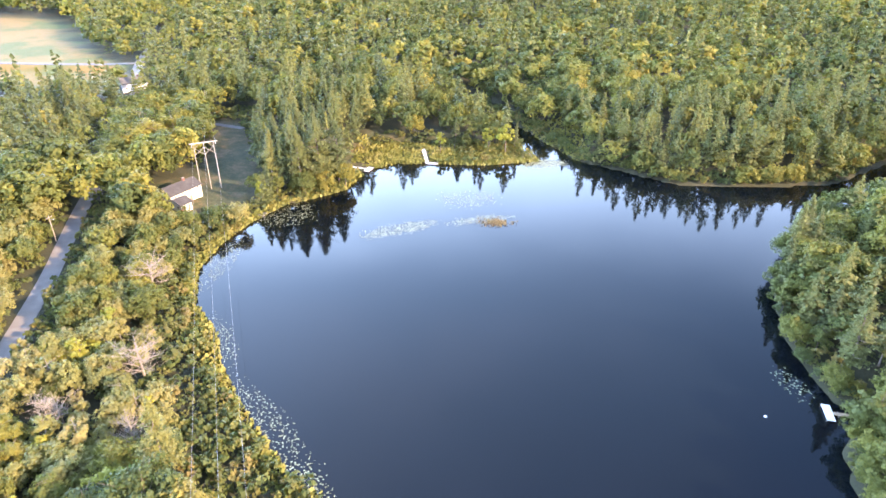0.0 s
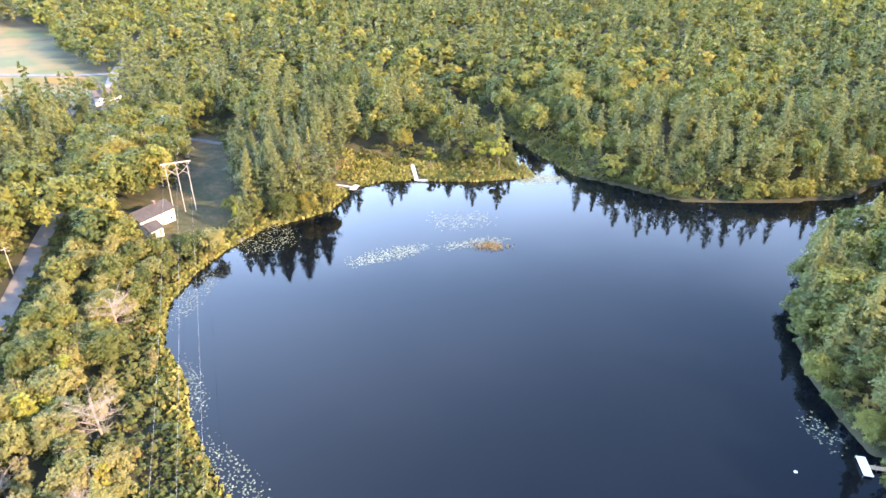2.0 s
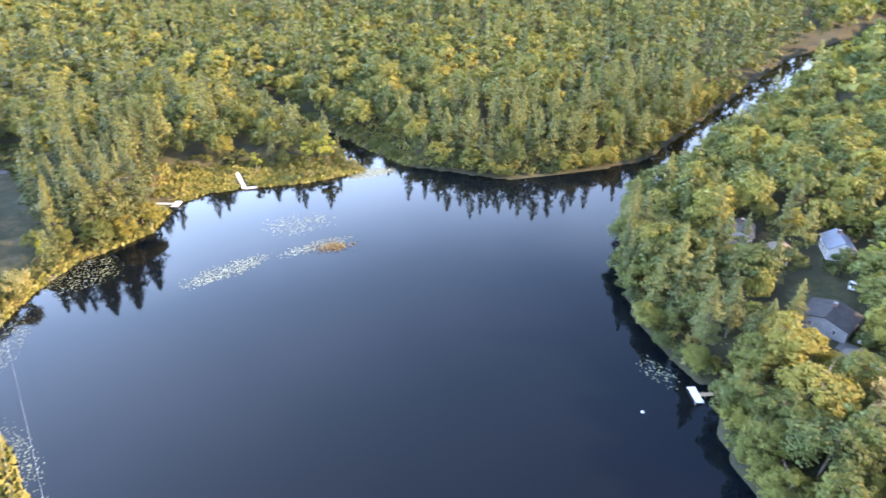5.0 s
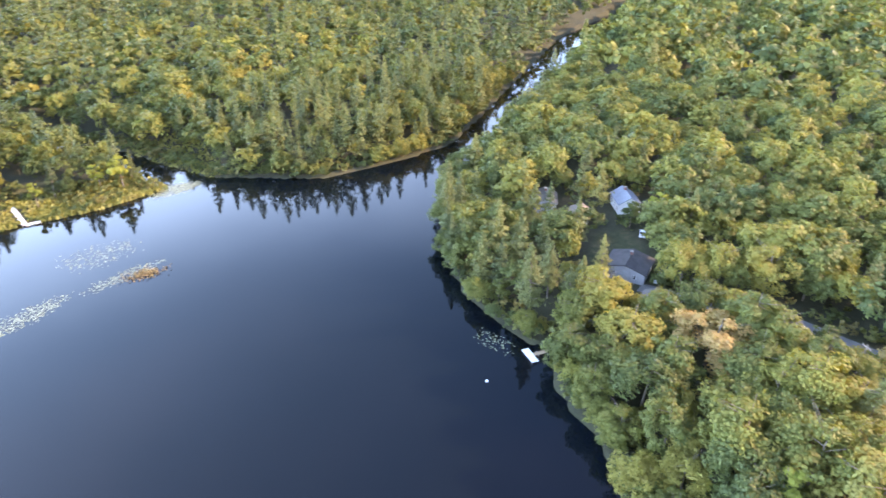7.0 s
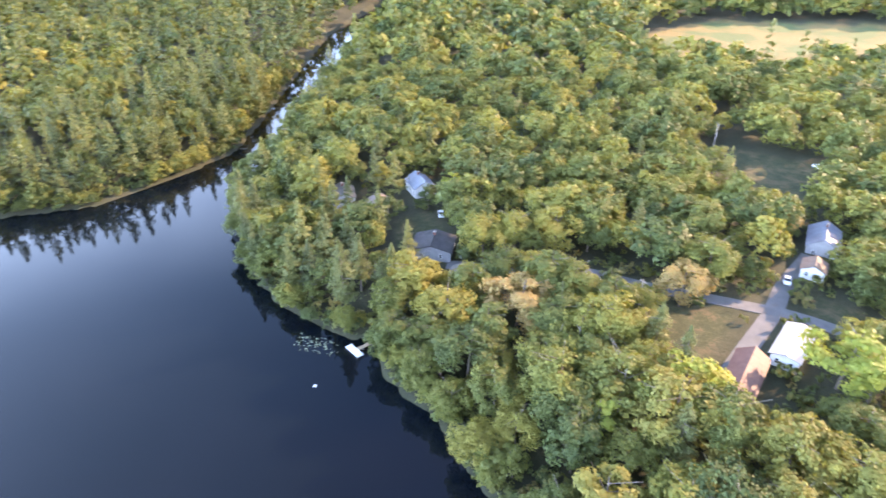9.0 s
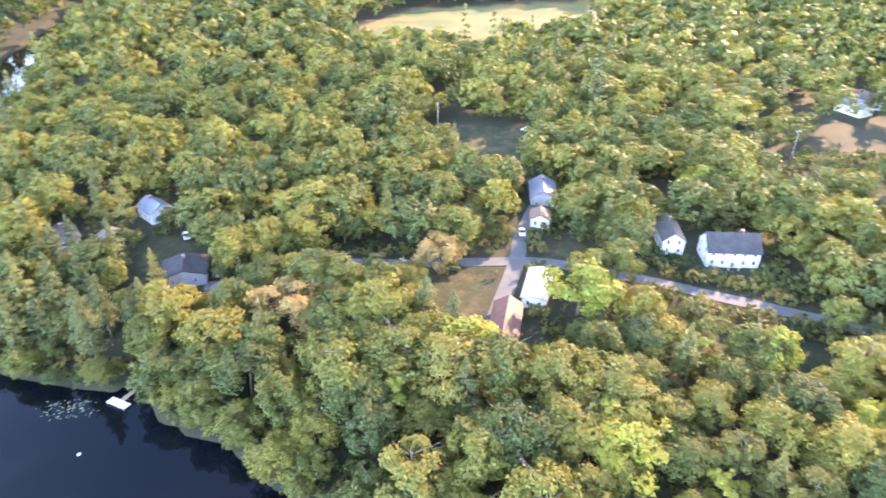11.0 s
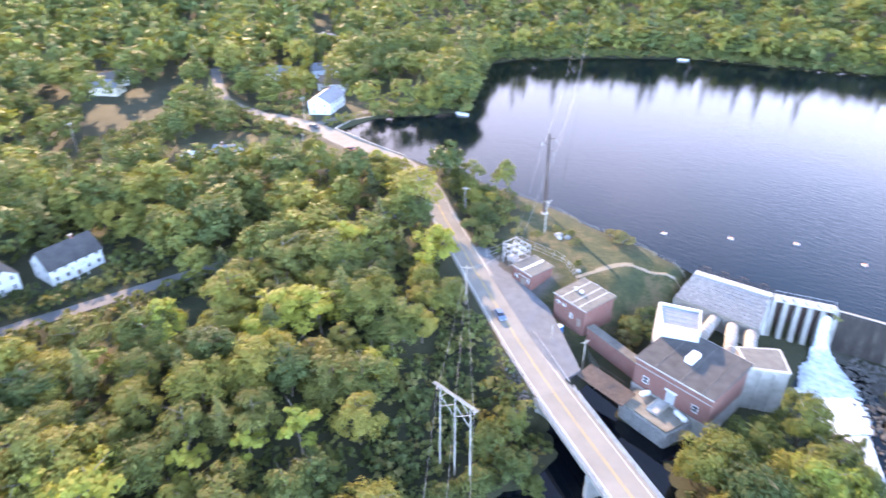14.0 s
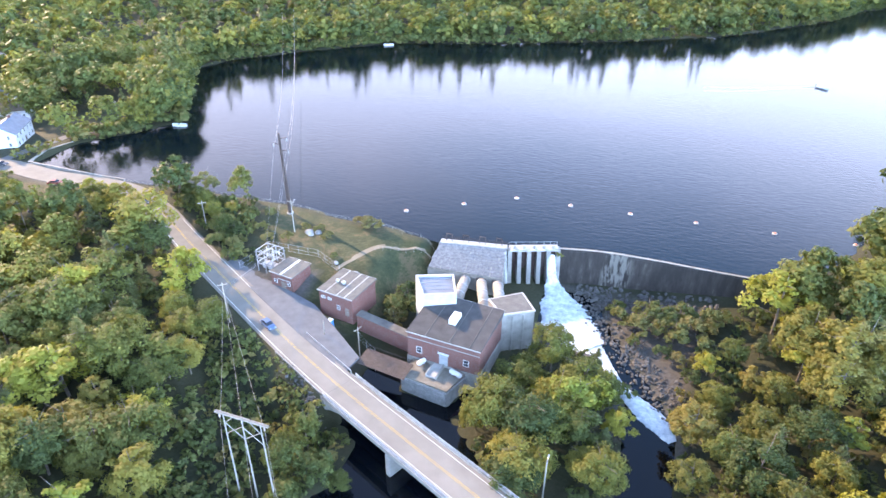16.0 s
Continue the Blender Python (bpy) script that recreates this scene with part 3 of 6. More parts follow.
for v in bm.verts:
    if v.co.z > 6.3:
        v.co.z = float(road_z(np.array([v.co.x]), np.array([v.co.y]), ROAD)[1][0]) - 0.03
tagged(finish("parking_lot", bm, M_GRAVEL_SHADED), "gravel lay-by beside the road, tree shade in its bluish colour", "parking lot", kind="structure")
PATHWAY = [Vector((p.x, p.y, ground_z(p.x, p.y) + 0.03)) for p in smooth_line([(64, -127, 0), (61, -132, 0), (57, -139, 0), (50, -143, 0), (42, -145, 0)], 2.0)]
bm = bmesh.new()
ribbon(bm, PATHWAY, (-0.9, 0.9), 0.3)
tagged(finish("footpath", bm, M_PATH), "bare dirt track curving over the grass", "path", kind="structure")

# ---- trees ----
rng = np.random.default_rng(7)


def cards(pos, nrm, size, flat=0.62, corners=4):
    """Leaf sprays as irregular quads at pos, facing about nrm."""
    n = len(pos)
    nrm = nrm + rng.normal(0, flat, (n, 3))
    nrm /= np.linalg.norm(nrm, axis=1, keepdims=True) + 1e-9
    a = np.cross(nrm, rng.normal(0, 1, (n, 3)))
    a /= np.linalg.norm(a, axis=1, keepdims=True) + 1e-9
    b = np.cross(nrm, a)
    s = np.broadcast_to(np.asarray(size), (n,))[:, None]
    out = []
    for u, v in ((-1, -0.25), (0.2, -0.8), (1, 0.2), (-0.15, 0.85)) if corners == 4 else ((-0.9, -0.5), (0.9, -0.35), (0, 0.95)):
        ju, jv = rng.uniform(0.7, 1.2, (n, 1)), rng.uniform(0.7, 1.2, (n, 1))
        out.append(pos + a * (u * ju * s) + b * (v * jv * s))
    return np.stack(out, 1)


def broad_crown(h, r, n, size, low=0.28, lumps=40, corners=3):
    """A domed crown built of many small boughs of leaves, with hollows between them."""
    zc, rz = h * (0.88 + low) / 2, h * (0.88 - low) / 2
    d = rng.normal(0, 1, (lumps, 3))
    d[:, 2] = np.abs(d[:, 2]) * 1.15 - 0.45 * (rng.uniform(size=lumps) < 0.55)
    d /= np.linalg.norm(d, axis=1, keepdims=True)
    k = np.where(rng.uniform(size=lumps) < 0.15, rng.uniform(0.2, 0.5, lumps), rng.uniform(0.62, 0.98, lumps))[:, None]
    c = d * k * np.array([r, r, rz]) + np.array([0, 0, zc])
    lr = rng.uniform(0.12, 0.32, lumps) * r
    w = lr ** 2 / np.sum(lr ** 2)
    which = rng.choice(lumps, n, p=w)
    e = rng.normal(0, 1, (n, 3))
    e += d[which] * 0.5
    e[:, 2] += 0.3
    e /= np.linalg.norm(e, axis=1, keepdims=True)
    pos = c[which] + e * (lr[which] * rng.triangular(0.35, 0.95, 1.4, n))[:, None] * np.array([1, 1, 0.8])
    return cards(pos, e + d[which] * 0.5 + np.array([0, 0, 0.3]), rng.uniform(0.6, 1.35, n) * size, 0.6, corners)


def pine_crown(h, r, n, size, low=0.22, levels=13, corners=4):
    """Ragged whorls of flat sprays, widest low down, feathery at the top."""
    out = []
    per = n // (levels * 6)
    for i in range(levels):
        f = i / (levels - 1)
        z = h * (low + (0.98 - low) * f)
        rr = r * (1 - f ** 1.5) * rng.uniform(0.7, 1.1) + 0.35
        for k in range(6):
            a = rng.uniform(0, 2 * math.pi)
            ln = rr * rng.uniform(0.55, 1.15)
            t = rng.uniform(0.2, 1.0, per) ** 0.7
            px = np.cos(a) * ln * t + rng.normal(0, 0.13 * ln + 0.1, per)
            py = np.sin(a) * ln * t + rng.normal(0, 0.13 * ln + 0.1, per)
            pz = z + t * ln * 0.22 - 0.1 * ln + rng.normal(0, 0.25, per)
            nn = np.stack([np.cos(a) * 0.4 * np.ones(per), np.sin(a) * 0.4 * np.ones(per), np.ones(per)], 1)
            out.append(cards(np.stack([px, py, pz], 1), nn, rng.uniform(0.7, 1.2, per) * size * (1 - 0.35 * f), 0.55, corners))
    top = np.array([[0, 0, h]]) + rng.normal(0, 0.35, (10, 3)) * np.array([0.6, 0.6, 1.5])
    out.append(cards(top, rng.normal(0, 1, (10, 3)), size * 0.6, 0.6, corners))
    return np.concatenate(out)


def trunk_mesh(h, r, bole, limbs, mat, spread=0.5, sub=0):
    bm = bmesh.new()
    lean = (random.uniform(-0.3, 0.3), random.uniform(-0.3, 0.3))
    tube(bm, (0, 0, -0.8), (lean[0] * 0.5, lean[1] * 0.5, h * 0.45), bole, bole * 0.7, 7)
    tube(bm, (lean[0] * 0.5, lean[1] * 0.5, h * 0.45), (lean[0], lean[1], h * 0.93), bole * 0.7, bole * 0.12, 6)
    for i in range(limbs):
        z = h * random.uniform(0.25, 0.8)
        a = random.uniform(0, 6.28)
        ln = r * random.uniform(0.5, 0.95)
        end = Vector((math.cos(a) * ln, math.sin(a) * ln, z + ln * spread * random.uniform(0.6, 1.3)))
        tube(bm, (0, 0, z), end, bole * 0.3, bole * 0.07, 4)
        for j in range(sub):
            t = random.uniform(0.35, 0.9)
            s = Vector((0, 0, z)).lerp(end, t)
            e = s + Vector((random.gauss(0, 1), random.gauss(0, 1), random.uniform(0.3, 1.4))) * r * 0.28
            tube(bm, s, e, bole * 0.11, bole * 0.03, 3)
    me = bpy.data.meshes.new("trunk")
    bm.to_mesh(me)
    bm.free()
    me.materials.append(mat)
    return me


def tree_kind(name, h, r, crown, crown_mat, label, category, bole=0.28, limbs=7, bark=M_BARK, sub=0):
    """A tree to be copied: Empty > trunk, crown."""
    top = root(name, pose(0, 0, -500), label, category)
    t = new("trunk", trunk_mesh(h, r, bole, limbs, bark, 0.55, sub))
    t.parent = top
    if crown is not None:
        c = new("crown", quads_mesh("crown", crown, crown_mat))
        c.parent = top
    return top


random.seed(3)
KIND = {}
KIND["broad"] = [tree_kind("broadleaf_tree", 15, r, broad_crown(15, r, n, 0.32, lo, lu), M_BROAD, "rounded green broadleaf tree with sunlit yellowing top", "tree") for r, n, lo, lu in ((6.0, 5400, 0.06, 75), (5.2, 4600, 0.1, 60), (6.6, 6000, 0.14, 90), (4.7, 4200, 0.04, 50))]
KIND["pine"] = [tree_kind("pine_tree", 20, r, pine_crown(20, r, 3600, 0.38, lo, 15, 3), M_PINE, "tall ragged white pine with layered sprays", "tree", 0.3, 9) for r, lo in ((4.2, 0.2), (3.5, 0.25), (4.6, 0.3))]
KIND["yellow"] = [tree_kind("yellowing_tree", 12, 4.2, broad_crown(12, 4.2, 2600, 0.3, 0.12, 30), M_YELLOW, "slender tree with bright yellow-green leaves", "tree", 0.2), tree_kind("yellowing_tree", 12, 3.2, broad_crown(12, 3.2, 2000, 0.28, 0.1, 24), M_YELLOW, "slender tree with bright yellow-green leaves", "tree", 0.2)]
KIND["olive"] = [tree_kind("olive_tree", 14, r, broad_crown(14, r, 4200, 0.3, 0.08, lu), M_OLIVE, "broadleaf tree with olive yellow leaves", "tree") for r, lu in ((5.4, 56), (4.6, 44))]
KIND["orange"] = [tree_kind("autumn_tree", 13, 5.6, broad_crown(13, 5.6, 5000, 0.3, 0.1, 46), M_ORANGE, "broad tree turning dull orange", "tree")]
KIND["red"] = [tree_kind("red_shrub", 6, 2.2, broad_crown(6, 2.2, 700, 0.3, 0.1, 14), M_RED, "small shrub with red autumn leaves", "shrub", 0.12)]
KIND["dead"] = [tree_kind("dead_tree", 11, 4.5, None, None, "bare grey dead tree with many branches", "tree", 0.22, 26, M_DEAD, 11), tree_kind("dead_tree", 10, 4.0, None, None, "bare grey dead tree with many branches", "tree", 0.2, 28, M_DEAD, 12)]
KIND["thin"] = [tree_kind("young_tree", 10, 3.0, broad_crown(10, r, 1500, 0.25, lo, lu), M_PALE, "thin young tree with pale trunk and airy leaves", "tree", 0.14, 12, M_DEAD) for r, lo, lu in ((3.0, 0.12, 22), (2.5, 0.05, 16))]
KIND["bush"] = [tree_kind("bush", 4.5, 2.4, broad_crown(4.5, 2.4, 1300, 0.24, -0.1, 24), M_SHRUB, "dense low bush on the bank", "shrub", 0.1, 4)]

PLACED = []


def plant(kind, x, y, h, spin=None, wide=1.0, z=None):
    src = KIND[kind][int(rng.integers(len(KIND[kind])))]
    base = {"olive": 14, "broad": 15, "pine": 20, "yellow": 12, "orange": 13, "red": 6, "dead": 11, "thin": 10, "bush": 4.5}[kind]
    s = h / base
    z = ground_z(x, y) if z is None else z
    a = rng.uniform(0, 360) if spin is None else spin
    ob = copy_thing(src, pose(x, y, z - 0.1, rng.normal(0, 2), rng.normal(0, 2), a) @ Matrix.Diagonal((s * wide, s * wide, s, 1)))
    PLACED.append((x, y, (4.6 if kind == "orange" else 3.2) * s * wide))
    return ob


BUILT = [(27, -112, 13), (34, -120, 9), (18, -122, 8), (73, -121, 8), (56, -118, 9), (30, -101, 8), (33, -142, 12), (79, -124, 7), (120, 12, 9), (137, 6, 9), (193, 11, 9), (172, -28, 8), (168, -44, 12), (125, 99, 9), (-98, 189, 10), (215, -170, 13),
         (134, 145, 8), (152, 126, 9), (120, 84, 8), (277, -188, 9), (266, -207, 9), (317, -118, 9), (298, -237, 9), (211, -104, 6), (204, -113, 7), (329, -126, 9), (-176, 325, 8), (176, 13, 7), (88, -150, 4), (48, -64, 4), (-89, 200, 6), (246, 22, 4), (141, 52, 5), (134, 128, 7), (30, -130, 10), (37, -131, 9), (48, -108, 7), (52, -104, 6), (39, -103, 6), (212, -166, 14), (44, -115, 5), (18, -138, 9), (12, -141, 9), (20, -131, 8), (9, -134, 9), (4, -128, 7), (-14.6, 249, 4), (-14, 243, 4), (-13, 236, 5), (-44, 229, 7), (-37, 226, 5), (-70, 184, 4.5), (-104, 195, 7), (88, 89, 5), (-94, 181, 9), (-90, 187, 8), (-12, -152, 11), (0, -150, 9), (-26, -152, 9), (104, 60, 6), (262, -177, 12), (252, -190, 12), (305, -110, 12), (316, -116, 10), (196, -106, 9), (196, -120, 9)]
OPEN = [  # kept free of tall trees: the line's corridor, river banks
    [(62, -55), (80, -100), (60, -96), (42, -84), (38, -60), (45, -45)],
    [(-12, -124), (-22, -103), (-30, -148), (0, -158), (12, -150)],
    [(97, -123), (125, -146), (130, -151), (104, -150), (96, -144), (89, -129)],
    [(-28, -146), (-30, -160), (-47, -160), (-46, -147), (-38, -140)],
    [(-60, 150), (-45, 84), (-20, 60), (-30, 40), (-50, 60), (-80, 120), (-85, 160), (-75, 176)],
    [(-42, 208), (-38, 262), (-10, 262), (28, 250), (30, 236), (-30, 232)],
    [(235, -60), (300, -110), (320, -160), (290, -150), (225, -98), (205, -80)],
    [(150, -156), (150, -130), (232, -130), (236, -188), (196, -180), (190, -150)],
    [(176, -22), (178, -58), (128, -62), (126, -24), (150, -20)],
    [(98, 6), (98, 19), (150, 22), (162, -2), (132, -3)],
    [(160, 3), (160, 20), (206, 22), (206, 3)],
    [(112, 92), (114, 108), (134, 110), (130, 96)],
    [(127, 66), (142, 67), (151, 40), (132, 42)],
    [(128, 136), (140, 136), (140, 150), (128, 152)],
    [(142, 116), (160, 116), (160, 134), (144, 134)],
    [(-118, 190), (-104, 214), (-112, 262), (-124, 296), (-100, 296), (-90, 262), (-75, 200), (-80, 178)],
    [(-104, 100), (-113, 140), (-126, 182), (-117, 184), (-105, 140), (-96, 100)],
    [(26, 240), (40, 238), (60, 238), (42, 275), (15, 320), (0, 348), (-12, 345), (10, 300)],
]


def free(x, y, tall=True):
    """Where nothing built, wet or mown stands in the way."""
    dl, il = to_lines(x, y, POND)
    du, iu = to_lines(x, y, LAKE)
    ok = ~il & ~iu & (dl > np.where((x > 150) & (y > 200), 1.2, 0.8)) & (du > np.where(y < -165, 0.2, 2.0))
    for pts, w in ROADS:
        d, _ = to_lines(x, y, pts, False)
        ok &= d > w + (2.2 if tall else 1.0)
    for poly in MEADOWS + HARD:
        ok &= ~to_lines(x, y, poly)[1]
    for bx, by, br in BUILT:
        ok &= np.hypot(x - bx, y - by) > br
    if tall:
        for poly in OPEN:
            ok &= ~to_lines(x, y, poly)[1]
    return ok, dl, du


# trees that stand out, one by one
SOLO = [("pine", -58.0, 203.0, 25.8, 1.10), ("pine", -51.0, 206.0, 26.9, 1.15), ("pine", -46.0, 212.0, 24.6, 1.10), ("pine", -63.0, 209.0, 26.9, 1.10), ("pine", -55.0, 214.0, 28.0, 1.10), ("pine", -69.0, 203.0, 23.5, 1.00), ("pine", -48.0, 221.0, 23.5, 1.00), ("pine", -61.0, 220.0, 26.9, 1.10), ("pine", -71.0, 214.0, 24.6, 1.00), ("broad", -56.0, 199.0, 11.0, 0.90), ("broad", -49.0, 203.0, 10.0, 0.90), ("broad", -43.0, 209.0, 11.0, 0.90), ("broad", -66.0, 197.0, 10.0, 0.80), ("yellow", -70.0, 193.0, 10.0, 0.70), ("broad", -124.0, 222.0, 19.0, 1.10), ("broad", -116.0, 231.0, 18.0, 1.15), ("broad", -127.0, 236.0, 19.0, 1.10), ("broad", -119.0, 244.0, 18.0, 1.10), ("broad", -129.0, 212.0, 18.0, 1.10), ("broad", -114.0, 220.0, 17.0, 1.10), ("broad", -112.0, 240.0, 15.0, 1.00), ("broad", -124.0, 256.0, 17.0, 1.00), ("yellow", -8.0, 246.0, 11.0, 0.80), ("pine", -2.0, 252.0, 14.0, 0.90), ("broad", 3.0, 250.0, 9.0, 0.90), ("pine", 24.0, 252.0, 13.0, 0.80), ("broad", -20.0, 262.0, 11.0, 0.90), ("orange", 110, 62, 15, 1.3), ("broad", 129, 85, 15, 1.0), ("broad", 137, 79, 16, 1.0), ("broad", 145, 71, 16, 1.1), ("broad", 152, 64, 14, 1.0), ("bush", 125, 88.5, 7, 0.8), ("pine", 104, 97, 16, 1.0), ("pine", 115, 100, 15, 0.85), ("pine", 101, 105, 18, 1.0), ("broad", 144, 116, 10, 0.9), ("broad", 98, 47, 14, 1.1), ("broad", 91, 72, 14, 0.95), ("orange", 140, 33, 14, 1.1), ("orange", 194, 22, 12, 0.9), ("broad", 152, 30, 17, 1.15), ("yellow", 20, 247, 15, 1.0), ("yellow", 13, 250, 12, 1.0), ("yellow", 152, 112, 12, 1.3),
        ("broad", 213, -46, 19, 1.35), ("yellow", 205, -40, 15, 1.2), ("dead", -83, 130, 13, 1.2), ("dead", -70, 94, 12, 1.3), ("dead", -80, 78, 11, 1.2), ("dead", -62, 72, 10, 1.2), ("yellow", -62, 80, 9, 0.8),
        ("red", 85, 10, 7, 1.0), ("pine", 150, 100, 18, 0.9), ("dead", -126, 188, 14, 0.4), ("red", -94, 180, 3, 1.1), ("pine", 101, 152, 21, 1), ("pine", 108, 164, 20, 0.9), ("broad", 100, 150, 14, 1.0), ("broad", 97, 140, 11, 1.0),
        ("thin", 133, -150.8, 8, 1.2), ("thin", 129.5, -151, 9, 1.2), ("thin", 125, -151.2, 8, 1.3), ("thin", 127, -149.5, 9, 1.0), ("thin", 119, -151.4, 9, 1.3), ("thin", 116, -151, 8, 1.2), ("broad", 122, -147.5, 6, 1.0), ("broad", 117, -145, 7, 0.8), ("broad", 112, -141.5, 8, 0.8), ("broad", 106, -137, 8, 0.8), ("broad", 100.5, -132.5, 7.5, 0.8), ("broad", 104, -142, 5, 0.9), ("bush", 120, -143, 4, 1.3), ("bush", 110, -146, 4, 1.4), ("bush", 44, -118, 6, 1.0), ("bush", 44, -122, 7, 1.0), ("bush", 43.5, -126.5, 6.5, 1.1), ("bush", 46, -124, 5, 1.1),
        ("bush", 63, -148, 3.5, 1.8), ("bush", 66, -149, 3, 1.4), ("broad", 46, -78, 11, 0.8), ("broad", 47, -72, 10, 0.8), ("broad", 36.6, -72, 6, 0.9), ("broad", 14, -96, 12, 1.1), ("broad", 7, -94, 13, 1.15), ("broad", 2, -99, 12, 1.1), ("broad", -3, -95, 11, 1.1),
        ("broad", -5, -88, 8, 1.0), ("broad", 3, -85, 9, 1.0), ("broad", 9, -88, 9, 1.0), ("yellow", 148, -137, 8, 1.2), ("broad", 143, -133, 9, 1.1), ("broad", 138, -128, 10, 1.1), ("broad", 172, -128, 9, 1.0),
        ("bush", 94.0, -129.0, 4.0, 1.2), ("bush", 97.0, -133.0, 4.5, 1.1), ("bush", 99.0, -128.0, 5.0, 1.2), ("bush", 102.0, -137.0, 4.0, 1.3), ("bush", 105.0, -134.0, 3.5, 1.2), ("bush", 109.0, -139.0, 4.0, 1.2), ("bush", 113.0, -143.0, 3.5, 1.1), ("bush", 98.0, -141.0, 3.0, 1.3), ("bush", 91.0, -137.0, 3.0, 1.2), ("bush", 93.0, -145.0, 3.0, 1.2), ("bush", 72.0, -139.0, 2.0, 1.6), ("bush", 76.0, -142.0, 2.0, 1.6), ("bush", 80.0, -142.0, 1.8, 1.6), ("bush", 82.0, -135.0, 2.5, 1.2), ("bush", 87.0, -133.0, 3.0, 1.2), ("bush", 116.0, -146.0, 4.0, 1.2), ("bush", 66.0, -131.0, 1.5, 1.4), ("bush", -8, -138, 5, 1.1), ("bush", -13, -135, 6, 1.2), ("bush", -17, -139, 6, 1.3), ("bush", -14, -141, 6, 1.2), ("bush", -20, -134, 6, 1.2), ("bush", -11, -131, 3, 1.1), ("bush", -21, -141, 6, 1.2), ("bush", -25, -137, 6, 1.2), ("bush", -27, -130, 5, 1.2), ("bush", -18, -128, 4, 1.1), ("bush", -29, -142, 5, 1.2), ("bush", -6, -142, 4, 1.1), ("bush", -22, -126, 4, 1.2), ("bush", -24, -121, 4, 1.1)]
for kind, x, y, h, w in SOLO:
    plant(kind, x, y, h, None, w)


def scatter(x0, x1, y0, y1, pitch, seed):
    r = np.random.default_rng(seed)
    qx, qy = np.meshgrid(np.arange(x0, x1, pitch), np.arange(y0, y1, pitch * 0.87))
    qx = qx + (np.arange(qx.shape[0]) % 2)[:, None] * pitch / 2
    qx, qy = qx + r.uniform(-0.36, 0.36, qx.shape) * pitch, qy + r.uniform(-0.36, 0.36, qx.shape) * pitch
    return qx.ravel(), qy.ravel()


def in_view(x, y):
    """The side of the place that the walk looks over, with a margin."""
    a = np.degrees(np.arctan2(x, y + 12))
    return ((a > -46) | ((a > -66) & (np.hypot(x, y) < 230)) | (a < -152) | ((a < -120) & (y < -30))) & (np.hypot(x, y) < 1000)


def clear_of(x, y):
    p = np.array(PLACED)
    ok = np.ones(x.shape, bool)
    for px, py, pr in p:
        ok &= np.hypot(x - px, y - py) > pr
    return ok


tone = np.random.default_rng(11)
ax, ay = scatter(-150, 260, -200, 280, 7.6, 21)
grand = lambda x, y: ((x > 45) & (y < 95)) | (y < 0) | ((x > 128) & (y < 220 + 0.72 * (x - 150)))
keep = ~grand(ax, ay)
cx_, cy_ = scatter(-150, 260, -200, 280, 8.8, 22)
big = grand(cx_, cy_)
sx, sy = np.concatenate([ax[keep], cx_[big]]), np.concatenate([ay[keep], cy_[big]])
ok, dl, du = free(sx, sy)
ok &= in_view(sx, sy) & clear_of(sx, sy)
sx, sy, dl = sx[ok], sy[ok], dl[ok]
sz = land(sx, sy)[0]
order = np.argsort(np.hypot(sx, sy))
sx, sy, sz, dl = sx[order], sy[order], sz[order], dl[order]
near = (np.hypot(sx - 20, sy - 10) < 185) | ((np.abs(sx - 110) < 40) & (np.abs(sy - 130) < 45))
share_pine = np.where(sy > 195, 0.5, np.where((sx > 60) & (sy > 95) & (sx < 128), 0.55, 0.08))
share_pine = np.where((sx > 128) & (sy < 220 + 0.72 * (sx - 150)), 0.12, share_pine)
share_pine = np.where((sx < -40) & (sy > 185) & (sx > -80), 0.85, share_pine)
mid_list = {"pine": [], "broad": []}
fine_list = {"pine": [], "broad": []}
count = 0
for x, y, z, n, sp, d in zip(sx, sy, sz, near, share_pine, dl):
    u = tone.uniform()
    kind = "pine" if u < sp else "broad"
    h = tone.uniform(13, 25) if kind == "pine" else tone.uniform(9, 17)
    if x < -55 and y < 185:
        kind, h = ("yellow" if tone.uniform() < 0.07 else "thin" if tone.uniform() < 0.55 else "broad"), tone.uniform(6.5, 12)
    wide = tone.uniform(0.85, 1.12)
    if x < -95 and y > 165:
        kind, h = "broad", tone.uniform(13, 20)
    if (x > 45 and y < 95) or y < 0 or (x > 128 and y < 200):
        h, wide = tone.uniform(9.5, 18.5), tone.uniform(0.95, 1.3)
        if y < -20 and x < 110 and y > -125:
            h = tone.uniform(9, 14.5)
    if -40 < x < -10 and y < -105:
        h = tone.uniform(6, 9.5)
    if d < 8:
        h *= 0.85
    if n and count < 400:
        count += 1
        # more yellow and olive crowns here: backlit glow put into leaf colour
        sunny = x > 45 and -75 < y < 30
        u = tone.uniform()
        if kind == "broad" and u < (0.2 if sunny else 0.06):
            kind, wide = "yellow", wide * 1.25
        elif kind == "broad" and u < (0.55 if sunny else 0.75 if x < -10 and y < -60 else 0.12):
            kind = "olive"
        ob = plant(kind, x, y, h, None, wide, z)
    elif n:
        fine_list["pine" if kind == "pine" else "broad"].append((x, y, z, h))
    else:
        mid_list["pine" if kind == "pine" else "broad"].append((x, y, z, h))


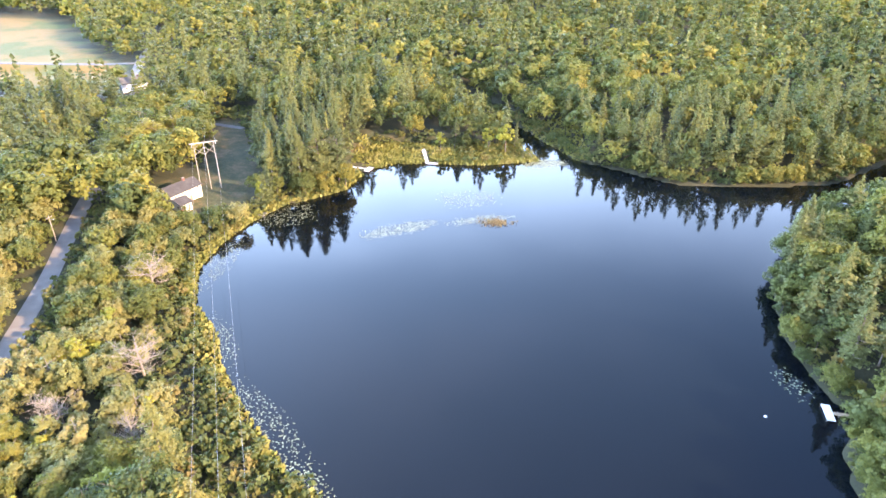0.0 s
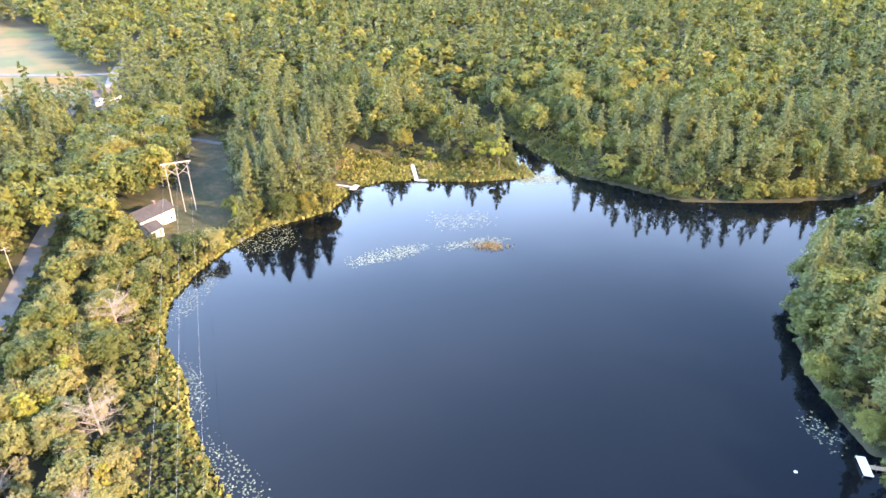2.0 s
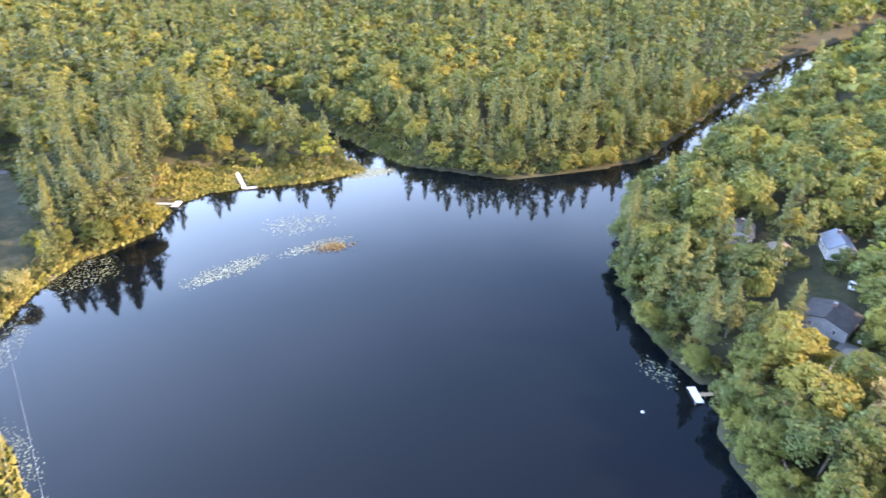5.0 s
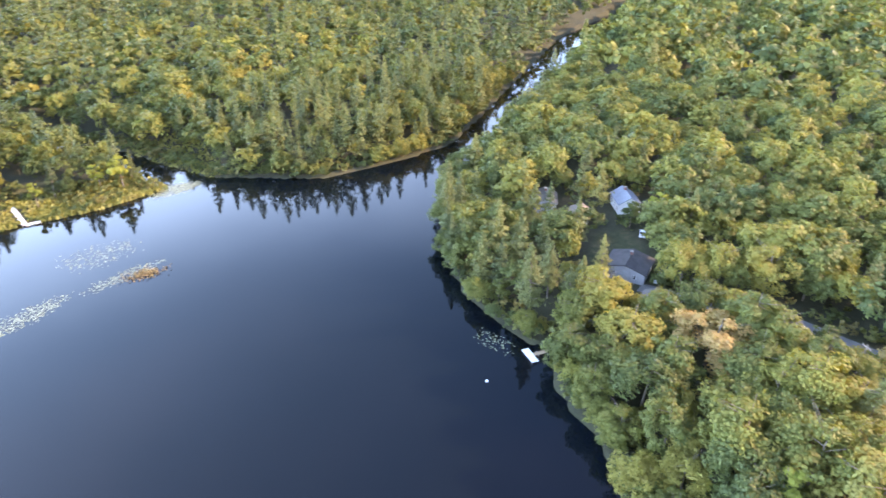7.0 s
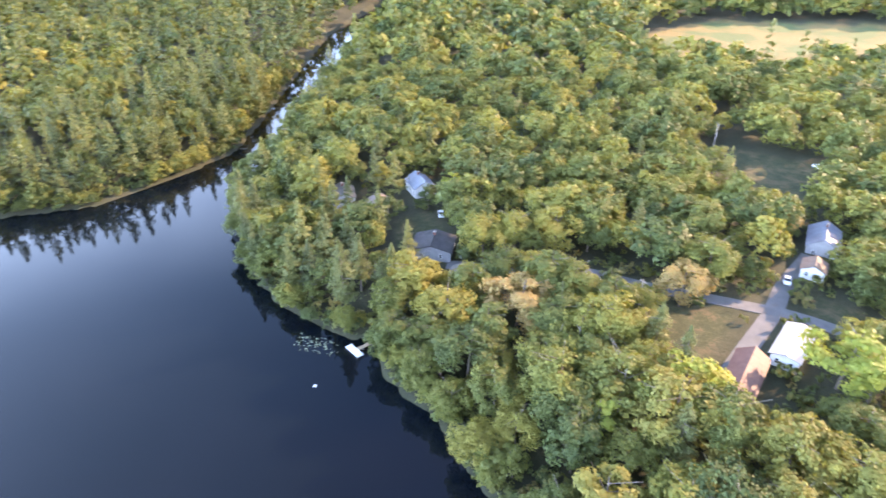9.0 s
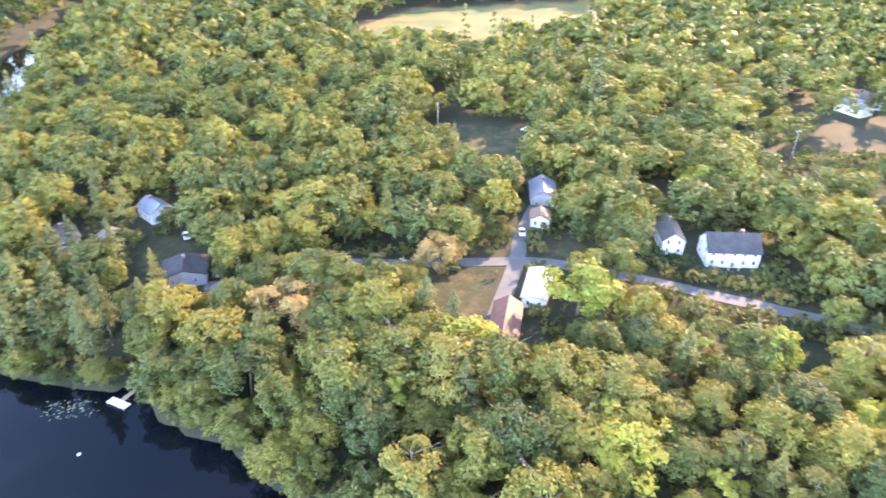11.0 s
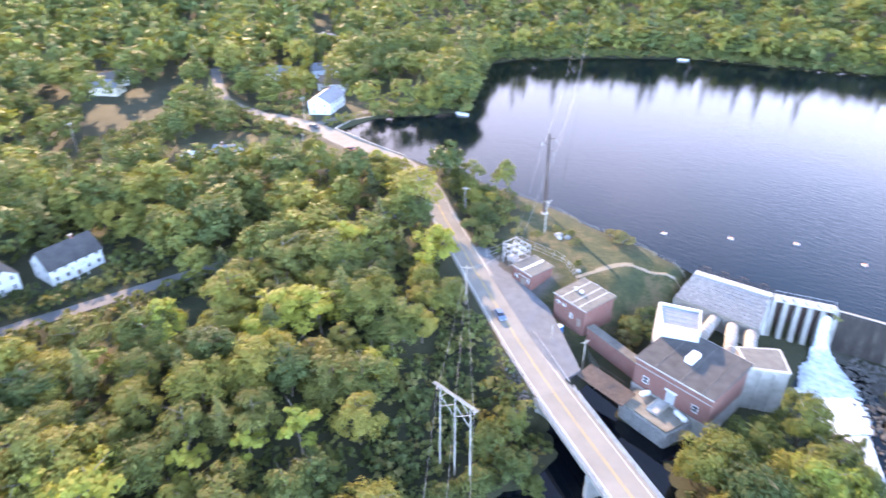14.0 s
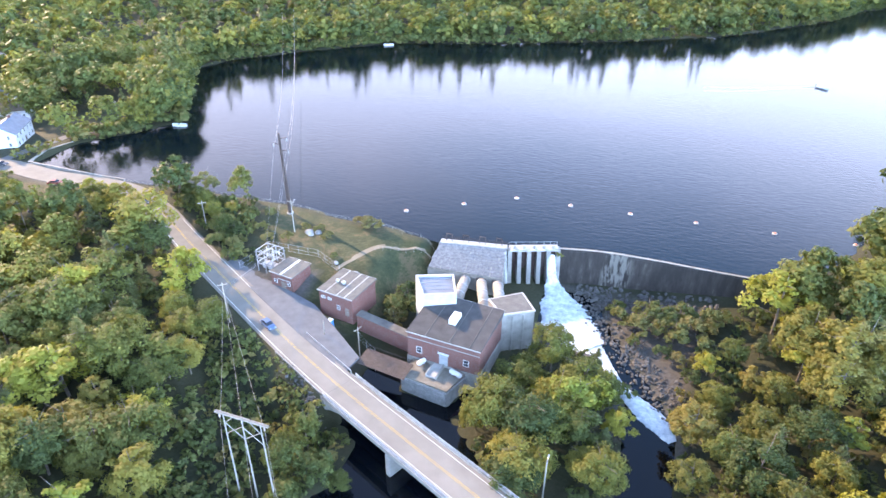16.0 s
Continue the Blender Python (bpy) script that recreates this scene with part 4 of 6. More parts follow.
rim = np.array([(p.x, p.y) for p in smooth_line([(x, y, 0) for x, y in POND[27:56]], 3.2)])
rim = np.concatenate([rim + tone.normal(0, 1.6, rim.shape) for k in range(2)])
rd, ri = to_lines(rim[:, 0], rim[:, 1], POND)
rim = rim[(~ri) & ~((rim[:, 0] > 138) & (rim[:, 1] > 190)) & in_view(rim[:, 0], rim[:, 1]) & (np.hypot(rim[:, 0] - 92, rim[:, 1] - 88) > 5)]
for (x, y), z in zip(rim, land(rim[:, 0], rim[:, 1])[0]):
    (fine_list if np.hypot(x - 20, y - 10) < 185 else mid_list)["broad"].append((x, y, z - 0.5, tone.uniform(4.5, 9.5)))


bank_list = []
wx_, wy_ = scatter(-150, -25, 35, 188, 5.4, 77)
wok = free(wx_, wy_)[0] & in_view(wx_, wy_) & clear_of(wx_, wy_)
for x, y, z in zip(wx_[wok], wy_[wok], land(wx_[wok], wy_[wok])[0]):
    bank_list.append((x, y, z - 0.3, tone.uniform(4.5, 10.5)))


def woodland(name, trees, variants, base, material, label, category="woodland"):
    """Many trees in one mesh, each turned and scaled from a few shapes."""
    trees = np.array(trees)
    out, own = [], []
    pick = rng.integers(len(variants), size=len(trees))
    for i, v in enumerate(variants):
        t = trees[pick == i]
        a = rng.uniform(0, 6.283, len(t))
        s = t[:, 3] / base
        w = s * rng.uniform(0.85, 1.2, len(t))
        c, q = np.cos(a)[:, None, None], np.sin(a)[:, None, None]
        vx, vy, vz = v[None, :, :, 0], v[None, :, :, 1], v[None, :, :, 2]
        px = (vx * c - vy * q) * w[:, None, None] + t[:, 0][:, None, None]
        py = (vx * q + vy * c) * w[:, None, None] + t[:, 1][:, None, None]
        pz = vz * s[:, None, None] + t[:, 2][:, None, None]
        out.append(np.stack([px, py, pz], -1).reshape(-1, v.shape[1], 3))
        own.append(np.repeat(rng.beta(1.8, 2.6, len(t)), len(v)))
    me = quads_mesh(name, np.concatenate(out), material)
    me.attributes.new("tone", "FLOAT", "FACE").data.foreach_set("value", np.concatenate(own).astype(np.float32))
    return tagged(new(name, me), label, category, kind="stuff")


MID_B = [broad_crown(15, r, 740, 0.62, 0.05, 50, 3) for r in (5.8, 5.0, 6.3)]
MID_P = [pine_crown(20, r, 700, 0.7, 0.15, 14, 3) for r in (3.9, 3.2, 4.3)]
FAR_B = [broad_crown(15, r, 120, 1.4, 0.08, 22, 3) for r in (5.4, 6.0, 5.6)]
LAST_B = [broad_crown(15, r, 46, 2.1, 0.1, 16, 3) for r in (5.4, 6.0)]
FAR_P = [pine_crown(20, r, 84, 1.6, 0.25, 7, 3) for r in (3.6, 4.0)]
fx, fy = scatter(-560, 960, -760, 960, 8.7, 5)
ok = in_view(fx, fy) & ~((fx > -150) & (fx < 260) & (fy > -200) & (fy < 280))
fx, fy = fx[ok], fy[ok]
r = np.hypot(fx, fy)
south = fy < np.maximum(90, 220 + 0.72 * (fx - 150)) - 300 * (fx < 150)
ok = (r < 930) & (tone.uniform(size=len(r)) < np.where(south, 0.6, np.where(r < 480, 0.95, 0.72)))
fx, fy, r = fx[ok], fy[ok], r[ok]
ok, dl, du = free(fx, fy)
fx, fy, r = fx[ok], fy[ok], r[ok]
fz = land(fx, fy)[0]
pineness = 0.42 + 0.3 * np.sin(fx * 0.012 + 1) * np.cos(fy * 0.010)
pineness = np.where(fy < np.where(fx < 150, -200, 220 + 0.72 * (fx - 150)), 0.08, pineness)
wx = np.array([(p.x, p.y) for p in smooth_line([(x, y, 0) for x, y in LAKE[22:36]], 5.0)])
wx = np.concatenate([wx + tone.normal(0, 1.5 + 2 * k, wx.shape) for k in range(5)])
wx = wx[free(wx[:, 0], wx[:, 1])[0]]
wx = wx[np.hypot(wx[:, 0] - 190, wx[:, 1] + 165) > 22]
fx, fy = np.concatenate([fx, wx[:, 0]]), np.concatenate([fy, wx[:, 1]])
fz, r = land(fx, fy)[0], np.hypot(fx, fy)
pineness = np.concatenate([pineness, np.full(len(wx), 0.1)])
mid = r < 350
fp = tone.uniform(size=len(fx)) < pineness
fh = np.where(fp, tone.uniform(12, 25, len(fx)), tone.uniform(9, 18, len(fx))) * np.where(r > 480, 1.1, 1.0) * np.where((fy < np.where(fx < 150, -200, 220 + 0.72 * (fx - 150))) & (fy > -240), 1.25, 1.0)
trees = np.stack([fx, fy, fz, fh], 1)
FINE_B = [broad_crown(15, r, 1500, 0.48, 0.06, 60, 3) for r in (5.8, 5.0)]
FINE_P = [pine_crown(20, 4.0, 1500, 0.52, 0.15, 13, 3)]
woodland("near_pines", fine_list["pine"] + [(-66, 224, 5, 21)], FINE_P, 20, M_FPINE, "pines filling the gaps of the near wood")
woodland("near_broadleaf_wood", fine_list["broad"], FINE_B, 15, M_FBROAD, "leafy crowns filling the near wood and the water's edge")
woodland("bank_wood", bank_list, FINE_B, 15, M_FPALE, "pale yellowing scrub trees on the pond's west bank")
woodland("pine_wood", mid_list["pine"] + trees[mid & fp].tolist(), MID_P, 20, M_FPINE, "dense wood of tall ragged pines round the pond")
woodland("broadleaf_wood", mid_list["broad"] + trees[mid & ~fp].tolist(), MID_B, 15, M_FBROAD, "dense green broadleaf wood beginning to turn yellow")
woodland("far_pine_wood", trees[~mid & fp], FAR_P, 20, M_FPINE, "far pines mixed into the forest canopy")
woodland("far_broadleaf_wood", trees[~mid & ~fp & (r < 600)], FAR_B, 15, M_FBROAD, "far forest canopy of rounded green crowns")
woodland("farthest_broadleaf_wood", trees[~mid & ~fp & (r >= 600)], LAST_B, 15, M_FBROAD, "hazy forest canopy on the far hills")

# low growth: thickets on the banks and in the line's corridor, reeds along the water
bx, by = scatter(-150, 260, -170, 330, 2.8, 31)
ok, dl, du = free(bx, by, False)
corr = np.zeros(bx.shape, bool)
for poly in OPEN:
    corr |= to_lines(bx, by, poly)[1]
ok &= in_view(bx, by) & (corr | ((dl < 9) & (by > -70)) | ((np.hypot(bx, by) < 230) & (by < 190) & (tone.uniform(size=len(bx)) < np.where(bx < -30, 0.5, np.where((bx > 30) & (by < 40), 0.5, 0.16)))))
ok &= ~((bx > -44) & (bx < 26) & (by > 228) & (by < 257) & (tone.uniform(size=len(bx)) < np.where(bx < -4, 1.0, 0.5)))
bx, by = bx[ok], by[ok]
bz = land(bx, by)[0]
bh = tone.uniform(1.4, 4.4, len(bx))
lx = np.array([(p.x, p.y) for p in smooth_line([(x, y, 0) for x, y in LAKE[22:36]], 1.6)])
lx = np.concatenate([lx + tone.normal(0, 0.8 + 1.2 * k, lx.shape) for k in range(4)])
ld, li = to_lines(lx[:, 0], lx[:, 1], LAKE)
lx = lx[((~li) | (ld < 0.5)) & (np.hypot(lx[:, 0] - 192, lx[:, 1] + 162) > 13)]
bx, by = np.concatenate([bx, lx[:, 0]]), np.concatenate([by, lx[:, 1]])
bz, bh = np.maximum(land(bx, by)[0], np.where(by < -150, 8.8, -1)), np.concatenate([bh, tone.uniform(3, 6.5, len(lx))])
LOW = [broad_crown(4, 2.0, 74, 0.56, -0.1, 12, 3), broad_crown(4, 2.4, 84, 0.58, -0.1, 13, 3)]
woodland("thicket", np.stack([bx, by, bz - 0.3, bh], 1), LOW, 4, M_FSHRUB, "tangled low shrubs on the banks", "shrubs")
edge = smooth_line([(x, y, 0) for x, y in POND[:18]], 0.22)
blades = []
ex = np.array([(p.x, p.y) for p in edge])
ex = np.concatenate([ex, ex, ex, ex, ex])
ex = ex + tone.normal(0, 2.3, ex.shape)
mx, my = tone.uniform(-45, 28, 5200), tone.uniform(234, 258, 5200)
ex = np.concatenate([ex, np.stack([mx, my], 1), np.stack([tone.uniform(30, 56, 1500), tone.uniform(240, 290, 1500)], 1)])
dd, ii = to_lines(ex[:, 0], ex[:, 1], POND)
sd, si = to_lines(ex[:, 0], ex[:, 1], SHOAL)
keep = (~ii) | (dd < 1.2) | si
ex = ex[keep]
ok = np.ones(len(ex), bool)
for bx_, by_, br_ in ((-14.8, 247, 2.2), (-14.2, 243, 2.2), (-13.6, 239, 2.2), (-12, 234, 3.4), (-44, 229, 2.5), (-40, 228, 2.5), (-37, 226, 3.5)):
    ok &= np.hypot(ex[:, 0] - bx_, ex[:, 1] - by_) > br_
ex = ex[ok]
ez = np.maximum(land(ex[:, 0], ex[:, 1])[0], 0)
up = tone.uniform(0.5, 1.5, len(ex))
reed = cards(np.stack([ex[:, 0], ex[:, 1], ez + up * 0.4], 1), tone.normal(0, 1, (len(ex), 3)) * np.array([1, 1, 0.3]), up * 0.6, 0.2)
tagged(new("reeds", quads_mesh("reeds", reed, M_REED)), "straw-yellow reeds and sedge along the water", "reeds", kind="stuff")


def pads(cx, cy, rx, ry, turn, n, size):
    t, q = tone.uniform(0, 6.283, n), np.sqrt(tone.uniform(0, 1, n))
    x, y = np.cos(t) * q * rx, np.sin(t) * q * ry
    x, y = x + tone.normal(0, rx * 0.12, n), y + tone.normal(0, ry * 0.25, n)
    c, s = math.cos(turn), math.sin(turn)
    p = np.stack([cx + x * c - y * s, cy + x * s + y * c, np.full(n, 0.03)], 1)
    return cards(p, np.tile([0, 0, 1.0], (n, 1)), tone.uniform(0.5, 1.2, n) * size, 0.02)


lily = [pads(-19, 175, 13, 3.6, 0.45, 560, 0.3), pads(8, 183, 11, 2.6, 0.3, 300, 0.28), pads(4, 200, 11, 6, 0.2, 330, 0.28), pads(-60, 185, 10, 9, 0.6, 500, 0.28), pads(-72, 150, 4, 14, -0.1, 380, 0.22), pads(-60, 112, 4, 12, 0.5, 320, 0.22), pads(-40, 84, 4, 16, 0.75, 480, 0.22), pads(36, 237, 9, 4, 0.2, 900, 0.35), pads(79, 100, 3, 5, 0.2, 110, 0.26), pads(-28, 66, 4, 8, 0.8, 300, 0.28)]
tagged(new("lily_pads", quads_mesh("lily_pads", np.concatenate(lily), M_LILY)), "pale floating lily pads in loose patches", "lily pads", kind="stuff")
isl = cards(np.stack([13 + tone.normal(0, 2.6, 420), 181 + tone.normal(0, 1.3, 420), tone.uniform(0.02, 0.6, 420)], 1), tone.normal(0, 1, (420, 3)), 0.28, 0.3)
tagged(new("reed_islet", quads_mesh("reed_islet", isl, leafy("dry_reeds", [(0.2, 0.14, 0.075), (0.26, 0.2, 0.1)], 0.3, 0.0, 0.3))), "small islet of rusty dry reeds in the pond", "islet", kind="stuff")
for lst in KIND.values():
    for ob in lst:
        for o in (*ob.children_recursive, ob):
            bpy.data.objects.remove(o)

# ---- the bridge ----


def along(pts, every):
    """Evenly spaced places on a line, each with its direction."""
    out, left = [], 0.0
    for a, b in zip(pts, pts[1:]):
        d = (b - a)
        ln = d.length
        s = left
        while s < ln:
            out.append((a + d * (s / ln), d.normalized()))
            s += every
        left = s - ln
    return out


bridge = root("road_bridge", pose(12, -75, 0), "two-lane concrete road bridge with steel rail over dark water", "bridge")
off = Vector((12, -75, 0))
line = [p - off for p in bridge_span]
bm = bmesh.new()
ribbon(bm, line, (-3.9, 3.9), 0.35)
part("deck", bm, M_ASPHALT, bridge, "pale asphalt deck")
for s in (-1, 1):
    bm = bmesh.new()
    ribbon(bm, [p + Vector((0, 0, 0.25)) for p in line], (s * 3.9, s * 4.35), 0.9)
    part("kerb", bm, M_CONC, bridge)
    for z in (0.75, 1.1):
        bm = bmesh.new()
        ribbon(bm, [p + Vector((0, 0, z)) for p in line], (s * 4.1, s * 4.2), 0.14)
        part("rail", bm, M_STEEL, bridge, "galvanised steel rail")
    bm0 = boxes((-0.1, -0.1, 0.2, 0.1, 0.1, 1.15))
    bmesh.ops.bevel(bm0, geom=list(bm0.edges), offset=0.02, segments=1, affect="EDGES")
    post = part("post", bm0, M_CONC_LIGHT, bridge)
    for i, (p, d) in enumerate(along(line, 2.4)):
        q = p + Vector((-d.y, d.x, 0)) * s * 4.15
        o = post if i == 0 else new("post", post.data)
        o.parent = bridge
        o.location = q
        o.rotation_euler = (0, 0, math.atan2(d.y, d.x))
for s in (-2.6, 0, 2.6):
    bm = bmesh.new()
    ribbon(bm, [p - Vector((0, 0, 0.36)) for p in line], (s - 0.3, s + 0.3), 0.9)
    part("girder", bm, M_CONC, bridge)
for x, y, turn in ((27.5, -81.6, -26.7), (4, -69.8, -26.7), (-12, -61.7, -26.7)):
    m = pose(x - 12, y + 75, 0, 0, 0, turn + 90)
    bm = bmesh.new()
    box(bm, -4.3, -0.6, -2, 4.3, 0.6, 5.3, m)
    bevelled(bm, 0.15)
    part("pier", bm, M_CONC, bridge)
for x, y, turn in ((45.5, -90.7, -26.7), (-23, -56.2, -26.7)):
    m = pose(x - 12, y + 75, 0, 0, 0, turn + 90)
    bm = bmesh.new()
    box(bm, -4.5, -1.2, -1.5, 4.5, 1.2, 6.1, m)
    part("abutment", bm, M_CONC, bridge)

# ---- power station ----


def window_part(parent, x, y, z, w, h, turn=0, frame_mat=M_WHITE, name="window"):
    """A framed window set on a wall whose outer face looks along -y of its own axes."""
    m = pose(x, y, z, 0, 0, turn)
    f = bmesh.new()
    t = 0.1
    for a in ((-w / 2, -0.06, 0, -w / 2 + t, 0.06, h), (w / 2 - t, -0.06, 0, w / 2, 0.06, h), (-w / 2 + t, -0.06, 0, w / 2 - t, 0.06, t), (-w / 2 + t, -0.06, h - t, w / 2 - t, 0.06, h), (-w / 2 + t, -0.05, h / 2 - 0.04, w / 2 - t, 0.05, h / 2 + 0.04)):
        box(f, *a, m)
    win = part(name, f, frame_mat, parent)
    part("pane", box(bmesh.new(), -w / 2 + t, -0.02, t, w / 2 - t, 0.03, h - t, m), M_GLASS, win)
    return win


def door_part(parent, x, y, z, w, h, turn=0, mat=M_GREYSIDE):
    m = pose(x, y, z, 0, 0, turn)
    d = part("door", box(bmesh.new(), -w / 2, -0.08, 0, w / 2, 0.04, h, m), mat, parent)
    part("door_handle", box(bmesh.new(), w / 2 - 0.2, -0.15, 1.0, w / 2 - 0.12, -0.08, 1.15, m), M_STEEL, d)
    return d


def flat_block(name, x, y, z0, z1, w, d, turn, wall_mat, roof_mat, label, category="building", slope=0.0):
    """A building with a flat roof: walls, roof slab with an overhang, a coping strip."""
    b = root(name, pose(x, y, z0, 0, 0, turn), label, category)
    h = z1 - z0
    part("wall", boxes((-w / 2, -d / 2, -2, w / 2, d / 2, h - 0.3)), wall_mat, b)
    bm = boxes((-w / 2 - 0.25, -d / 2 - 0.25, h - 0.3, w / 2 + 0.25, d / 2 + 0.25, h))
    if slope:
        for v in bm.verts:
            if v.co.z > h - 0.1:
                v.co.z += slope * (0.5 + v.co.y / d)
    part("roof", bm, roof_mat, b)
    part("coping", boxes((-w / 2 - 0.3, -d / 2 - 0.3, h - 0.22, w / 2 + 0.3, -d / 2 - 0.252, h + 0.06), (-w / 2 - 0.3, d / 2 + 0.252, h - 0.22, w / 2 + 0.3, d / 2 + 0.3, h + 0.06 + slope)), M_CONC_LIGHT, b)
    return b


# brick switch house beside the substation; its long walls face the road
b1 = flat_block("brick_switch_house", 73, -121, 6.6, 11.0, 6.6, 7.2, 170, M_BRICK, M_ROOF_TAN, "small red brick switch house with a flat felt roof")
part("roof_strip", boxes((-0.4, -3.7, 4.41, 0.3, 3.7, 4.47)), M_WHITE, b1, "white roof seam")
door_part(b1, 0.5, -3.6, 0, 1.4, 2.2, 0, M_ROOF_BROWN)
window_part(b1, -1.9, -3.6, 1.3, 1.0, 1.1)
window_part(b1, 2.2, -3.6, 1.4, 0.9, 1.0)
part("lintel", boxes((-1.2, -3.66, 2.7, 2.8, -3.6, 2.95)), M_CONC_LIGHT, b1)
b2 = flat_block("brick_workshop", 56, -118, 6.4, 11.6, 9.4, 9.8, 170, M_BRICK, M_ROOF_TAN, "red brick workshop with a flat felt roof and two vents")
for x in (-2.6, 0.6, 2.8):
    part("roof_strip", boxes((x - 0.12, -5.1, 5.21, x + 0.12, 5.1, 5.26)), M_CONC_LIGHT, b2)
for x, y in ((-0.6, -0.4), (-2.4, -0.4)):
    bm = tube(bmesh.new(), (x, y, 5.2), (x, y, 5.75), 0.32, 0.32, 12)
    tube(bm, (x, y, 5.75), (x, y, 6.15), 0.55, 0.25, 12)
    part("vent", bm, M_STEEL, b2)
for x in (-3.4, -1.6):
    window_part(b2, x, -4.9, 3.0, 1.1, 0.7)
door_part(b2, 3.2, -4.9, 0, 1.0, 2.1, 0, M_ROOF_BROWN)
window_part(b2, 0.8, -4.9, 1.0, 0.9, 1.3)
ph = flat_block("powerhouse", 27.0, -112.3, 4.6, 11.4, 16.8, 14.2, 174, M_BRICK, M_ROOF_GREY, "red brick powerhouse with a grey felt roof and white roof vent", slope=0.9)
for x in (-4.2, 1.4, 6):
    part("roof_seam", box(bmesh.new(), x - 0.06, -7.2, 0, x + 0.06, 7.2, 0.05, pose(0, 0, 7.27, math.degrees(math.atan2(0.9, 14.7)))), M_ROOF_TAN, ph)
bm = boxes((-1.1, -1.7, 7.0, 0.6, 1.7, 8.4))
bevelled(bm, 0.08)
hv = part("roof_vent", bm, M_WHITE, ph, "white metal roof vent")
for i in range(4):
    part("louvre", boxes((-1.14, -1.4 + i * 0.75, 7.5, -1.1, -0.95 + i * 0.75, 8.1)), M_GREYSIDE, hv)
door_part(ph, 0.2, -7.1, 0.2, 2.0, 2.9, 0, M_GREYSIDE)
part("door_hood", boxes((-1.1, -7.5, 3.25, 1.5, -7.1, 3.45)), M_WHITE, ph)
for x in (-5.6, 5.4):
    window_part(ph, x, -7.1, 1.6, 1.3, 1.7)
for y in (-4, 0.5):
    window_part(ph, -8.4, y, 1.6, 1.2, 2.2, -90)
part("string_course", boxes((-8.45, -7.16, 5.1, 8.45, -7.1, 5.3)), M_CONC, ph)
part("plinth", boxes((-8.55, -7.2, -4.6, 8.55, 7.2, 0.15)), M_CONC, ph)
tower = root("white_gatehouse", pose(0, 0, 0), "white rendered tower with a sunken tin roof beside the powerhouse", "building")
quad = [(40.0, -122.0), (31.6, -125.2), (28.6, -117.8), (35.7, -114.8)]
part("wall", prism(bmesh.new(), quad, 3.0, 14.4), M_RENDER, tower)
cx, cy = sum(p[0] for p in quad) / 4, sum(p[1] for p in quad) / 4
bm = bmesh.new()
ring = [[(cx + (x - cx) * k, cy + (y - cy) * k) for x, y in quad] for k in (1.0, 0.9)]
for i in range(4):
    j = (i + 1) % 4
    prism(bm, [ring[0][i], ring[0][j], ring[1][j], ring[1][i]], 14.4, 15.1)
part("parapet", bm, M_RENDER, tower)
part("roof", prism(bmesh.new(), ring[1], 14.4, 14.55), M_ROOF_BLUE, tower)
for i in range(5):
    t = (i + 0.5) / 5
    a = Vector((*ring[1][0], 14.6)).lerp(Vector((*ring[1][3], 14.6)), t)
    b = Vector((*ring[1][1], 14.6)).lerp(Vector((*ring[1][2], 14.6)), t)
    part("roof_rib", tube(bmesh.new(), a, b, 0.05, 0.05, 4), M_STEEL, tower)
ct = root("concrete_tower", pose(0, 0, 0), "bare concrete surge tower with a pale flat roof", "building")
quad = [(22.4, -122.9), (18.1, -118.0), (11.4, -122.0), (15.5, -128.0)]
cx, cy = sum(p[0] for p in quad) / 4, sum(p[1] for p in quad) / 4
part("wall", prism(bmesh.new(), quad, -1.5, 11.2), M_CONC, ct)
part("roof", prism(bmesh.new(), [(cx + (x - cx) * 1.04, cy + (y - cy) * 1.04) for x, y in quad], 11.2, 11.55), M_CONC_LIGHT, ct)
part("roof_felt", prism(bmesh.new(), [(cx + (x - cx) * 0.93, cy + (y - cy) * 0.93) for x, y in quad], 11.55, 11.58), M_ROOF_TAN, ct)
for t in (0.33, 0.66):
    a, b = Vector((*quad[1], 0)).lerp(Vector((*quad[2], 0)), t), Vector((*quad[0], 0)).lerp(Vector((*quad[1], 0)), t)
    part("buttress", boxes((a.x - 0.25, a.y - 0.25, -1.5, a.x + 0.25, a.y + 0.25, 10.8)), M_CONC, ct)
    part("buttress", boxes((b.x - 0.25, b.y - 0.25, -1.5, b.x + 0.25, b.y + 0.25, 10.8)), M_CONC, ct)
# quay in front of the powerhouse, walled with granite blocks
M_SLAB = worn("stained_slab", (0.13, 0.115, 0.09), (0.24, 0.215, 0.18), 0.9, 0.5)
quay = root("quay", pose(30, -101, 0), "stone-walled concrete quay below the powerhouse", "quay")
qp = [(5.2, 1.0), (-5.4, 2.8), (-8.6, -6.4), (4.6, -6.4)]
part("core", prism(bmesh.new(), [(x * 0.95, y * 0.95) for x, y in qp], -2, 3.9), M_CONC, quay)
part("slab", prism(bmesh.new(), [(x * 1.0, y * 1.0) for x, y in qp], 3.9, 4.2), M_SLAB, quay, "stained brownish concrete slab")
random.seed(5)
STONES = []
for k in range(5):
    sm = bevelled(boxes((-0.5, -0.28, -0.5, 0.5, 0.28, 0.5)), random.uniform(0.06, 0.12))
    for v in sm.verts:
        v.co += Vector((random.uniform(-1, 1), random.uniform(-1, 1), random.uniform(-1, 1))) * 0.03
    me = bpy.data.meshes.new("stone")
    sm.to_mesh(me)
    sm.free()
    me.materials.append(M_STONE)
    STONES.append(me)
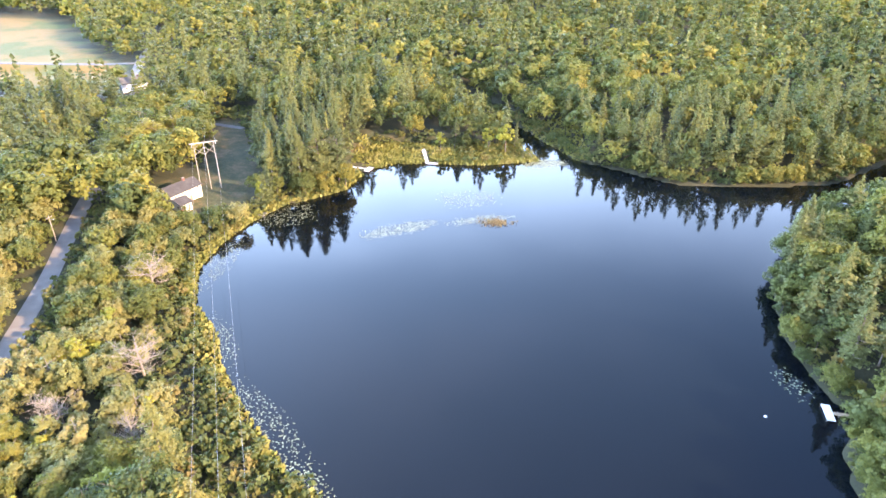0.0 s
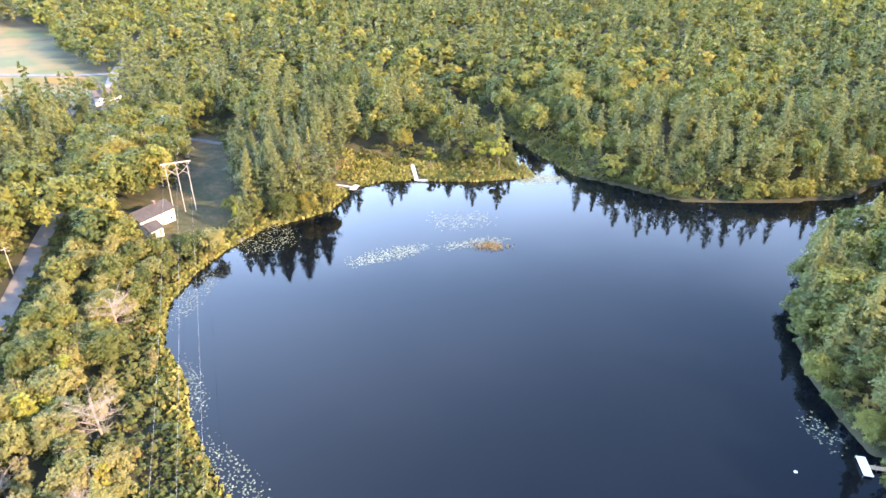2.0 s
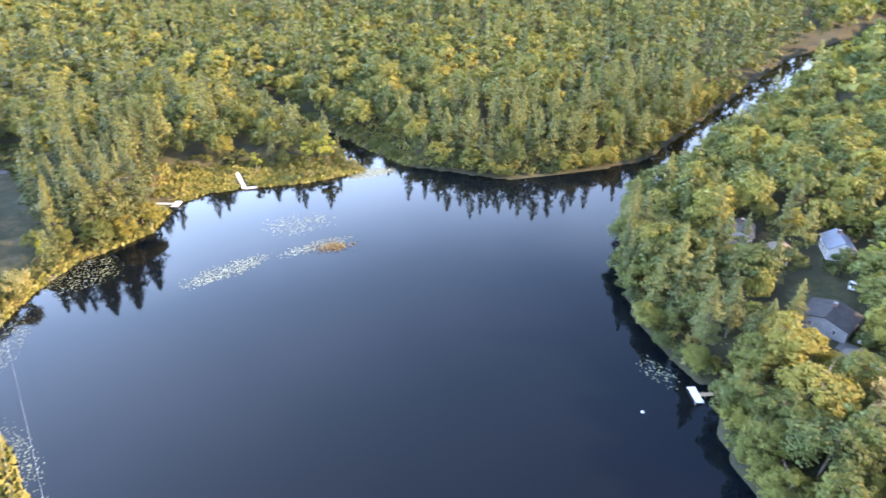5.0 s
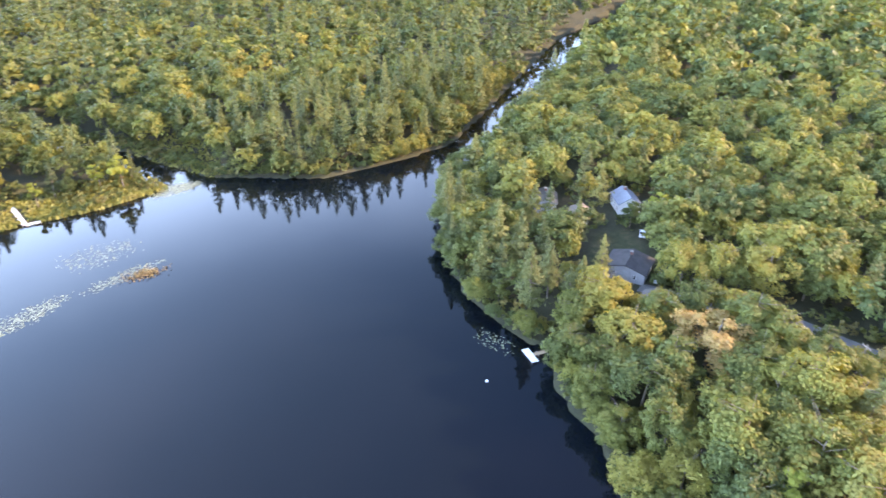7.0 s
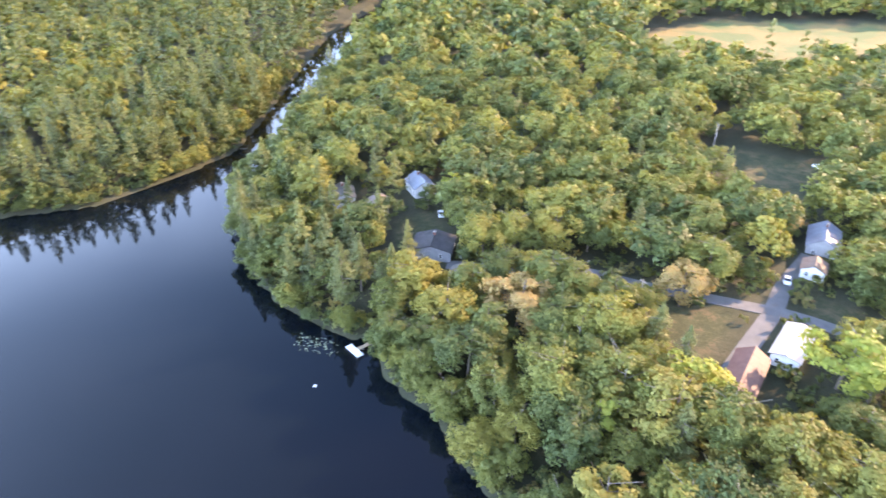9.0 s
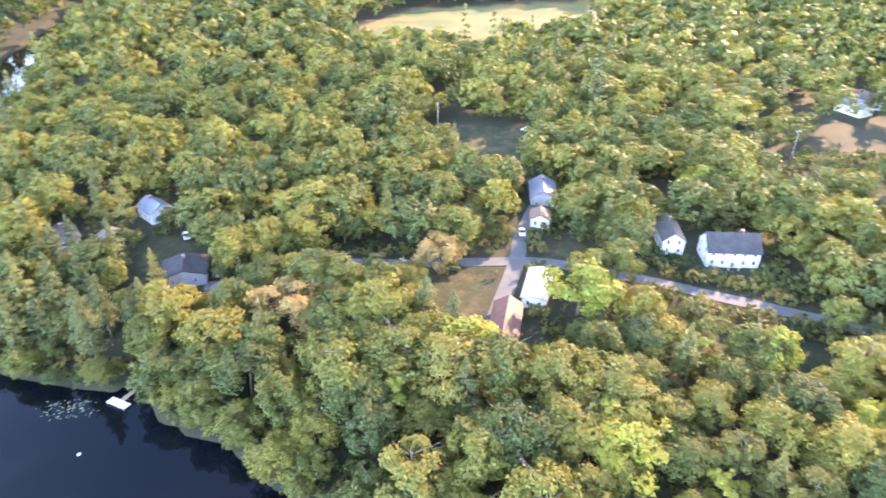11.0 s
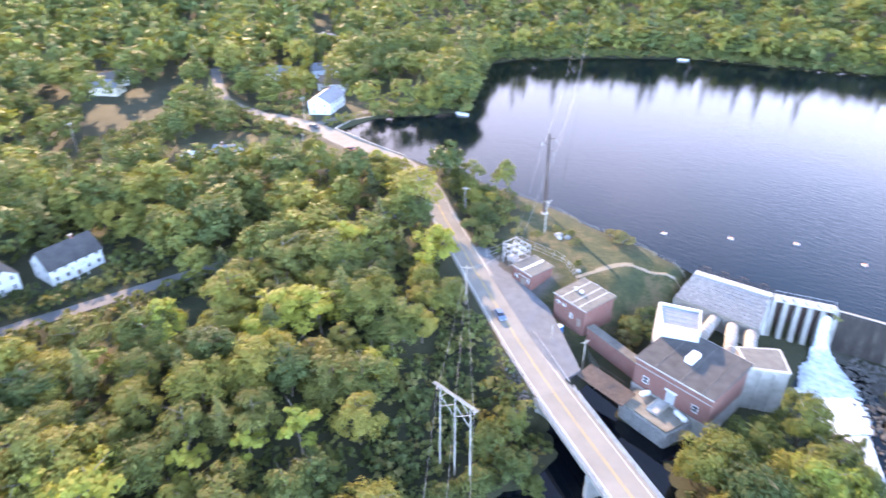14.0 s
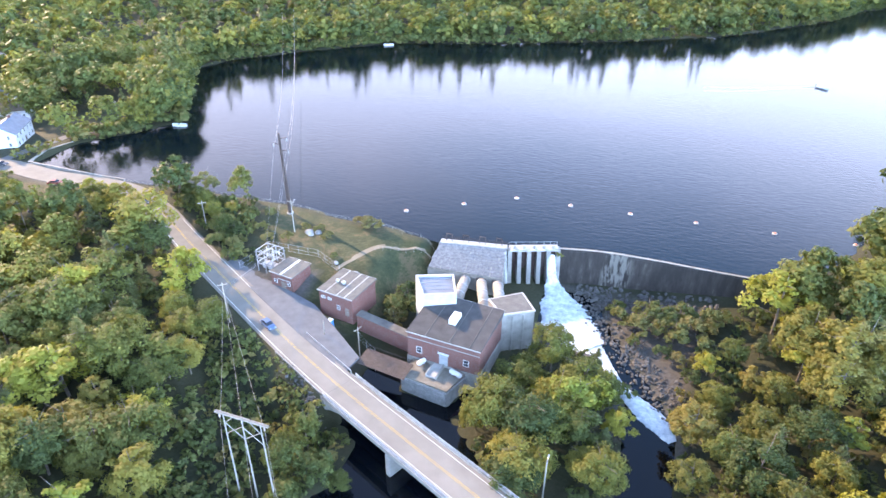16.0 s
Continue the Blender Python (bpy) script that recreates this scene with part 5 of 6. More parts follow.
for i in range(3):
    a, b = Vector((*qp[(i + 3) % 4], 0)), Vector((*qp[(i + 4) % 4], 0))
    d = b - a
    turn = math.degrees(math.atan2(d.y, d.x))
    for row in range(6):
        s = 0.0
        while s < d.length - 0.3:
            w = min(random.uniform(0.9, 1.7), d.length - s)
            p = a + d.normalized() * (s + w / 2)
            o = new("stone", STONES[random.randrange(5)])
            o.parent = quay
            o.matrix_basis = pose(p.x, p.y, -0.15 + row * 0.68, 0, 0, turn) @ Matrix.Diagonal((w * 0.97, 1, 0.66, 1))
            s += w
def tank(x, y, z, turn, ln, label):
    t = root("storage_tank", pose(x, y, z, 0, 0, turn), label, "tank")
    bm = tube(bmesh.new(), (-ln / 2, 0, 0.75), (ln / 2, 0, 0.75), 0.55, 0.55, 14)
    part("vessel", bm, M_WHITE, t)
    for s in (-1, 1):
        part("end_cap", tube(bmesh.new(), (s * ln / 2, 0, 0.75), (s * (ln / 2 + 0.25), 0, 0.75), 0.55, 0.25, 14), M_WHITE, t)
        part("saddle", boxes((s * ln * 0.3 - 0.15, -0.4, 0, s * ln * 0.3 + 0.15, 0.4, 0.35)), M_STEEL, t)
    return t


tank(24.2, -103.3, 4.2, -20, 2.6, "white cylindrical tank on saddles on the quay")
tank(32.3, -104.3, 4.4, 60, 1.8, "short white tank beside the powerhouse wall")
ramp_ob = root("entrance_ramp", pose(28.8, -103.2, 4.2, 0, 0, 174), "pale concrete ramp to the powerhouse door", "ramp")
part("slope", prism(bmesh.new(), [(-1.2, -2.2), (1.2, -2.2), (1.2, 2.0), (-1.2, 2.0)], 0, 0.5), M_CONC_LIGHT, ramp_ob)
for s in (-1, 1):
    part("side_wall", boxes((s * 1.2 - 0.1, -2.2, 0, s * 1.2 + 0.1, 2.0, 0.9)), M_CONC, ramp_ob)


def span_walk(name, a, b, w, label, mat, rail_mat=M_STEEL):
    """A plank walkway between two places, on beams, with rails."""
    a, b = Vector(a), Vector(b)
    d = b - a
    ln = d.length
    o = root(name, Matrix.Translation(a) @ pose(0, 0, 0, 0, 0, math.degrees(math.atan2(d.y, d.x))), label, "walkway")
    n = int(ln / 0.45)
    pm = bpy.data.meshes.new("plank")
    bm = boxes((-0.2, -w / 2, -0.08, 0.2, w / 2, 0.0))
    bm.to_mesh(pm)
    bm.free()
    pm.materials.append(mat)
    rise = (b.z - a.z) / ln
    for i in range(n):
        p = new("plank", pm)
        p.parent = o
        p.location = ((i + 0.5) * ln / n, 0, (i + 0.5) * ln / n * rise + random.uniform(-0.01, 0.01))
    for s in (-1, 1):
        part("beam", tube(bmesh.new(), (0, s * w * 0.4, -0.3), (ln, s * w * 0.4, -0.3 + b.z - a.z), 0.2, 0.2, 4), M_WOODDARK, o)
        part("handrail", tube(bmesh.new(), (0, s * w * 0.49, 1.0), (ln, s * w * 0.49, 1.0 + b.z - a.z), 0.04, 0.04, 5), rail_mat, o)
        for i in range(int(ln / 2) + 1):
            part("post", tube(bmesh.new(), (i * 2, s * w * 0.49, i * 2 * rise), (i * 2, s * w * 0.49, 1.0 + i * 2 * rise), 0.04, 0.04, 5), rail_mat, o)
    return o


M_DECK = worn("brown_deck_planks", (0.06, 0.042, 0.036), (0.11, 0.08, 0.066), 0.85, 1.2)
span_walk("access_bridge", (45.0, -101.4, 5.9), (33.8, -100.4, 5.0), 5.2, "wide brown plank access bridge over the tailrace", M_DECK, M_RUST)
wf = root("tailrace_wall", pose(0, 0, 0), "long dark brick wall topped with pale coping between the buildings", "wall")
part("wall", ribbon(bmesh.new(), [(51, -113.2, 7.6), (36, -109.5, 7.2)], (-0.8, 0.8), 4.5), M_BRICK, wf)
part("coping", ribbon(bmesh.new(), [(51, -113.2, 7.8), (36, -109.5, 7.4)], (-1.1, 1.1), 0.2), M_ROOF_TAN, wf, "weathered felt coping")

# ---- intake, gates and dam ----
head = root("intake_house", pose(0, 0, 0), "long intake deck of bleached planks above the penstocks", "intake")
a0, a1 = Vector((42.0, -146.2, 10.0)), Vector((24.2, -148.6, 10.0))
b0, b1_ = Vector((42.6, -138.2, 7.0)), Vector((22.8, -138.8, 7.0))
part("wall", prism(bmesh.new(), [(42, -146.8), (24, -149.4), (22.6, -139), (42.8, -138.4)], 0, 6.6), M_CONC, head)
part("crest", ribbon(bmesh.new(), [a0 + Vector((0, -0.9, 0.25)), a1 + Vector((0, -0.9, 0.25))], (-1.0, 1.0), 4), M_CONC_LIGHT, head)
pm = []
rowsn, colsn = 9, 12
for k in range(4):
    bm = boxes((-0.5, -0.5, -0.06, 0.5, 0.5, random.uniform(0.02, 0.07)))
    me = bpy.data.meshes.new("panel")
    bm.to_mesh(me)
    bm.free()
    me.materials.append(M_WOODPLANK)
    pm.append(me)
tilt = math.degrees(math.atan2(3.0, 8.5))
for i in range(rowsn):
    for j in range(colsn):
        u, v = (j + 0.5 + random.uniform(-0.1, 0.1)) / colsn, (i + 0.5) / rowsn
        p = a0.lerp(a1, u).lerp(b0.lerp(b1_, u), v)
        o = new("panel", pm[(i * 5 + j * 3) % 4])
        o.parent = head
        o.matrix_basis = pose(p.x, p.y, p.z + 0.05, -tilt, 0, 6) @ Matrix.Diagonal((1.62, 0.97, 1, 1))
bm = bmesh.new()
vs = [bm.verts.new(p - Vector((0, 0, 0.12))) for p in (a0, a1, b1_, b0)]
vs2 = [bm.verts.new((p.x, p.y, 6.2)) for p in (a0, a1, b1_, b0)]
bm.faces.new(vs)
for i in range(4):
    bm.faces.new((vs[i], vs[(i + 1) % 4], vs2[(i + 1) % 4], vs2[i]))
part("frame", bm, M_WOODGREY, head)
for i in range(4):
    t = (i + 0.5) / 4
    p = a0.lerp(a1, t) + Vector((0, -1.2, 0))
    for s in (-0.8, 0.8):
        part("hoist_post", tube(bmesh.new(), (p.x + s, p.y, 10), (p.x + s, p.y, 12.2), 0.1, 0.1, 6), M_RUST, head)
    part("hoist_beam", boxes((p.x - 0.9, p.y - 0.1, 12.1, p.x + 0.9, p.y + 0.1, 12.35)), M_RUST, head)
for z in (10.7, 11.1):
    part("handrail", tube(bmesh.new(), a0 + Vector((0, -1.9, z - 10)), a1 + Vector((0, -1.9, z - 10)), 0.06, 0.06, 5), M_RUST, head)
def penstock(a, b, r, label):
    o = root("penstock", Matrix.Translation(a), label, "pipe")
    a, b = Vector(a), Vector(b)
    bm = tube(bmesh.new(), (0, 0, 0), b - a, r, r, 18)
    for f in bm.faces:
        f.smooth = len(f.verts) == 4
    part("pipe", bm, M_CONC, o)
    d = b - a
    for t in (0.12, 0.36, 0.6, 0.84):
        part("band", tube(bmesh.new(), d * t, d * t + d.normalized() * 0.3, r + 0.08, r + 0.08, 18), M_STEEL, o)


penstock((32.4, -139.5, 5.2), (31.6, -126, 5.0), 1.35, "short pale penstock pipe")
penstock((28.5, -139.5, 5.2), (22.6, -122, 5.6), 1.35, "long pale penstock pipe with steel bands")
penstock((24.2, -139.5, 5.2), (19.6, -125.5, 5.4), 1.35, "long pale penstock pipe with steel bands")
gates = root("sluice_gates", pose(0, 0, 0), "row of tapered concrete piers with steel sluice gates", "sluice")
g0, g1 = Vector((23.4, -149.2, 0)), Vector((11.2, -153.6, 0))
dg = (g1 - g0).normalized()
ng = Vector((-dg.y, dg.x, 0))
ng = ng if ng.y > 0 else -ng
for i in range(6):
    p = g0.lerp(g1, i / 5)
    bm = bmesh.new()
    prof = [(-1.6, 0), (-1.6, 9.6), (0.6, 9.6), (1.3, 7.0), (2.1, 3.0), (3.0, 0)]
    lo = [bm.verts.new(p + ng * u + Vector((0, 0, z)) - dg * 0.55) for u, z in prof]
    hi = [bm.verts.new(p + ng * u + Vector((0, 0, z)) + dg * 0.55) for u, z in prof]
    bm.faces.new(lo)
    bm.faces.new(hi[::-1])
    for k in range(6):
        bm.faces.new((lo[k], lo[(k + 1) % 6], hi[(k + 1) % 6], hi[k]))
    part("gate_pier", bm, M_CONC, gates)
    if i < 5:
        q = g0.lerp(g1, (i + 0.5) / 5)
        part("gate_leaf", prism(bmesh.new(), [tuple((q + dg * s + ng * u).xy) for s, u in ((-0.7, -0.5), (0.7, -0.5), (0.7, -0.3), (-0.7, -0.3))], 0, 9.2), M_RUST, gates)
        r = part("hoist", boxes((q.x - 0.35, q.y - 0.35, 10.05, q.x + 0.35, q.y + 0.35, 10.9)), M_STEEL, gates)
        part("hoist_wheel", tube(bmesh.new(), q + Vector((0, 0, 10.9)), q + Vector((0, 0, 11.5)), 0.05, 0.05, 5), M_STEEL, r)
part("gate_deck", ribbon(bmesh.new(), [g0 + Vector((0, 0, 10.05)) - ng * 0.4, g1 + Vector((0, 0, 10.05)) - ng * 0.4], (-1.4, 1.4), 0.45), M_CONC_LIGHT, gates)
for s in (-1.3, 1.3):
    part("handrail", tube(bmesh.new(), g0 + ng * (s - 0.4) + Vector((0, 0, 11)), g1 + ng * (s - 0.4) + Vector((0, 0, 11)), 0.05, 0.05, 5), M_STEEL, gates)
    for i in range(8):
        p = g0.lerp(g1, i / 7) + ng * (s - 0.4)
        part("rail_post", tube(bmesh.new(), p + Vector((0, 0, 10)), p + Vector((0, 0, 11)), 0.04, 0.04, 5), M_STEEL, gates)
part("chute_pipe", tube(bmesh.new(), (24.3, -147.4, 9.6), (22.4, -141.5, 4.0), 0.45, 0.45, 10), M_CONC_LIGHT, gates, "pale blue-grey chute")
dam_line = smooth_line([(11.4, -154.2, 9.35), (0.8, -156.2, 9.3), (-12.3, -156.4, 9.3), (-26.4, -155.7, 9.3), (-36, -155.4, 9.3), (-47, -155.6, 9.3), (-58, -154.5, 9.3)], 2.0)
dam = root("dam", pose(0, 0, 0), "long curved concrete dam wall, dark with water stains", "dam")


def dam_material():
    m, nt, b = shader("stained_dam_concrete", 0.85)
    g = nt.nodes.new("ShaderNodeNewGeometry")
    mp = nt.nodes.new("ShaderNodeMapping")
    mp.inputs["Scale"].default_value = (0.6, 0.6, 0.06)
    nt.links.new(g.outputs["Position"], mp.inputs[0])
    n = noise_of(nt, 1.0, 5, 0.65, mp.outputs[0])
    n2 = noise_of(nt, 6.0, 4)
    c = ramp(nt, n, [(0.4, (0.02, 0.016, 0.014)), (0.6, (0.042, 0.034, 0.029)), (0.76, (0.1, 0.086, 0.076))])
    sep = nt.nodes.new("ShaderNodeSeparateXYZ")
    nt.links.new(g.outputs["Position"], sep.inputs[0])
    mend = ramp(nt, arith(nt, "DIVIDE", arith(nt, "ADD", sep.outputs[0], 20.0), 20.0), [(0.56, (0, 0, 0)), (0.66, (1, 1, 1)), (0.93, (1, 1, 1)), (0.99, (0, 0, 0))])
    streak = ramp(nt, noise_of(nt, 1.6, 3, 0.6, mp.outputs[0]), [(0.42, (0, 0, 0)), (0.56, (1, 1, 1))])
    c = mixc(nt, arith(nt, "MULTIPLY", mend, streak), c, (0.16, 0.145, 0.125))
    nt.links.new(mixc(nt, 0.25, c, n2, "OVERLAY"), b.inputs["Base Color"])
    bumped(nt, b, n2, 0.4)
    return m


M_DAM = dam_material()
bm = bmesh.new()
prof = [(-1.0, -1), (-1.0, 0.0), (-0.6, 0.25), (0.3, 0.2), (0.7, -0.2), (1.5, -4.5), (3.0, -9.5)]
rows_ = []
for i, p in enumerate(dam_line):
    d = dam_line[min(i + 1, len(dam_line) - 1)] - dam_line[max(i - 1, 0)]
    s = Vector((d.y, -d.x, 0)).normalized()
    s = s if s.y > 0 else -s
    rows_.append([bm.verts.new(p + s * u + Vector((0, 0, z))) for u, z in prof])
for r, q in zip(rows_, rows_[1:]):
    for k in range(len(prof) - 1):
        bm.faces.new((r[k], r[k + 1], q[k + 1], q[k]))
part("spillway_face", bm, M_DAM, dam)
part("crest", ribbon(bmesh.new(), [p + Vector((0, 0, 0.3)) for p in dam_line], (-0.32, 0.32), 0.35), M_CONC, dam, "pale worn crest")


def foam_sheet(name, pts, widths, label, seed, humps=0.35):
    """Broken white water: a thick strip with a rough top and ragged edges."""
    r = random.Random(seed)
    pts = smooth_line(pts, 0.6)
    n = len(pts)
    bm = bmesh.new()
    rows = []
    cols = 16
    for i, p in enumerate(pts):
        d = pts[min(i + 1, n - 1)] - pts[max(i - 1, 0)]
        s = Vector((-d.y, d.x, 0)).normalized()
        k = i / (n - 1) * (len(widths) - 1)
        j = min(int(k), len(widths) - 2)
        w = widths[j] + (widths[j + 1] - widths[j]) * (k - j)
        row = []
        for c in range(cols + 1):
            u = c / cols * 2 - 1
            e = 1 - abs(u) ** 3
            z = (noise.noise(Vector((p.x + u * w, p.y, seed)) * 1.3) * 0.6 + r.uniform(0, 0.5)) * humps * e - 0.35 * abs(u) ** 4
            row.append(bm.verts.new(p + s * u * w * (1 + r.uniform(-0.13, 0.13)) + Vector((0, 0, z))))
        rows.append(row)
    for a, b in zip(rows, rows[1:]):
        for c in range(cols):
            bm.faces.new((a[c], a[c + 1], b[c + 1], b[c]))
    for f in bm.faces:
        f.smooth = True
    return tagged(finish(name, bm, M_FOAM), label, "white water", kind="structure")


foam_sheet("white_water", [(12.6, -152.3, 8.4), (12.0, -150.6, 5.5), (11.2, -149.2, 1.6), (9.5, -146, 0.7), (6.5, -139, 0.45), (3.0, -132.5, 0.35), (-2.0, -127.0, 0.25)], [0.9, 1.4, 3.2, 5.6, 6.6, 6.0, 4.2], "churning white water below the sluice gates", 3)
foam_sheet("white_water", [(-2.0, -127.5, 0.2), (-6, -122, 0.12), (-10, -116.5, 0.1)], [3.2, 1.8, 0.6], "thin streaks of foam on the river", 8, 0.25)
foam_sheet("white_water", [(-9.5, -115.0, 0.5), (-13.5, -111.5, 0.5), (-17.5, -107.5, 0.3), (-21.0, -103.0, 0.15)], [1.4, 2.4, 2.8, 1.2], "white rapids between rocks", 12)


def boulders(name, places, label):
    bm = bmesh.new()
    r = random.Random(4)
    for x, y, s in places:
        k = bmesh.ops.create_icosphere(bm, subdivisions=1, radius=s)
        m = pose(x, y, max(ground_z(x, y), 0) + s * 0.1, r.uniform(0, 360), r.uniform(0, 360), r.uniform(0, 360)) @ Matrix.Diagonal((1, r.uniform(0.6, 1), r.uniform(0.5, 0.8), 1))
        for v in k["verts"]:
            v.co *= r.uniform(0.75, 1.15)
        bmesh.ops.transform(bm, matrix=m, verts=k["verts"])
    return tagged(finish(name, bm, M_ROCK), label, "rocks", kind="stuff")


rr = random.Random(9)
spots = []
for i in range(620):
    t = rr.random()
    p = Vector((6, -149)).lerp(Vector((-20, -110)), t)
    spots.append((p.x + rr.gauss(-2.5, 2.8), p.y + rr.gauss(0, 2.4), rr.uniform(0.18, 0.7)))
for i in range(150):
    spots.append((rr.uniform(-30, 6), rr.uniform(-153, -146), rr.uniform(0.3, 1.0)))
for i in range(120):
    p = Vector((60, -96)).lerp(Vector((46, -86)), rr.random())
    spots.append((p.x + rr.gauss(0, 1.0), p.y + rr.gauss(2.5, 0.8), rr.uniform(0.2, 0.5)))
boulders("rocks", spots, "dark broken river rocks along the banks")

# ---- masts, poles and lines ----


def wire_line(name, spans, label, r=0.035, sag=2.0):
    cu = bpy.data.curves.new(name, "CURVE")
    cu.dimensions, cu.bevel_depth, cu.bevel_resolution = "3D", r, 1
    for a, b in spans:
        sp = cu.splines.new("POLY")
        sp.points.add(16)
        a, b = Vector(a), Vector(b)
        for i in range(17):
            t = i / 16
            p = a.lerp(b, t) - Vector((0, 0, sag * 4 * t * (1 - t)))
            sp.points[i].co = (*p, 1)
    cu.materials.append(M_WIRE)
    me = bpy.data.meshes.new_from_object(bpy.data.objects.new("tmp", cu))
    me.name = name
    return tagged(new(name, me), label, "power line")


def h_frame(x, y, z0, z1, turn, half, label):
    """Three poles, a double cross-arm and X braces."""
    o = root("transmission_tower", pose(x, y, z0, 0, 0, turn), label, "pylon", "line towers")
    h = z1 - z0
    for s in (-1, 0, 1):
        part("pole", tube(bmesh.new(), (s * half, 0, -1), (s * half * 0.95, 0, h), 0.17, 0.11, 8), M_WOODGREY, o)
        ins = bmesh.new()
        for k in range(4):
            tube(ins, (s * half * 1.15, 0, h - 0.5 - k * 0.25), (s * half * 1.15, 0, h - 0.62 - k * 0.25), 0.13, 0.13, 8)
        part("insulator", ins, M_STEEL, o)
    for s in (-0.17, 0.17):
        part("cross_arm", boxes((-half * 1.35, s - 0.07, h - 0.45, half * 1.35, s + 0.07, h - 0.15)), M_WOODGREY, o)
    for s in (-1, 1):
        for a, b in ((0, 1), (1, 0)):
            part("brace", tube(bmesh.new(), (s * half * a * 0.97, 0.12, h - 2.0), (s * half * b * 0.97, 0.12, h - 4.8), 0.08, 0.08, 5), M_WOODGREY, o)
        part("brace", tube(bmesh.new(), (s * half * 0.97, 0.12, h - 2.6), (s * half * 0.4, 0.12, h - 0.3), 0.07, 0.07, 5), M_WOODGREY, o)
    return o


h_frame(48.2, -64, 4.0, 22.2, -2, 3.7, "grey timber H-frame pylon in the shrubs beside the road")
h_frame(-91.5, 200.0, 2.6, 21.0, 26, 3.6, "pale timber H-frame pylon in a mown clearing")


def pole_at(x, y, h, label, arm=1.2, lamp=False, mat=M_WOODGREY, turn=0.0):
    o = root("utility_pole", pose(x, y, ground_z(x, y), 0, 0, turn), label, "utility pole", "utility poles")
    part("shaft", tube(bmesh.new(), (0, 0, -1), (0, 0, h), 0.17, 0.11, 8), mat, o)
    if arm:
        part("cross_arm", boxes((-arm, -0.06, h - 0.75, arm, 0.06, h - 0.58)), mat, o)
        for s in (-0.9, 0, 0.9):
            part("insulator", tube(bmesh.new(), (s * arm, 0, h - 0.58), (s * arm, 0, h - 0.35), 0.06, 0.05, 6), M_STEEL, o)
    if lamp:
        part("lamp_arm", tube(bmesh.new(), (0, 0, h - 1.3), (0, -1.6, h - 0.9), 0.04, 0.04, 5), M_STEEL, o)
        part("lamp_head", bevelled(boxes((-0.14, -2.1, h - 1.0, 0.14, -1.5, h - 0.85)), 0.03), M_STEEL, o)
    return o


POLES = [(82, -139, 10), (107, -134, 9), (47.6, -105.5, 9), (55.6, -104.6, 5), (1, -80.5, 11), (78.5, -101.8, 11), (-126, 157, 9), (-126, 284, 13), (-122, 284, 13), (245, 58, 14), (206, -150, 10), (185, -190, 10), (177, -128, 9), (155, -118, 10), (131, 40, 10), (250, -78, 12)]
for i, (x, y, h) in enumerate(POLES):
    pole_at(x, y, h, "weathered timber utility pole", 0 if i in (3, 4) else 1.1, i in (0, 4, 6), M_WOODGREY, 35 * (i % 4))
mast = root("steel_mast", pose(88.7, -148.6, 9.6), "tall rust-brown tapered steel line mast by the lake", "mast")
part("footing", bevelled(tube(bmesh.new(), (0, 0, -0.8), (0, 0, 0.5), 1.0, 1.0, 16), 0.05), M_CONC_LIGHT, mast, "pale concrete footing")
part("shaft", tube(bmesh.new(), (0, 0, 0.4), (0.6, 0, 24.6), 0.62, 0.28, 12), M_RUST, mast)
for z, s in ((23.2, -1), (21.2, 1), (19.6, -1)):
    part("arm", tube(bmesh.new(), (0.5, 0, z), (0.5 + s * 2.2, 0, z + 0.5), 0.14, 0.07, 6), M_RUST, mast)
    part("insulator", tube(bmesh.new(), (0.5 + s * 2.2, 0, z + 0.4), (0.5 + s * 2.2, 0, z - 0.7), 0.12, 0.12, 8), M_STEEL, mast)
T1 = [(52.4, -64.1, 20.6), (48.2, -64, 20.6), (44, -63.9, 20.6)]
T2 = [(-95.2, 198.2, 19.4), (-91.5, 200, 19.4), (-87.8, 201.8, 19.4)]
T3 = [(79.3, -102.6, 16), (78.5, -101.8, 16), (77.7, -101, 16)]
TS = [(78.5, -122, 13), (79.5, -122.5, 13), (80.5, -123, 13)]
h_frame(-31, 37, 1.5, 20.5, 24, 3.6, "timber H-frame pylon on the pond's west bank")
TM = [(-34.8, 35.3, 19.0), (-31, 37, 19.0), (-27.2, 38.7, 19.0)]
wire_line("transmission_line", list(zip(TM, T2)), "three thin power lines along the pond", 0.018, 5.0)
wire_line("transmission_line", [(T1[2 - i], TM[i]) for i in range(3)], "three thin power lines over the river", 0.018, 3.0)
wire_line("transmission_line", list(zip(T1, T3)), "thin power lines from the pylon to a roadside pole", 0.02, 1.2)
wire_line("transmission_line", list(zip(T3, TS)), "thin power lines into the substation", 0.02, 0.6)
wire_line("transmission_line", [((t[0], t[1], t[2]), (-124 + i * 1.5, 284, 15)) for i, t in enumerate(T2)], "thin power lines over the clearing", 0.02, 2.0)
wire_line("transmission_line", [((88.7 + s, -148.6, z), (181 + s * 1.5, -315, 31)) for s, z in ((-1.8, 32.2), (2.6, 30.2), (-1.8, 28.6))], "thin power lines crossing the lake", 0.03, 9.0)
wire_line("transmission_line", [((88.7 + s, -148.6, z), (79.5 + s * 0.4, -123, 14.5)) for s, z in ((-1.8, 32.2), (2.6, 30.2), (-1.8, 28.6))], "thin power lines down to the substation", 0.02, 0.5)

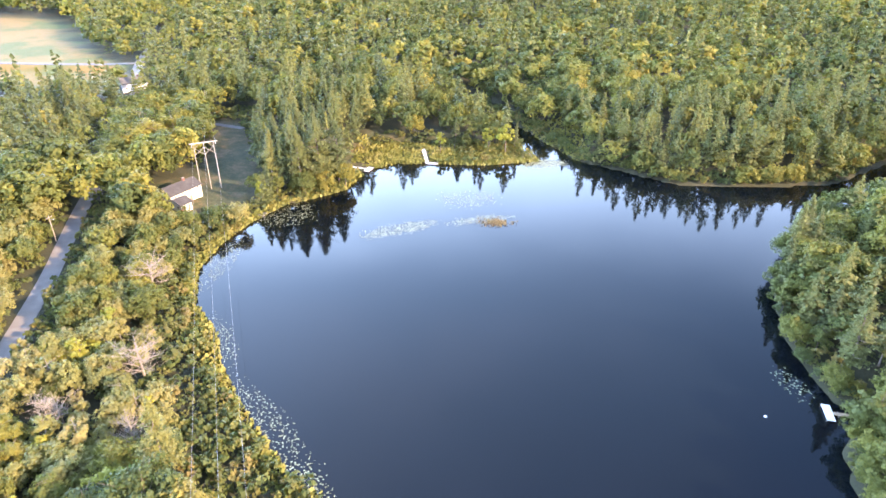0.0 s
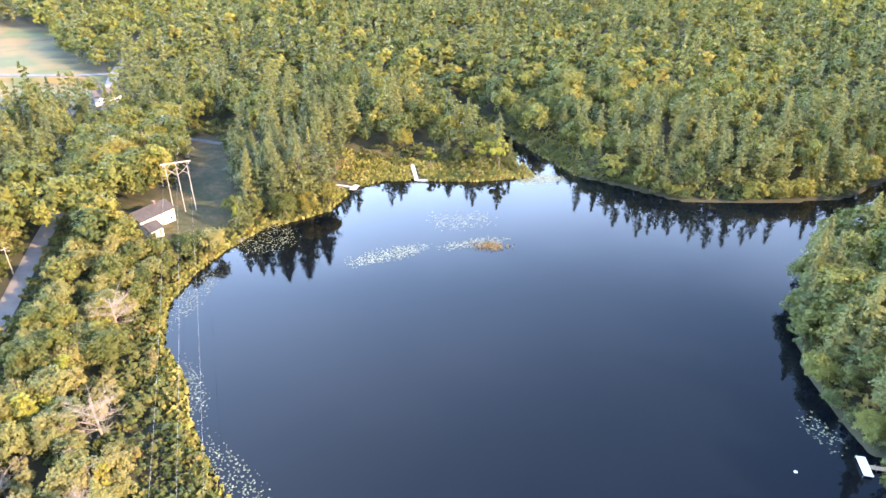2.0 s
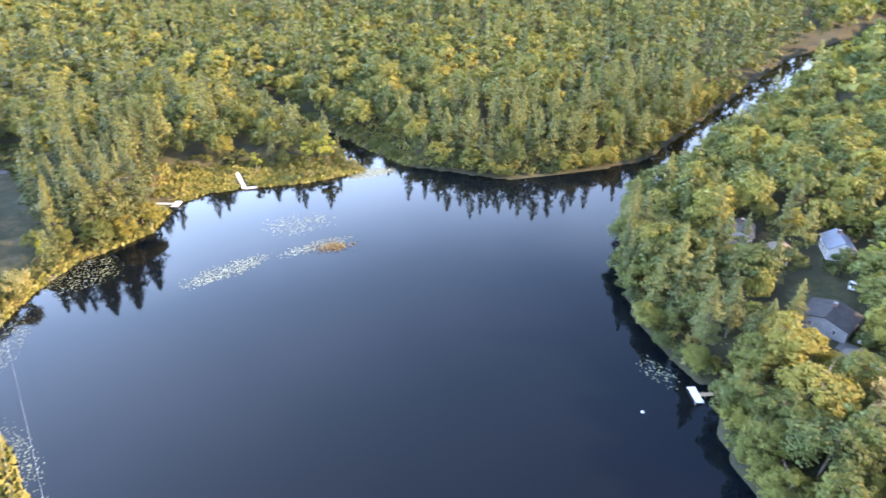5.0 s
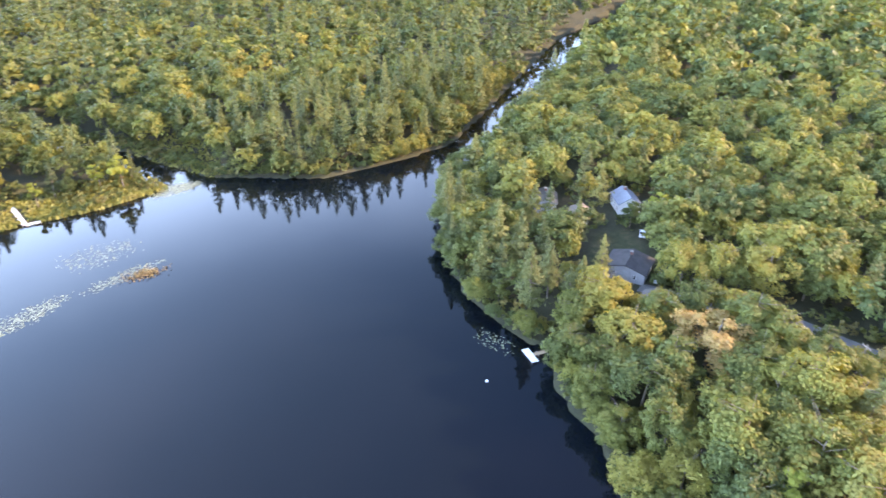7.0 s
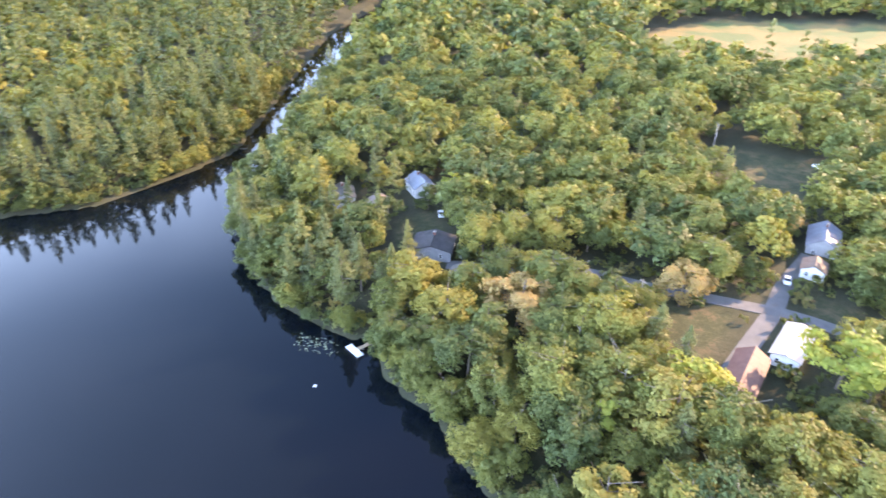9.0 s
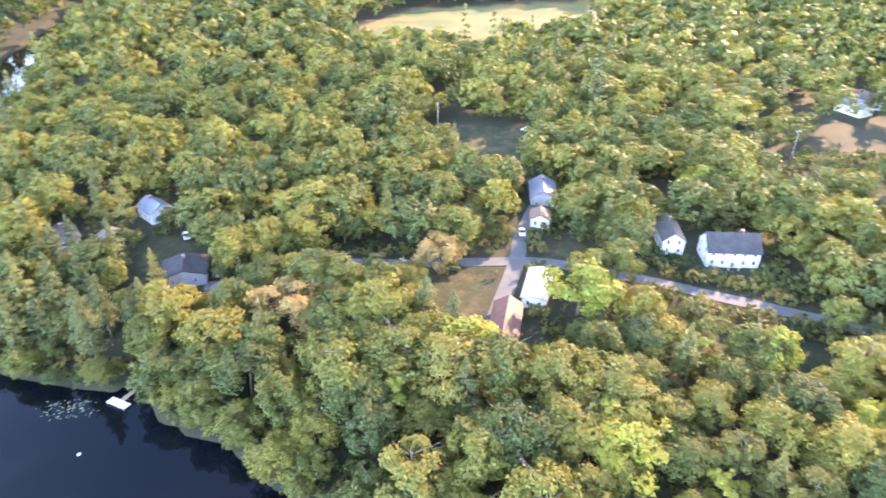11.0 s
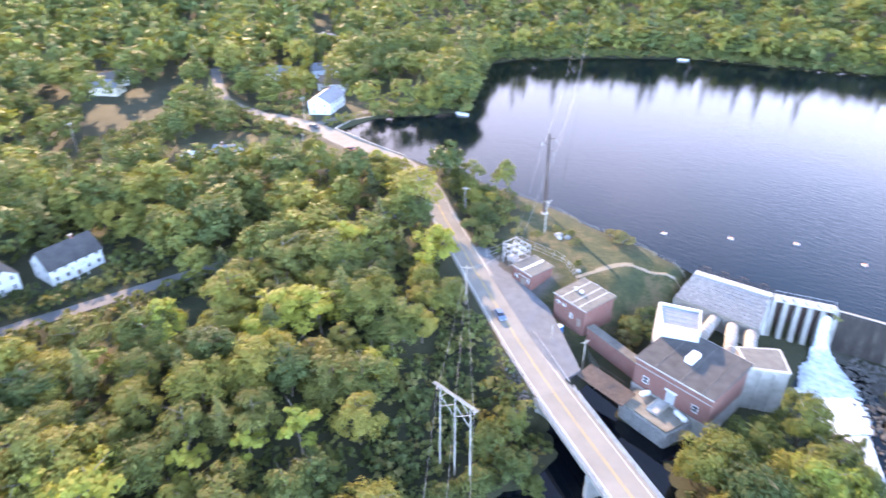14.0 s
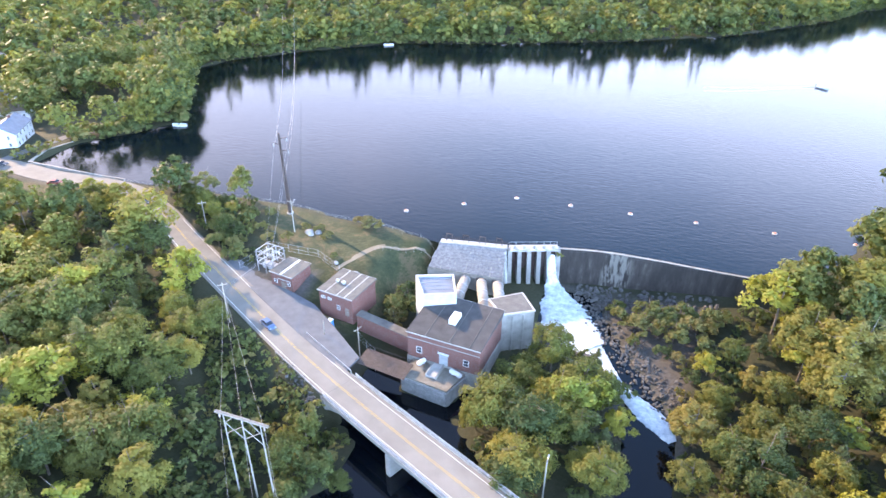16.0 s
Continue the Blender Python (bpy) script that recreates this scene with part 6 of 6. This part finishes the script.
# substation: a steel lattice with gear inside a fence
sub = root("substation_frame", pose(80, -123.5, 7.2, 0, 0, -10), "white galvanised lattice substation frame with electrical gear", "substation")
for x in (-2.6, 0, 2.6):
    for y in (-2.2, 2.2):
        part("column", boxes((x - 0.09, y - 0.09, -0.5, x + 0.09, y + 0.09, 6.2)), M_STEEL, sub)
for z in (2.6, 4.4, 6.1):
    for y in (-2.2, 2.2):
        part("beam", boxes((-2.7, y - 0.08, z, 2.7, y + 0.08, z + 0.16)), M_STEEL, sub)
    for x in (-2.6, 0, 2.6):
        part("beam", boxes((x - 0.08, -2.2, z + 0.17, x + 0.08, 2.2, z + 0.32)), M_STEEL, sub)
for y in (-2.2, 2.2):
    for x in (-2.6, 0):
        part("brace", tube(bmesh.new(), (x, y, 2.6), (x + 2.6, y, 4.4), 0.05, 0.05, 4), M_STEEL, sub)
        part("brace", tube(bmesh.new(), (x, y, 6.1), (x + 2.6, y, 4.4), 0.05, 0.05, 4), M_STEEL, sub)
for i in range(6):
    x, y = -2.0 + (i % 3) * 2.0, -1.0 + (i // 3) * 2.0
    part("insulator", tube(bmesh.new(), (x, y, 4.7), (x, y, 5.9), 0.14, 0.1, 8), M_WHITE, sub)
for i in range(3):
    part("transformer", bevelled(boxes((-2.2 + i * 1.7, -0.9, 0, -1.0 + i * 1.7, 0.9, 2.0)), 0.06), M_GREYSIDE, sub)


def fence(name, pts, h, label, mat=M_STEEL, every=2.6, rails=(0.05, 1.0)):
    o = root(name, pose(0, 0, 0), label, "fence")
    pts = [Vector((x, y, ground_z(x, y))) for x, y in pts]
    places = []
    for a, b in zip(pts, pts[1:]):
        n = max(1, int((b - a).length / every))
        places += [a.lerp(b, i / n) for i in range(n)]
    places = [Vector((p.x, p.y, ground_z(p.x, p.y))) for p in places + [pts[-1]]]
    pm = bpy.data.meshes.new("post")
    bm = tube(bmesh.new(), (0, 0, -0.4), (0, 0, h), 0.05, 0.05, 5)
    bm.to_mesh(pm)
    bm.free()
    pm.materials.append(mat)
    for p in places:
        q = new("post", pm)
        q.parent = o
        q.location = p
    for k in rails:
        bm = bmesh.new()
        for a, b in zip(places, places[1:]):
            tube(bm, a + Vector((0, 0, h * k)), b + Vector((0, 0, h * k)), 0.03, 0.03, 4)
        part("rail", bm, mat, o)
    return o


fence("chain_link_fence", [(88, -121), (84.5, -130), (70, -130), (62, -126)], 2.2, "chain-link fence round the substation", rails=(0.05, 0.5, 1.0))
fence("lakeside_fence", [(150, -150.5), (114, -152), (93.4, -153.2), (75, -150.4), (57, -149.4), (42, -146.3)], 1.0, "low wooden rail along the lake shore", M_WOODGREY, 3.0, (0.55, 1.0))
fence("path_fence", [(57, -137), (52, -141), (44, -143.4)], 0.9, "low rail beside the dirt track", M_WOODGREY, 2.0, (1.0,))
fence("station_fence", [(50.5, -111), (45, -108), (43, -103.5)], 2.0, "chain-link fence in front of the tailrace", rails=(0.05, 0.5, 1.0))
bm = bmesh.new()
ribbon(bm, [(190, -152.2, 10.35), (161, -151.0, 10.35), (150, -151.2, 10.3)], (-0.3, 0.3), 2.2)
tagged(finish("lake_wall", bm, M_CONC), "low concrete lake wall beside the road", "wall", kind="structure")
bm = bmesh.new()
ribbon(bm, [(190, -152.2, 10.35), (193, -163, 10.2), (190.5, -172, 10.0)], (-0.3, 0.3), 2.2)
tagged(finish("lake_wall", bm, M_CONC), "low concrete wall round the boat landing", "wall", kind="structure")
for g0_, g1_ in (((62.5, -95.2), (47.5, -86.9)), ((59.5, -103.3), (44.5, -94.9))):
    gr = root("guard_rail", pose(0, 0, 0), "galvanised guard rail at the bridge end", "guard rail")
    a, b = Vector((*g0_, 6.5)), Vector((*g1_, 6.5))
    part("rail", ribbon(bmesh.new(), [a + Vector((0, 0, 0.75)), b + Vector((0, 0, 0.75))], (-0.05, 0.05), 0.3), M_STEEL, gr)
    for i in range(7):
        p = a.lerp(b, i / 6)
        part("post", boxes((p.x - 0.07, p.y - 0.07, p.z - 0.6, p.x + 0.07, p.y + 0.07, p.z + 0.7)), M_WOODGREY, gr)
# portable toilet
pt = root("portable_toilet", pose(57.3, -110.6, ground_z(57.3, -110.6), 0, 0, -10), "bright blue plastic portable toilet with a pale roof", "toilet")
part("cabin", bevelled(boxes((-0.6, -0.6, 0, 0.6, 0.6, 2.1)), 0.05), M_BLUEPLASTIC, pt)
part("roof", bevelled(boxes((-0.64, -0.64, 2.1, 0.64, 0.64, 2.35)), 0.08), M_PALEBLUE, pt)
part("door", boxes((-0.4, 0.6, 0.1, 0.4, 0.64, 1.95)), M_BLUEPLASTIC, pt)

# ---- houses ----


def house(name, x, y, turn, w, d, h, rise, wall, roof, label, z=None, dormers=0, chimney=True, wins=3, porch=False, cat="house"):
    """A gabled house: ridge along its own x, front on -y."""
    z = ground_z(x, y) if z is None else z
    o = root(name, pose(x, y, z, 0, 0, turn), label, cat)
    bm = bmesh.new()
    pts = [(-d / 2, 0), (-d / 2, h), (0, h + rise), (d / 2, h), (d / 2, 0)]
    lo = [bm.verts.new((-w / 2, a, b)) for a, b in pts]
    hi = [bm.verts.new((w / 2, a, b)) for a, b in pts]
    lo[0].co.z = hi[0].co.z = lo[4].co.z = hi[4].co.z = -1.2
    bm.faces.new(lo)
    bm.faces.new(hi[::-1])
    for k in range(5):
        bm.faces.new((lo[k], lo[(k + 1) % 5], hi[(k + 1) % 5], hi[k]))
    part("wall", bm, wall, o)
    ang = math.degrees(math.atan2(rise, d / 2))
    sl = math.hypot(rise, d / 2)
    for s in (-1, 1):
        bm = bmesh.new()
        box(bm, -w / 2 - 0.4, -0.02, 0.02, w / 2 + 0.4, sl + 0.45, 0.22, pose(0, 0, h + rise, 0, 0, 0 if s > 0 else 180) @ pose(0, 0, 0, -ang, 0, 0))
        rf = part("roof", bm, roof, o)
    part("ridge", tube(bmesh.new(), (-w / 2 - 0.4, 0, h + rise + 0.2), (w / 2 + 0.4, 0, h + rise + 0.2), 0.14, 0.14, 6), roof, o)
    floors = 2 if h > 4.4 else 1
    for f in range(floors):
        for i in range(wins):
            u = -w / 2 + w * (i + 0.5) / wins
            zz = 0.9 + f * 2.6
            if f == 0 and i == wins // 2:
                door_part(o, u, -d / 2, 0.1, 1.0, 2.1, 0, M_ROOF_BROWN)
            else:
                window_part(o, u, -d / 2, zz, 1.0, 1.3)
            window_part(o, u, d / 2, zz, 1.0, 1.3, 180)
        for s in (-1, 1):
            for v in (-d / 4, d / 4):
                window_part(o, s * w / 2, v, 0.9 + f * 2.6, 0.9, 1.3, 90 * s)
    if chimney:
        c = part("chimney", boxes((w * 0.15, -0.35, h, w * 0.15 + 0.7, 0.35, h + rise + 1.1)), M_BRICK, o)
        part("chimney_cap", boxes((w * 0.15 - 0.08, -0.43, h + rise + 1.1, w * 0.15 + 0.78, 0.43, h + rise + 1.22)), M_CONC, c)
    for i in range(dormers):
        u = -w / 2 + w * (i + 0.5) / dormers
        bm = boxes((u - 0.8, -d / 2 + 0.5, h + 0.2, u + 0.8, -d / 4 + 0.8, h + 1.6))
        dm = part("dormer", bm, wall, o)
        part("dormer_roof", boxes((u - 0.95, -d / 2 + 0.3, h + 1.6, u + 0.95, -d / 4 + 1.2, h + 1.75)), roof, dm)
    if porch:
        pr = part("porch", boxes((-1.6, -d / 2 - 1.8, 2.5, 1.6, -d / 2, 2.7)), M_WHITE, o)
        for s in (-1.4, 1.4):
            part("column", boxes((s - 0.12, -d / 2 - 1.7, -0.5, s + 0.12, -d / 2 - 1.5, 2.5)), M_WHITE, pr)
        part("gable", prism(bmesh.new(), [(-1.7, -d / 2 - 1.9), (1.7, -d / 2 - 1.9), (1.7, -d / 2), (-1.7, -d / 2)], 2.7, 3.3), M_WHITE, pr)
    return o


house("cape_house", 167.5, -43.8, -81, 14.0, 9.0, 4.6, 3.6, M_WHITE, M_ROOF_GREY, "white clapboard cape house with a dark grey roof and porch", porch=True, wins=5)
house("narrow_house", 172.5, -28.0, 8, 12.5, 6.0, 4.6, 2.2, M_WHITE, M_ROOF_TAN, "narrow white gabled house with a pale chimney")
house("long_garage", 120, 12.2, 2, 16.0, 6.4, 2.6, 1.9, M_PALEBLUE, M_ROOF_RED, "long garage with a rusty red gabled roof and pale blue end", chimney=False, cat="garage")
wf2 = house("flat_white_house", 137.5, 6.4, -2, 14, 5.8, 3.0, 0.7, M_WHITE, M_GREYSIDE, "white mobile home with a pale low roof", chimney=False, cat="house")
house("blue_roof_house", 194, 10.5, 8, 13, 8.0, 3.6, 2.4, M_GREYSIDE, M_ROOF_BLUE, "grey house with a blue metal roof among trees")
house("dark_roof_shed", 175.5, 9.5, 5, 6, 5.5, 2.8, 1.4, M_WHITE, M_ROOF_BROWN, "white shed with a dark brown roof", chimney=False, cat="shed")
house("shed_house", 205, -8, 10, 8, 6, 3.0, 2.0, M_PALEBLUE, M_ROOF_TAN, "pale shed half hidden by trees", cat="shed", chimney=False)
house("waterside_house", 125, 99, 28, 9.5, 11.0, 3.0, 1.6, M_GREYSIDE, M_ROOF_GREY, "grey house with a wide blue-grey roof near the pond")
house("waterside_cottage", 133, 143, 50, 9, 7, 3.0, 1.6, M_GREYSIDE, M_ROOF_TAN, "low cottage with a weathered roof under pines")
house("garden_house", 152.5, 126, 60, 9, 7, 3.4, 2.2, M_WHITE, M_ROOF_BLUE, "white house with a grey roof behind round trees")
house("low_cottage", 134.5, 128.5, 40, 7, 6, 2.7, 1.5, M_GREYSIDE, M_ROOF_BROWN, "low cottage with a brown roof under trees", chimney=False)
house("pond_house", -99.0, 190.0, 60, 13, 7.5, 4.6, 2.0, M_CREAM, M_ROOF_GREY, "cream two-storey pond house with a grey roof", wins=4, z=2.6)
house("pond_house_wing", -96.2, 183.0, 60, 4.5, 6, 2.8, 1.4, M_WHITE, M_ROOF_GREY, "low white wing of the pond house", chimney=False, wins=2, z=2.4)
house("lake_inn", 212, -166, -62, 15.5, 9.5, 5.4, 2.6, M_WHITE, M_ROOF_BLUE, "large white two-storey house with a blue-grey roof by the landing", wins=5)
for x, y, t, rm, wm in ((277, -188, 20, M_ROOF_BLUE, M_WHITE), (266, -207, 60, M_ROOF_BLUE, M_PALEBLUE), (317, -118, 40, M_ROOF_BLUE, M_CREAM), (298, -237, 0, M_ROOF_BLUE, M_GREYSIDE), (329, -126, 80, M_ROOF_TAN, M_WHITE), (457, -193, 30, M_ROOF_BLUE, M_WHITE), (-176, 325, 30, M_ROOF_TAN, M_WHITE), (-384, 580, 10, M_ROOF_TAN, M_CREAM), (244, -195, 35, M_ROOF_BROWN, M_WHITE), (522, 348, 25, M_WHITE, M_WHITE)):
    house("far_house", x, y, t, 13, 8.5, 4.0, 2.4, wm, rm, "distant gabled house among trees")
house("small_shed", 211, -103, 30, 5, 4, 2.4, 1.2, M_PALEBLUE, M_WHITE, "small white-roofed shed in the yard", chimney=False, cat="shed", wins=2)
house("yard_house", 203, -113, 40, 9, 7, 3.0, 1.8, M_GREYSIDE, M_ROOF_BLUE, "grey house with a pale roof in a cluttered yard")
house("lakeside_cabin", 118, 84, 20, 5, 6, 2.6, 1.4, M_GREYSIDE, M_ROOF_TAN, "small grey cabin beside the drive", chimney=False, cat="cabin", wins=2)

# ---- cars ----


def car(x, y, turn, col, label, z=None):
    """A saloon: body shell, cabin glass, four wheels, lamps."""
    z = ground_z(x, y) + 0.14 if z is None else z
    o = root("car", pose(x, y, z, 0, 0, turn), label, "car", "parked cars")
    bm = bmesh.new()
    prof = [(-2.2, 0.35), (-2.25, 0.75), (-1.6, 0.92), (-0.9, 0.97), (1.2, 0.98), (2.1, 0.92), (2.2, 0.5), (2.1, 0.3), (-2.0, 0.3)]
    lo = [bm.verts.new((u, -0.88, w)) for u, w in prof]
    hi = [bm.verts.new((u, 0.88, w)) for u, w in prof]
    bm.faces.new(lo)
    bm.faces.new(hi[::-1])
    for k in range(len(prof)):
        j = (k + 1) % len(prof)
        bm.faces.new((lo[k], lo[j], hi[j], hi[k]))
    bevelled(bm, 0.06)
    part("body", bm, paint("car_paint", col), o)
    bm = bmesh.new()
    prof = [(-1.1, 0.95), (-0.45, 1.42), (1.0, 1.45), (1.75, 0.95)]
    lo = [bm.verts.new((u, -0.8 if w < 1 else -0.64, w)) for u, w in prof]
    hi = [bm.verts.new((u, 0.8 if w < 1 else 0.64, w)) for u, w in prof]
    bm.faces.new(lo)
    bm.faces.new(hi[::-1])
    for k in range(4):
        bm.faces.new((lo[k], lo[(k + 1) % 4], hi[(k + 1) % 4], hi[k]))
    part("cabin", bm, M_GLASS, o, "dark glass cabin")
    part("roof", bevelled(boxes((-0.42, -0.66, 1.40, 0.98, 0.66, 1.48)), 0.03), paint("car_roof", col), o)
    for u in (-1.35, 1.35):
        for s in (-0.82, 0.82):
            w = part("wheel", tube(bmesh.new(), (u, s - 0.1, 0.32), (u, s + 0.1, 0.32), 0.32, 0.32, 14), M_BLACK, o)
            part("rim", tube(bmesh.new(), (u, s - 0.11, 0.32), (u, s + 0.11, 0.32), 0.19, 0.19, 10), M_STEEL, w)
    for s in (-0.6, 0.6):
        part("headlight", boxes((-2.28, s - 0.18, 0.62, -2.18, s + 0.18, 0.76)), M_WHITE, o)
        part("tail_light", boxes((2.14, s - 0.18, 0.65, 2.24, s + 0.18, 0.8)), M_BUOY, o)
    return o


car(69.0, -103.0, -30, (0.10, 0.16, 0.28), "dark blue car on the road", 6.75)
car(132.6, -141.2, -32, (0.05, 0.08, 0.13), "dark car on the road by the lake", 9.9)
car(167.8, -141.5, 20, (0.25, 0.04, 0.04), "dark red car parked on the gravel")
car(160.0, -126.5, 30, (0.1, 0.12, 0.15), "dark car parked on the grass")
car(184, -122, 10, (0.6, 0.62, 0.65), "silver car parked in the yard")
car(192, -108, 60, (0.3, 0.2, 0.18), "brown car parked in the yard")
car(122.9, 80.2, 20, (0.7, 0.7, 0.7), "white car parked by the drive")
car(137.8, 55.5, 80, (0.75, 0.75, 0.75), "white car parked beside the lane")
car(167.5, 14.0, 10, (0.75, 0.75, 0.72), "white car parked on the driveway")
car(143, 110, 40, (0.7, 0.72, 0.74), "silver car parked on the lawn")
car(257, 23, 70, (0.7, 0.73, 0.76), "white car parked by the far lawn")
car(128, 91.5, 40, (0.75, 0.76, 0.78), "white car beside the waterside house")
car(196, -147, 10, (0.07, 0.08, 0.1), "dark car parked near the landing", 10.15)

# ---- docks, floats, boats ----


def dock(name, x, y, turn, ln, w, head_w, head_d, label, deck=M_WHITE, stem=M_WOODWARM):
    """A plank dock: a stem along +x with a cross head at its end, on posts."""
    o = root(name, pose(x, y, 0, 0, 0, turn), label, "dock", "docks")
    bm0 = boxes((-0.07, -w / 2, 0.42, 0.07, w / 2, 0.5))
    me = bpy.data.meshes.new("plank")
    bm0.to_mesh(me)
    bm0.free()
    me.materials.append(stem)
    n = int(ln / 0.3)
    for i in range(n):
        p = new("plank", me)
        p.parent = o
        p.matrix_basis = pose((i + 0.5) * ln / n, 0, 0) @ Matrix.Diagonal((1.9, 1, 1, 1))
    if head_w:
        part("head", bevelled(boxes((ln, -head_w / 2, 0.4, ln + head_d, head_w / 2, 0.55)), 0.02), deck, o)
    for u in np.arange(0.5, ln, 2.5):
        for s in (-1, 1):
            part("post", tube(bmesh.new(), (u, s * w / 2, -1.5), (u, s * w / 2, 0.7), 0.08, 0.08, 6), M_WOODGREY, o)
    for s in (-1, 1):
        part("post", tube(bmesh.new(), (ln + head_d, s * max(head_w, w) * 0.48, -1.5), (ln + head_d, s * max(head_w, w) * 0.48, 0.8), 0.08, 0.08, 6), M_WOODGREY, o)
    return o


dock("dock", 90.0, 88.6, 168, 6.6, 1.1, 5.2, 1.8, "timber dock with a white T-shaped head")
dock("dock", -15.8, 252.0, -81, 18.0, 1.6, 0, 0, "long pale dock reaching from the reeds", M_WHITE, M_WHITE)
dock("dock", -12.9, 234.3, 0, 4.4, 1.8, 0, 0, "pale end platform of the long dock", M_WHITE, M_WHITE)
dock("dock", -48, 230.6, -18, 11.0, 1.2, 5.0, 2.4, "pale dock with a wide swimming platform", M_WHITE, M_WHITE)
dock("dock", -72.5, 184.6, -12, 4.0, 1.6, 2.6, 1.6, "short weathered dock in front of the lawn", M_WOODGREY, M_WOODGREY)


def float_at(x, y, z, r, mat, label):
    o = root("buoy", pose(x, y, z), label, "buoy", "buoys")
    bm = bmesh.new()
    bmesh.ops.create_uvsphere(bm, u_segments=12, v_segments=8, radius=r)
    for v in bm.verts:
        v.co.z *= 0.75
    part("float", bm, mat, o)
    part("collar", tube(bmesh.new(), (0, 0, -0.08), (0, 0, 0.1), r * 1.25, r * 1.25, 14), M_WHITE, o)
    part("stem", tube(bmesh.new(), (0, 0, r * 0.6), (0, 0, r * 1.25), 0.06, 0.05, 6), M_WHITE, o)


BUOYS = [(57.8, -162.2), (42.9, -172.0), (28.6, -181.0), (12.0, -181.4), (-5.6, -181.7), (-24.0, -182.1), (-45.0, -182.7), (-65.5, -183.1)]
for x, y in BUOYS:
    float_at(x, y, 9.1, 0.55, M_BUOY, "pale orange marker buoy on the lake")
float_at(68.7, 88.9, 0.05, 0.3, M_WHITE, "small white mooring buoy on the pond")


def boat(x, y, z, turn, label):
    o = root("motor_boat", pose(x, y, z, 0, 0, turn), label, "boat")
    bm = bmesh.new()
    rows = []
    for u, w, k in ((-2.6, 0.9, 0.6), (-1, 1.05, 0.65), (1, 0.95, 0.75), (2.2, 0.5, 0.9), (2.9, 0.05, 1.0)):
        rows.append([bm.verts.new(p) for p in ((u, -w, k), (u, -w * 0.7, -0.25), (u, w * 0.7, -0.25), (u, w, k))])
    for a, b in zip(rows, rows[1:]):
        for k in range(3):
            bm.faces.new((a[k], a[k + 1], b[k + 1], b[k]))
        bm.faces.new((a[3], a[0], b[0], b[3]))
    bm.faces.new(rows[0])
    part("hull", bm, M_WHITE, o)
    part("windscreen", boxes((0.2, -0.7, 0.7, 0.3, 0.7, 1.2)), M_GLASS, o)
    part("engine", bevelled(boxes((-2.9, -0.25, 0.2, -2.5, 0.25, 1.1)), 0.05), M_BLACK, o)
    return o


boat(138, -345, 9.1, 30, "small white boat moored on the far shore")
boat(-80, -338, 9.1, 150, "small motor boat far out on the lake")
boat(166, -200, 9.1, 20, "small dark-sided boat moored by the bank")
for side, label in ((-1, "thin pale wake arm behind the boat"), (1, "dark rippled wake arm behind the boat")):
    bm = bmesh.new()
    ribbon(bm, smooth_line([(-79, -340, 9.02), (-66, -334 + side * 0.9, 9.02), (-52, -327 + side * 2.0, 9.02), (-40, -322 + side * 2.8, 9.02), (-28, -319 + side * 3.2, 9.02)], 2), (-0.6, 0.6), 0.06)
    tagged(finish("boat_wake", bm, M_WAKE), label, "wake", kind="structure")
for x, y, s in ((78, -140, 1.2), (77, -139, 0.9), (75.5, -140.5, 1.0), (64.5, -129, 0.7), (58, -127, 0.6), (108, -147.5, 0.6), (124, -149, 0.6)):
    bm = bmesh.new()
    bmesh.ops.create_icosphere(bm, subdivisions=2, radius=s)
    for v in bm.verts:
        v.co *= 1 + 0.35 * noise.noise(v.co * 1.5 + Vector((x, y, 0)))
        v.co.z *= 0.6
    o = tagged(finish("boulder", bm, M_STONE), "grey boulder half sunk in the grass", "boulder")
    o.location = (x, y, ground_z(x, y) + s * 0.2)
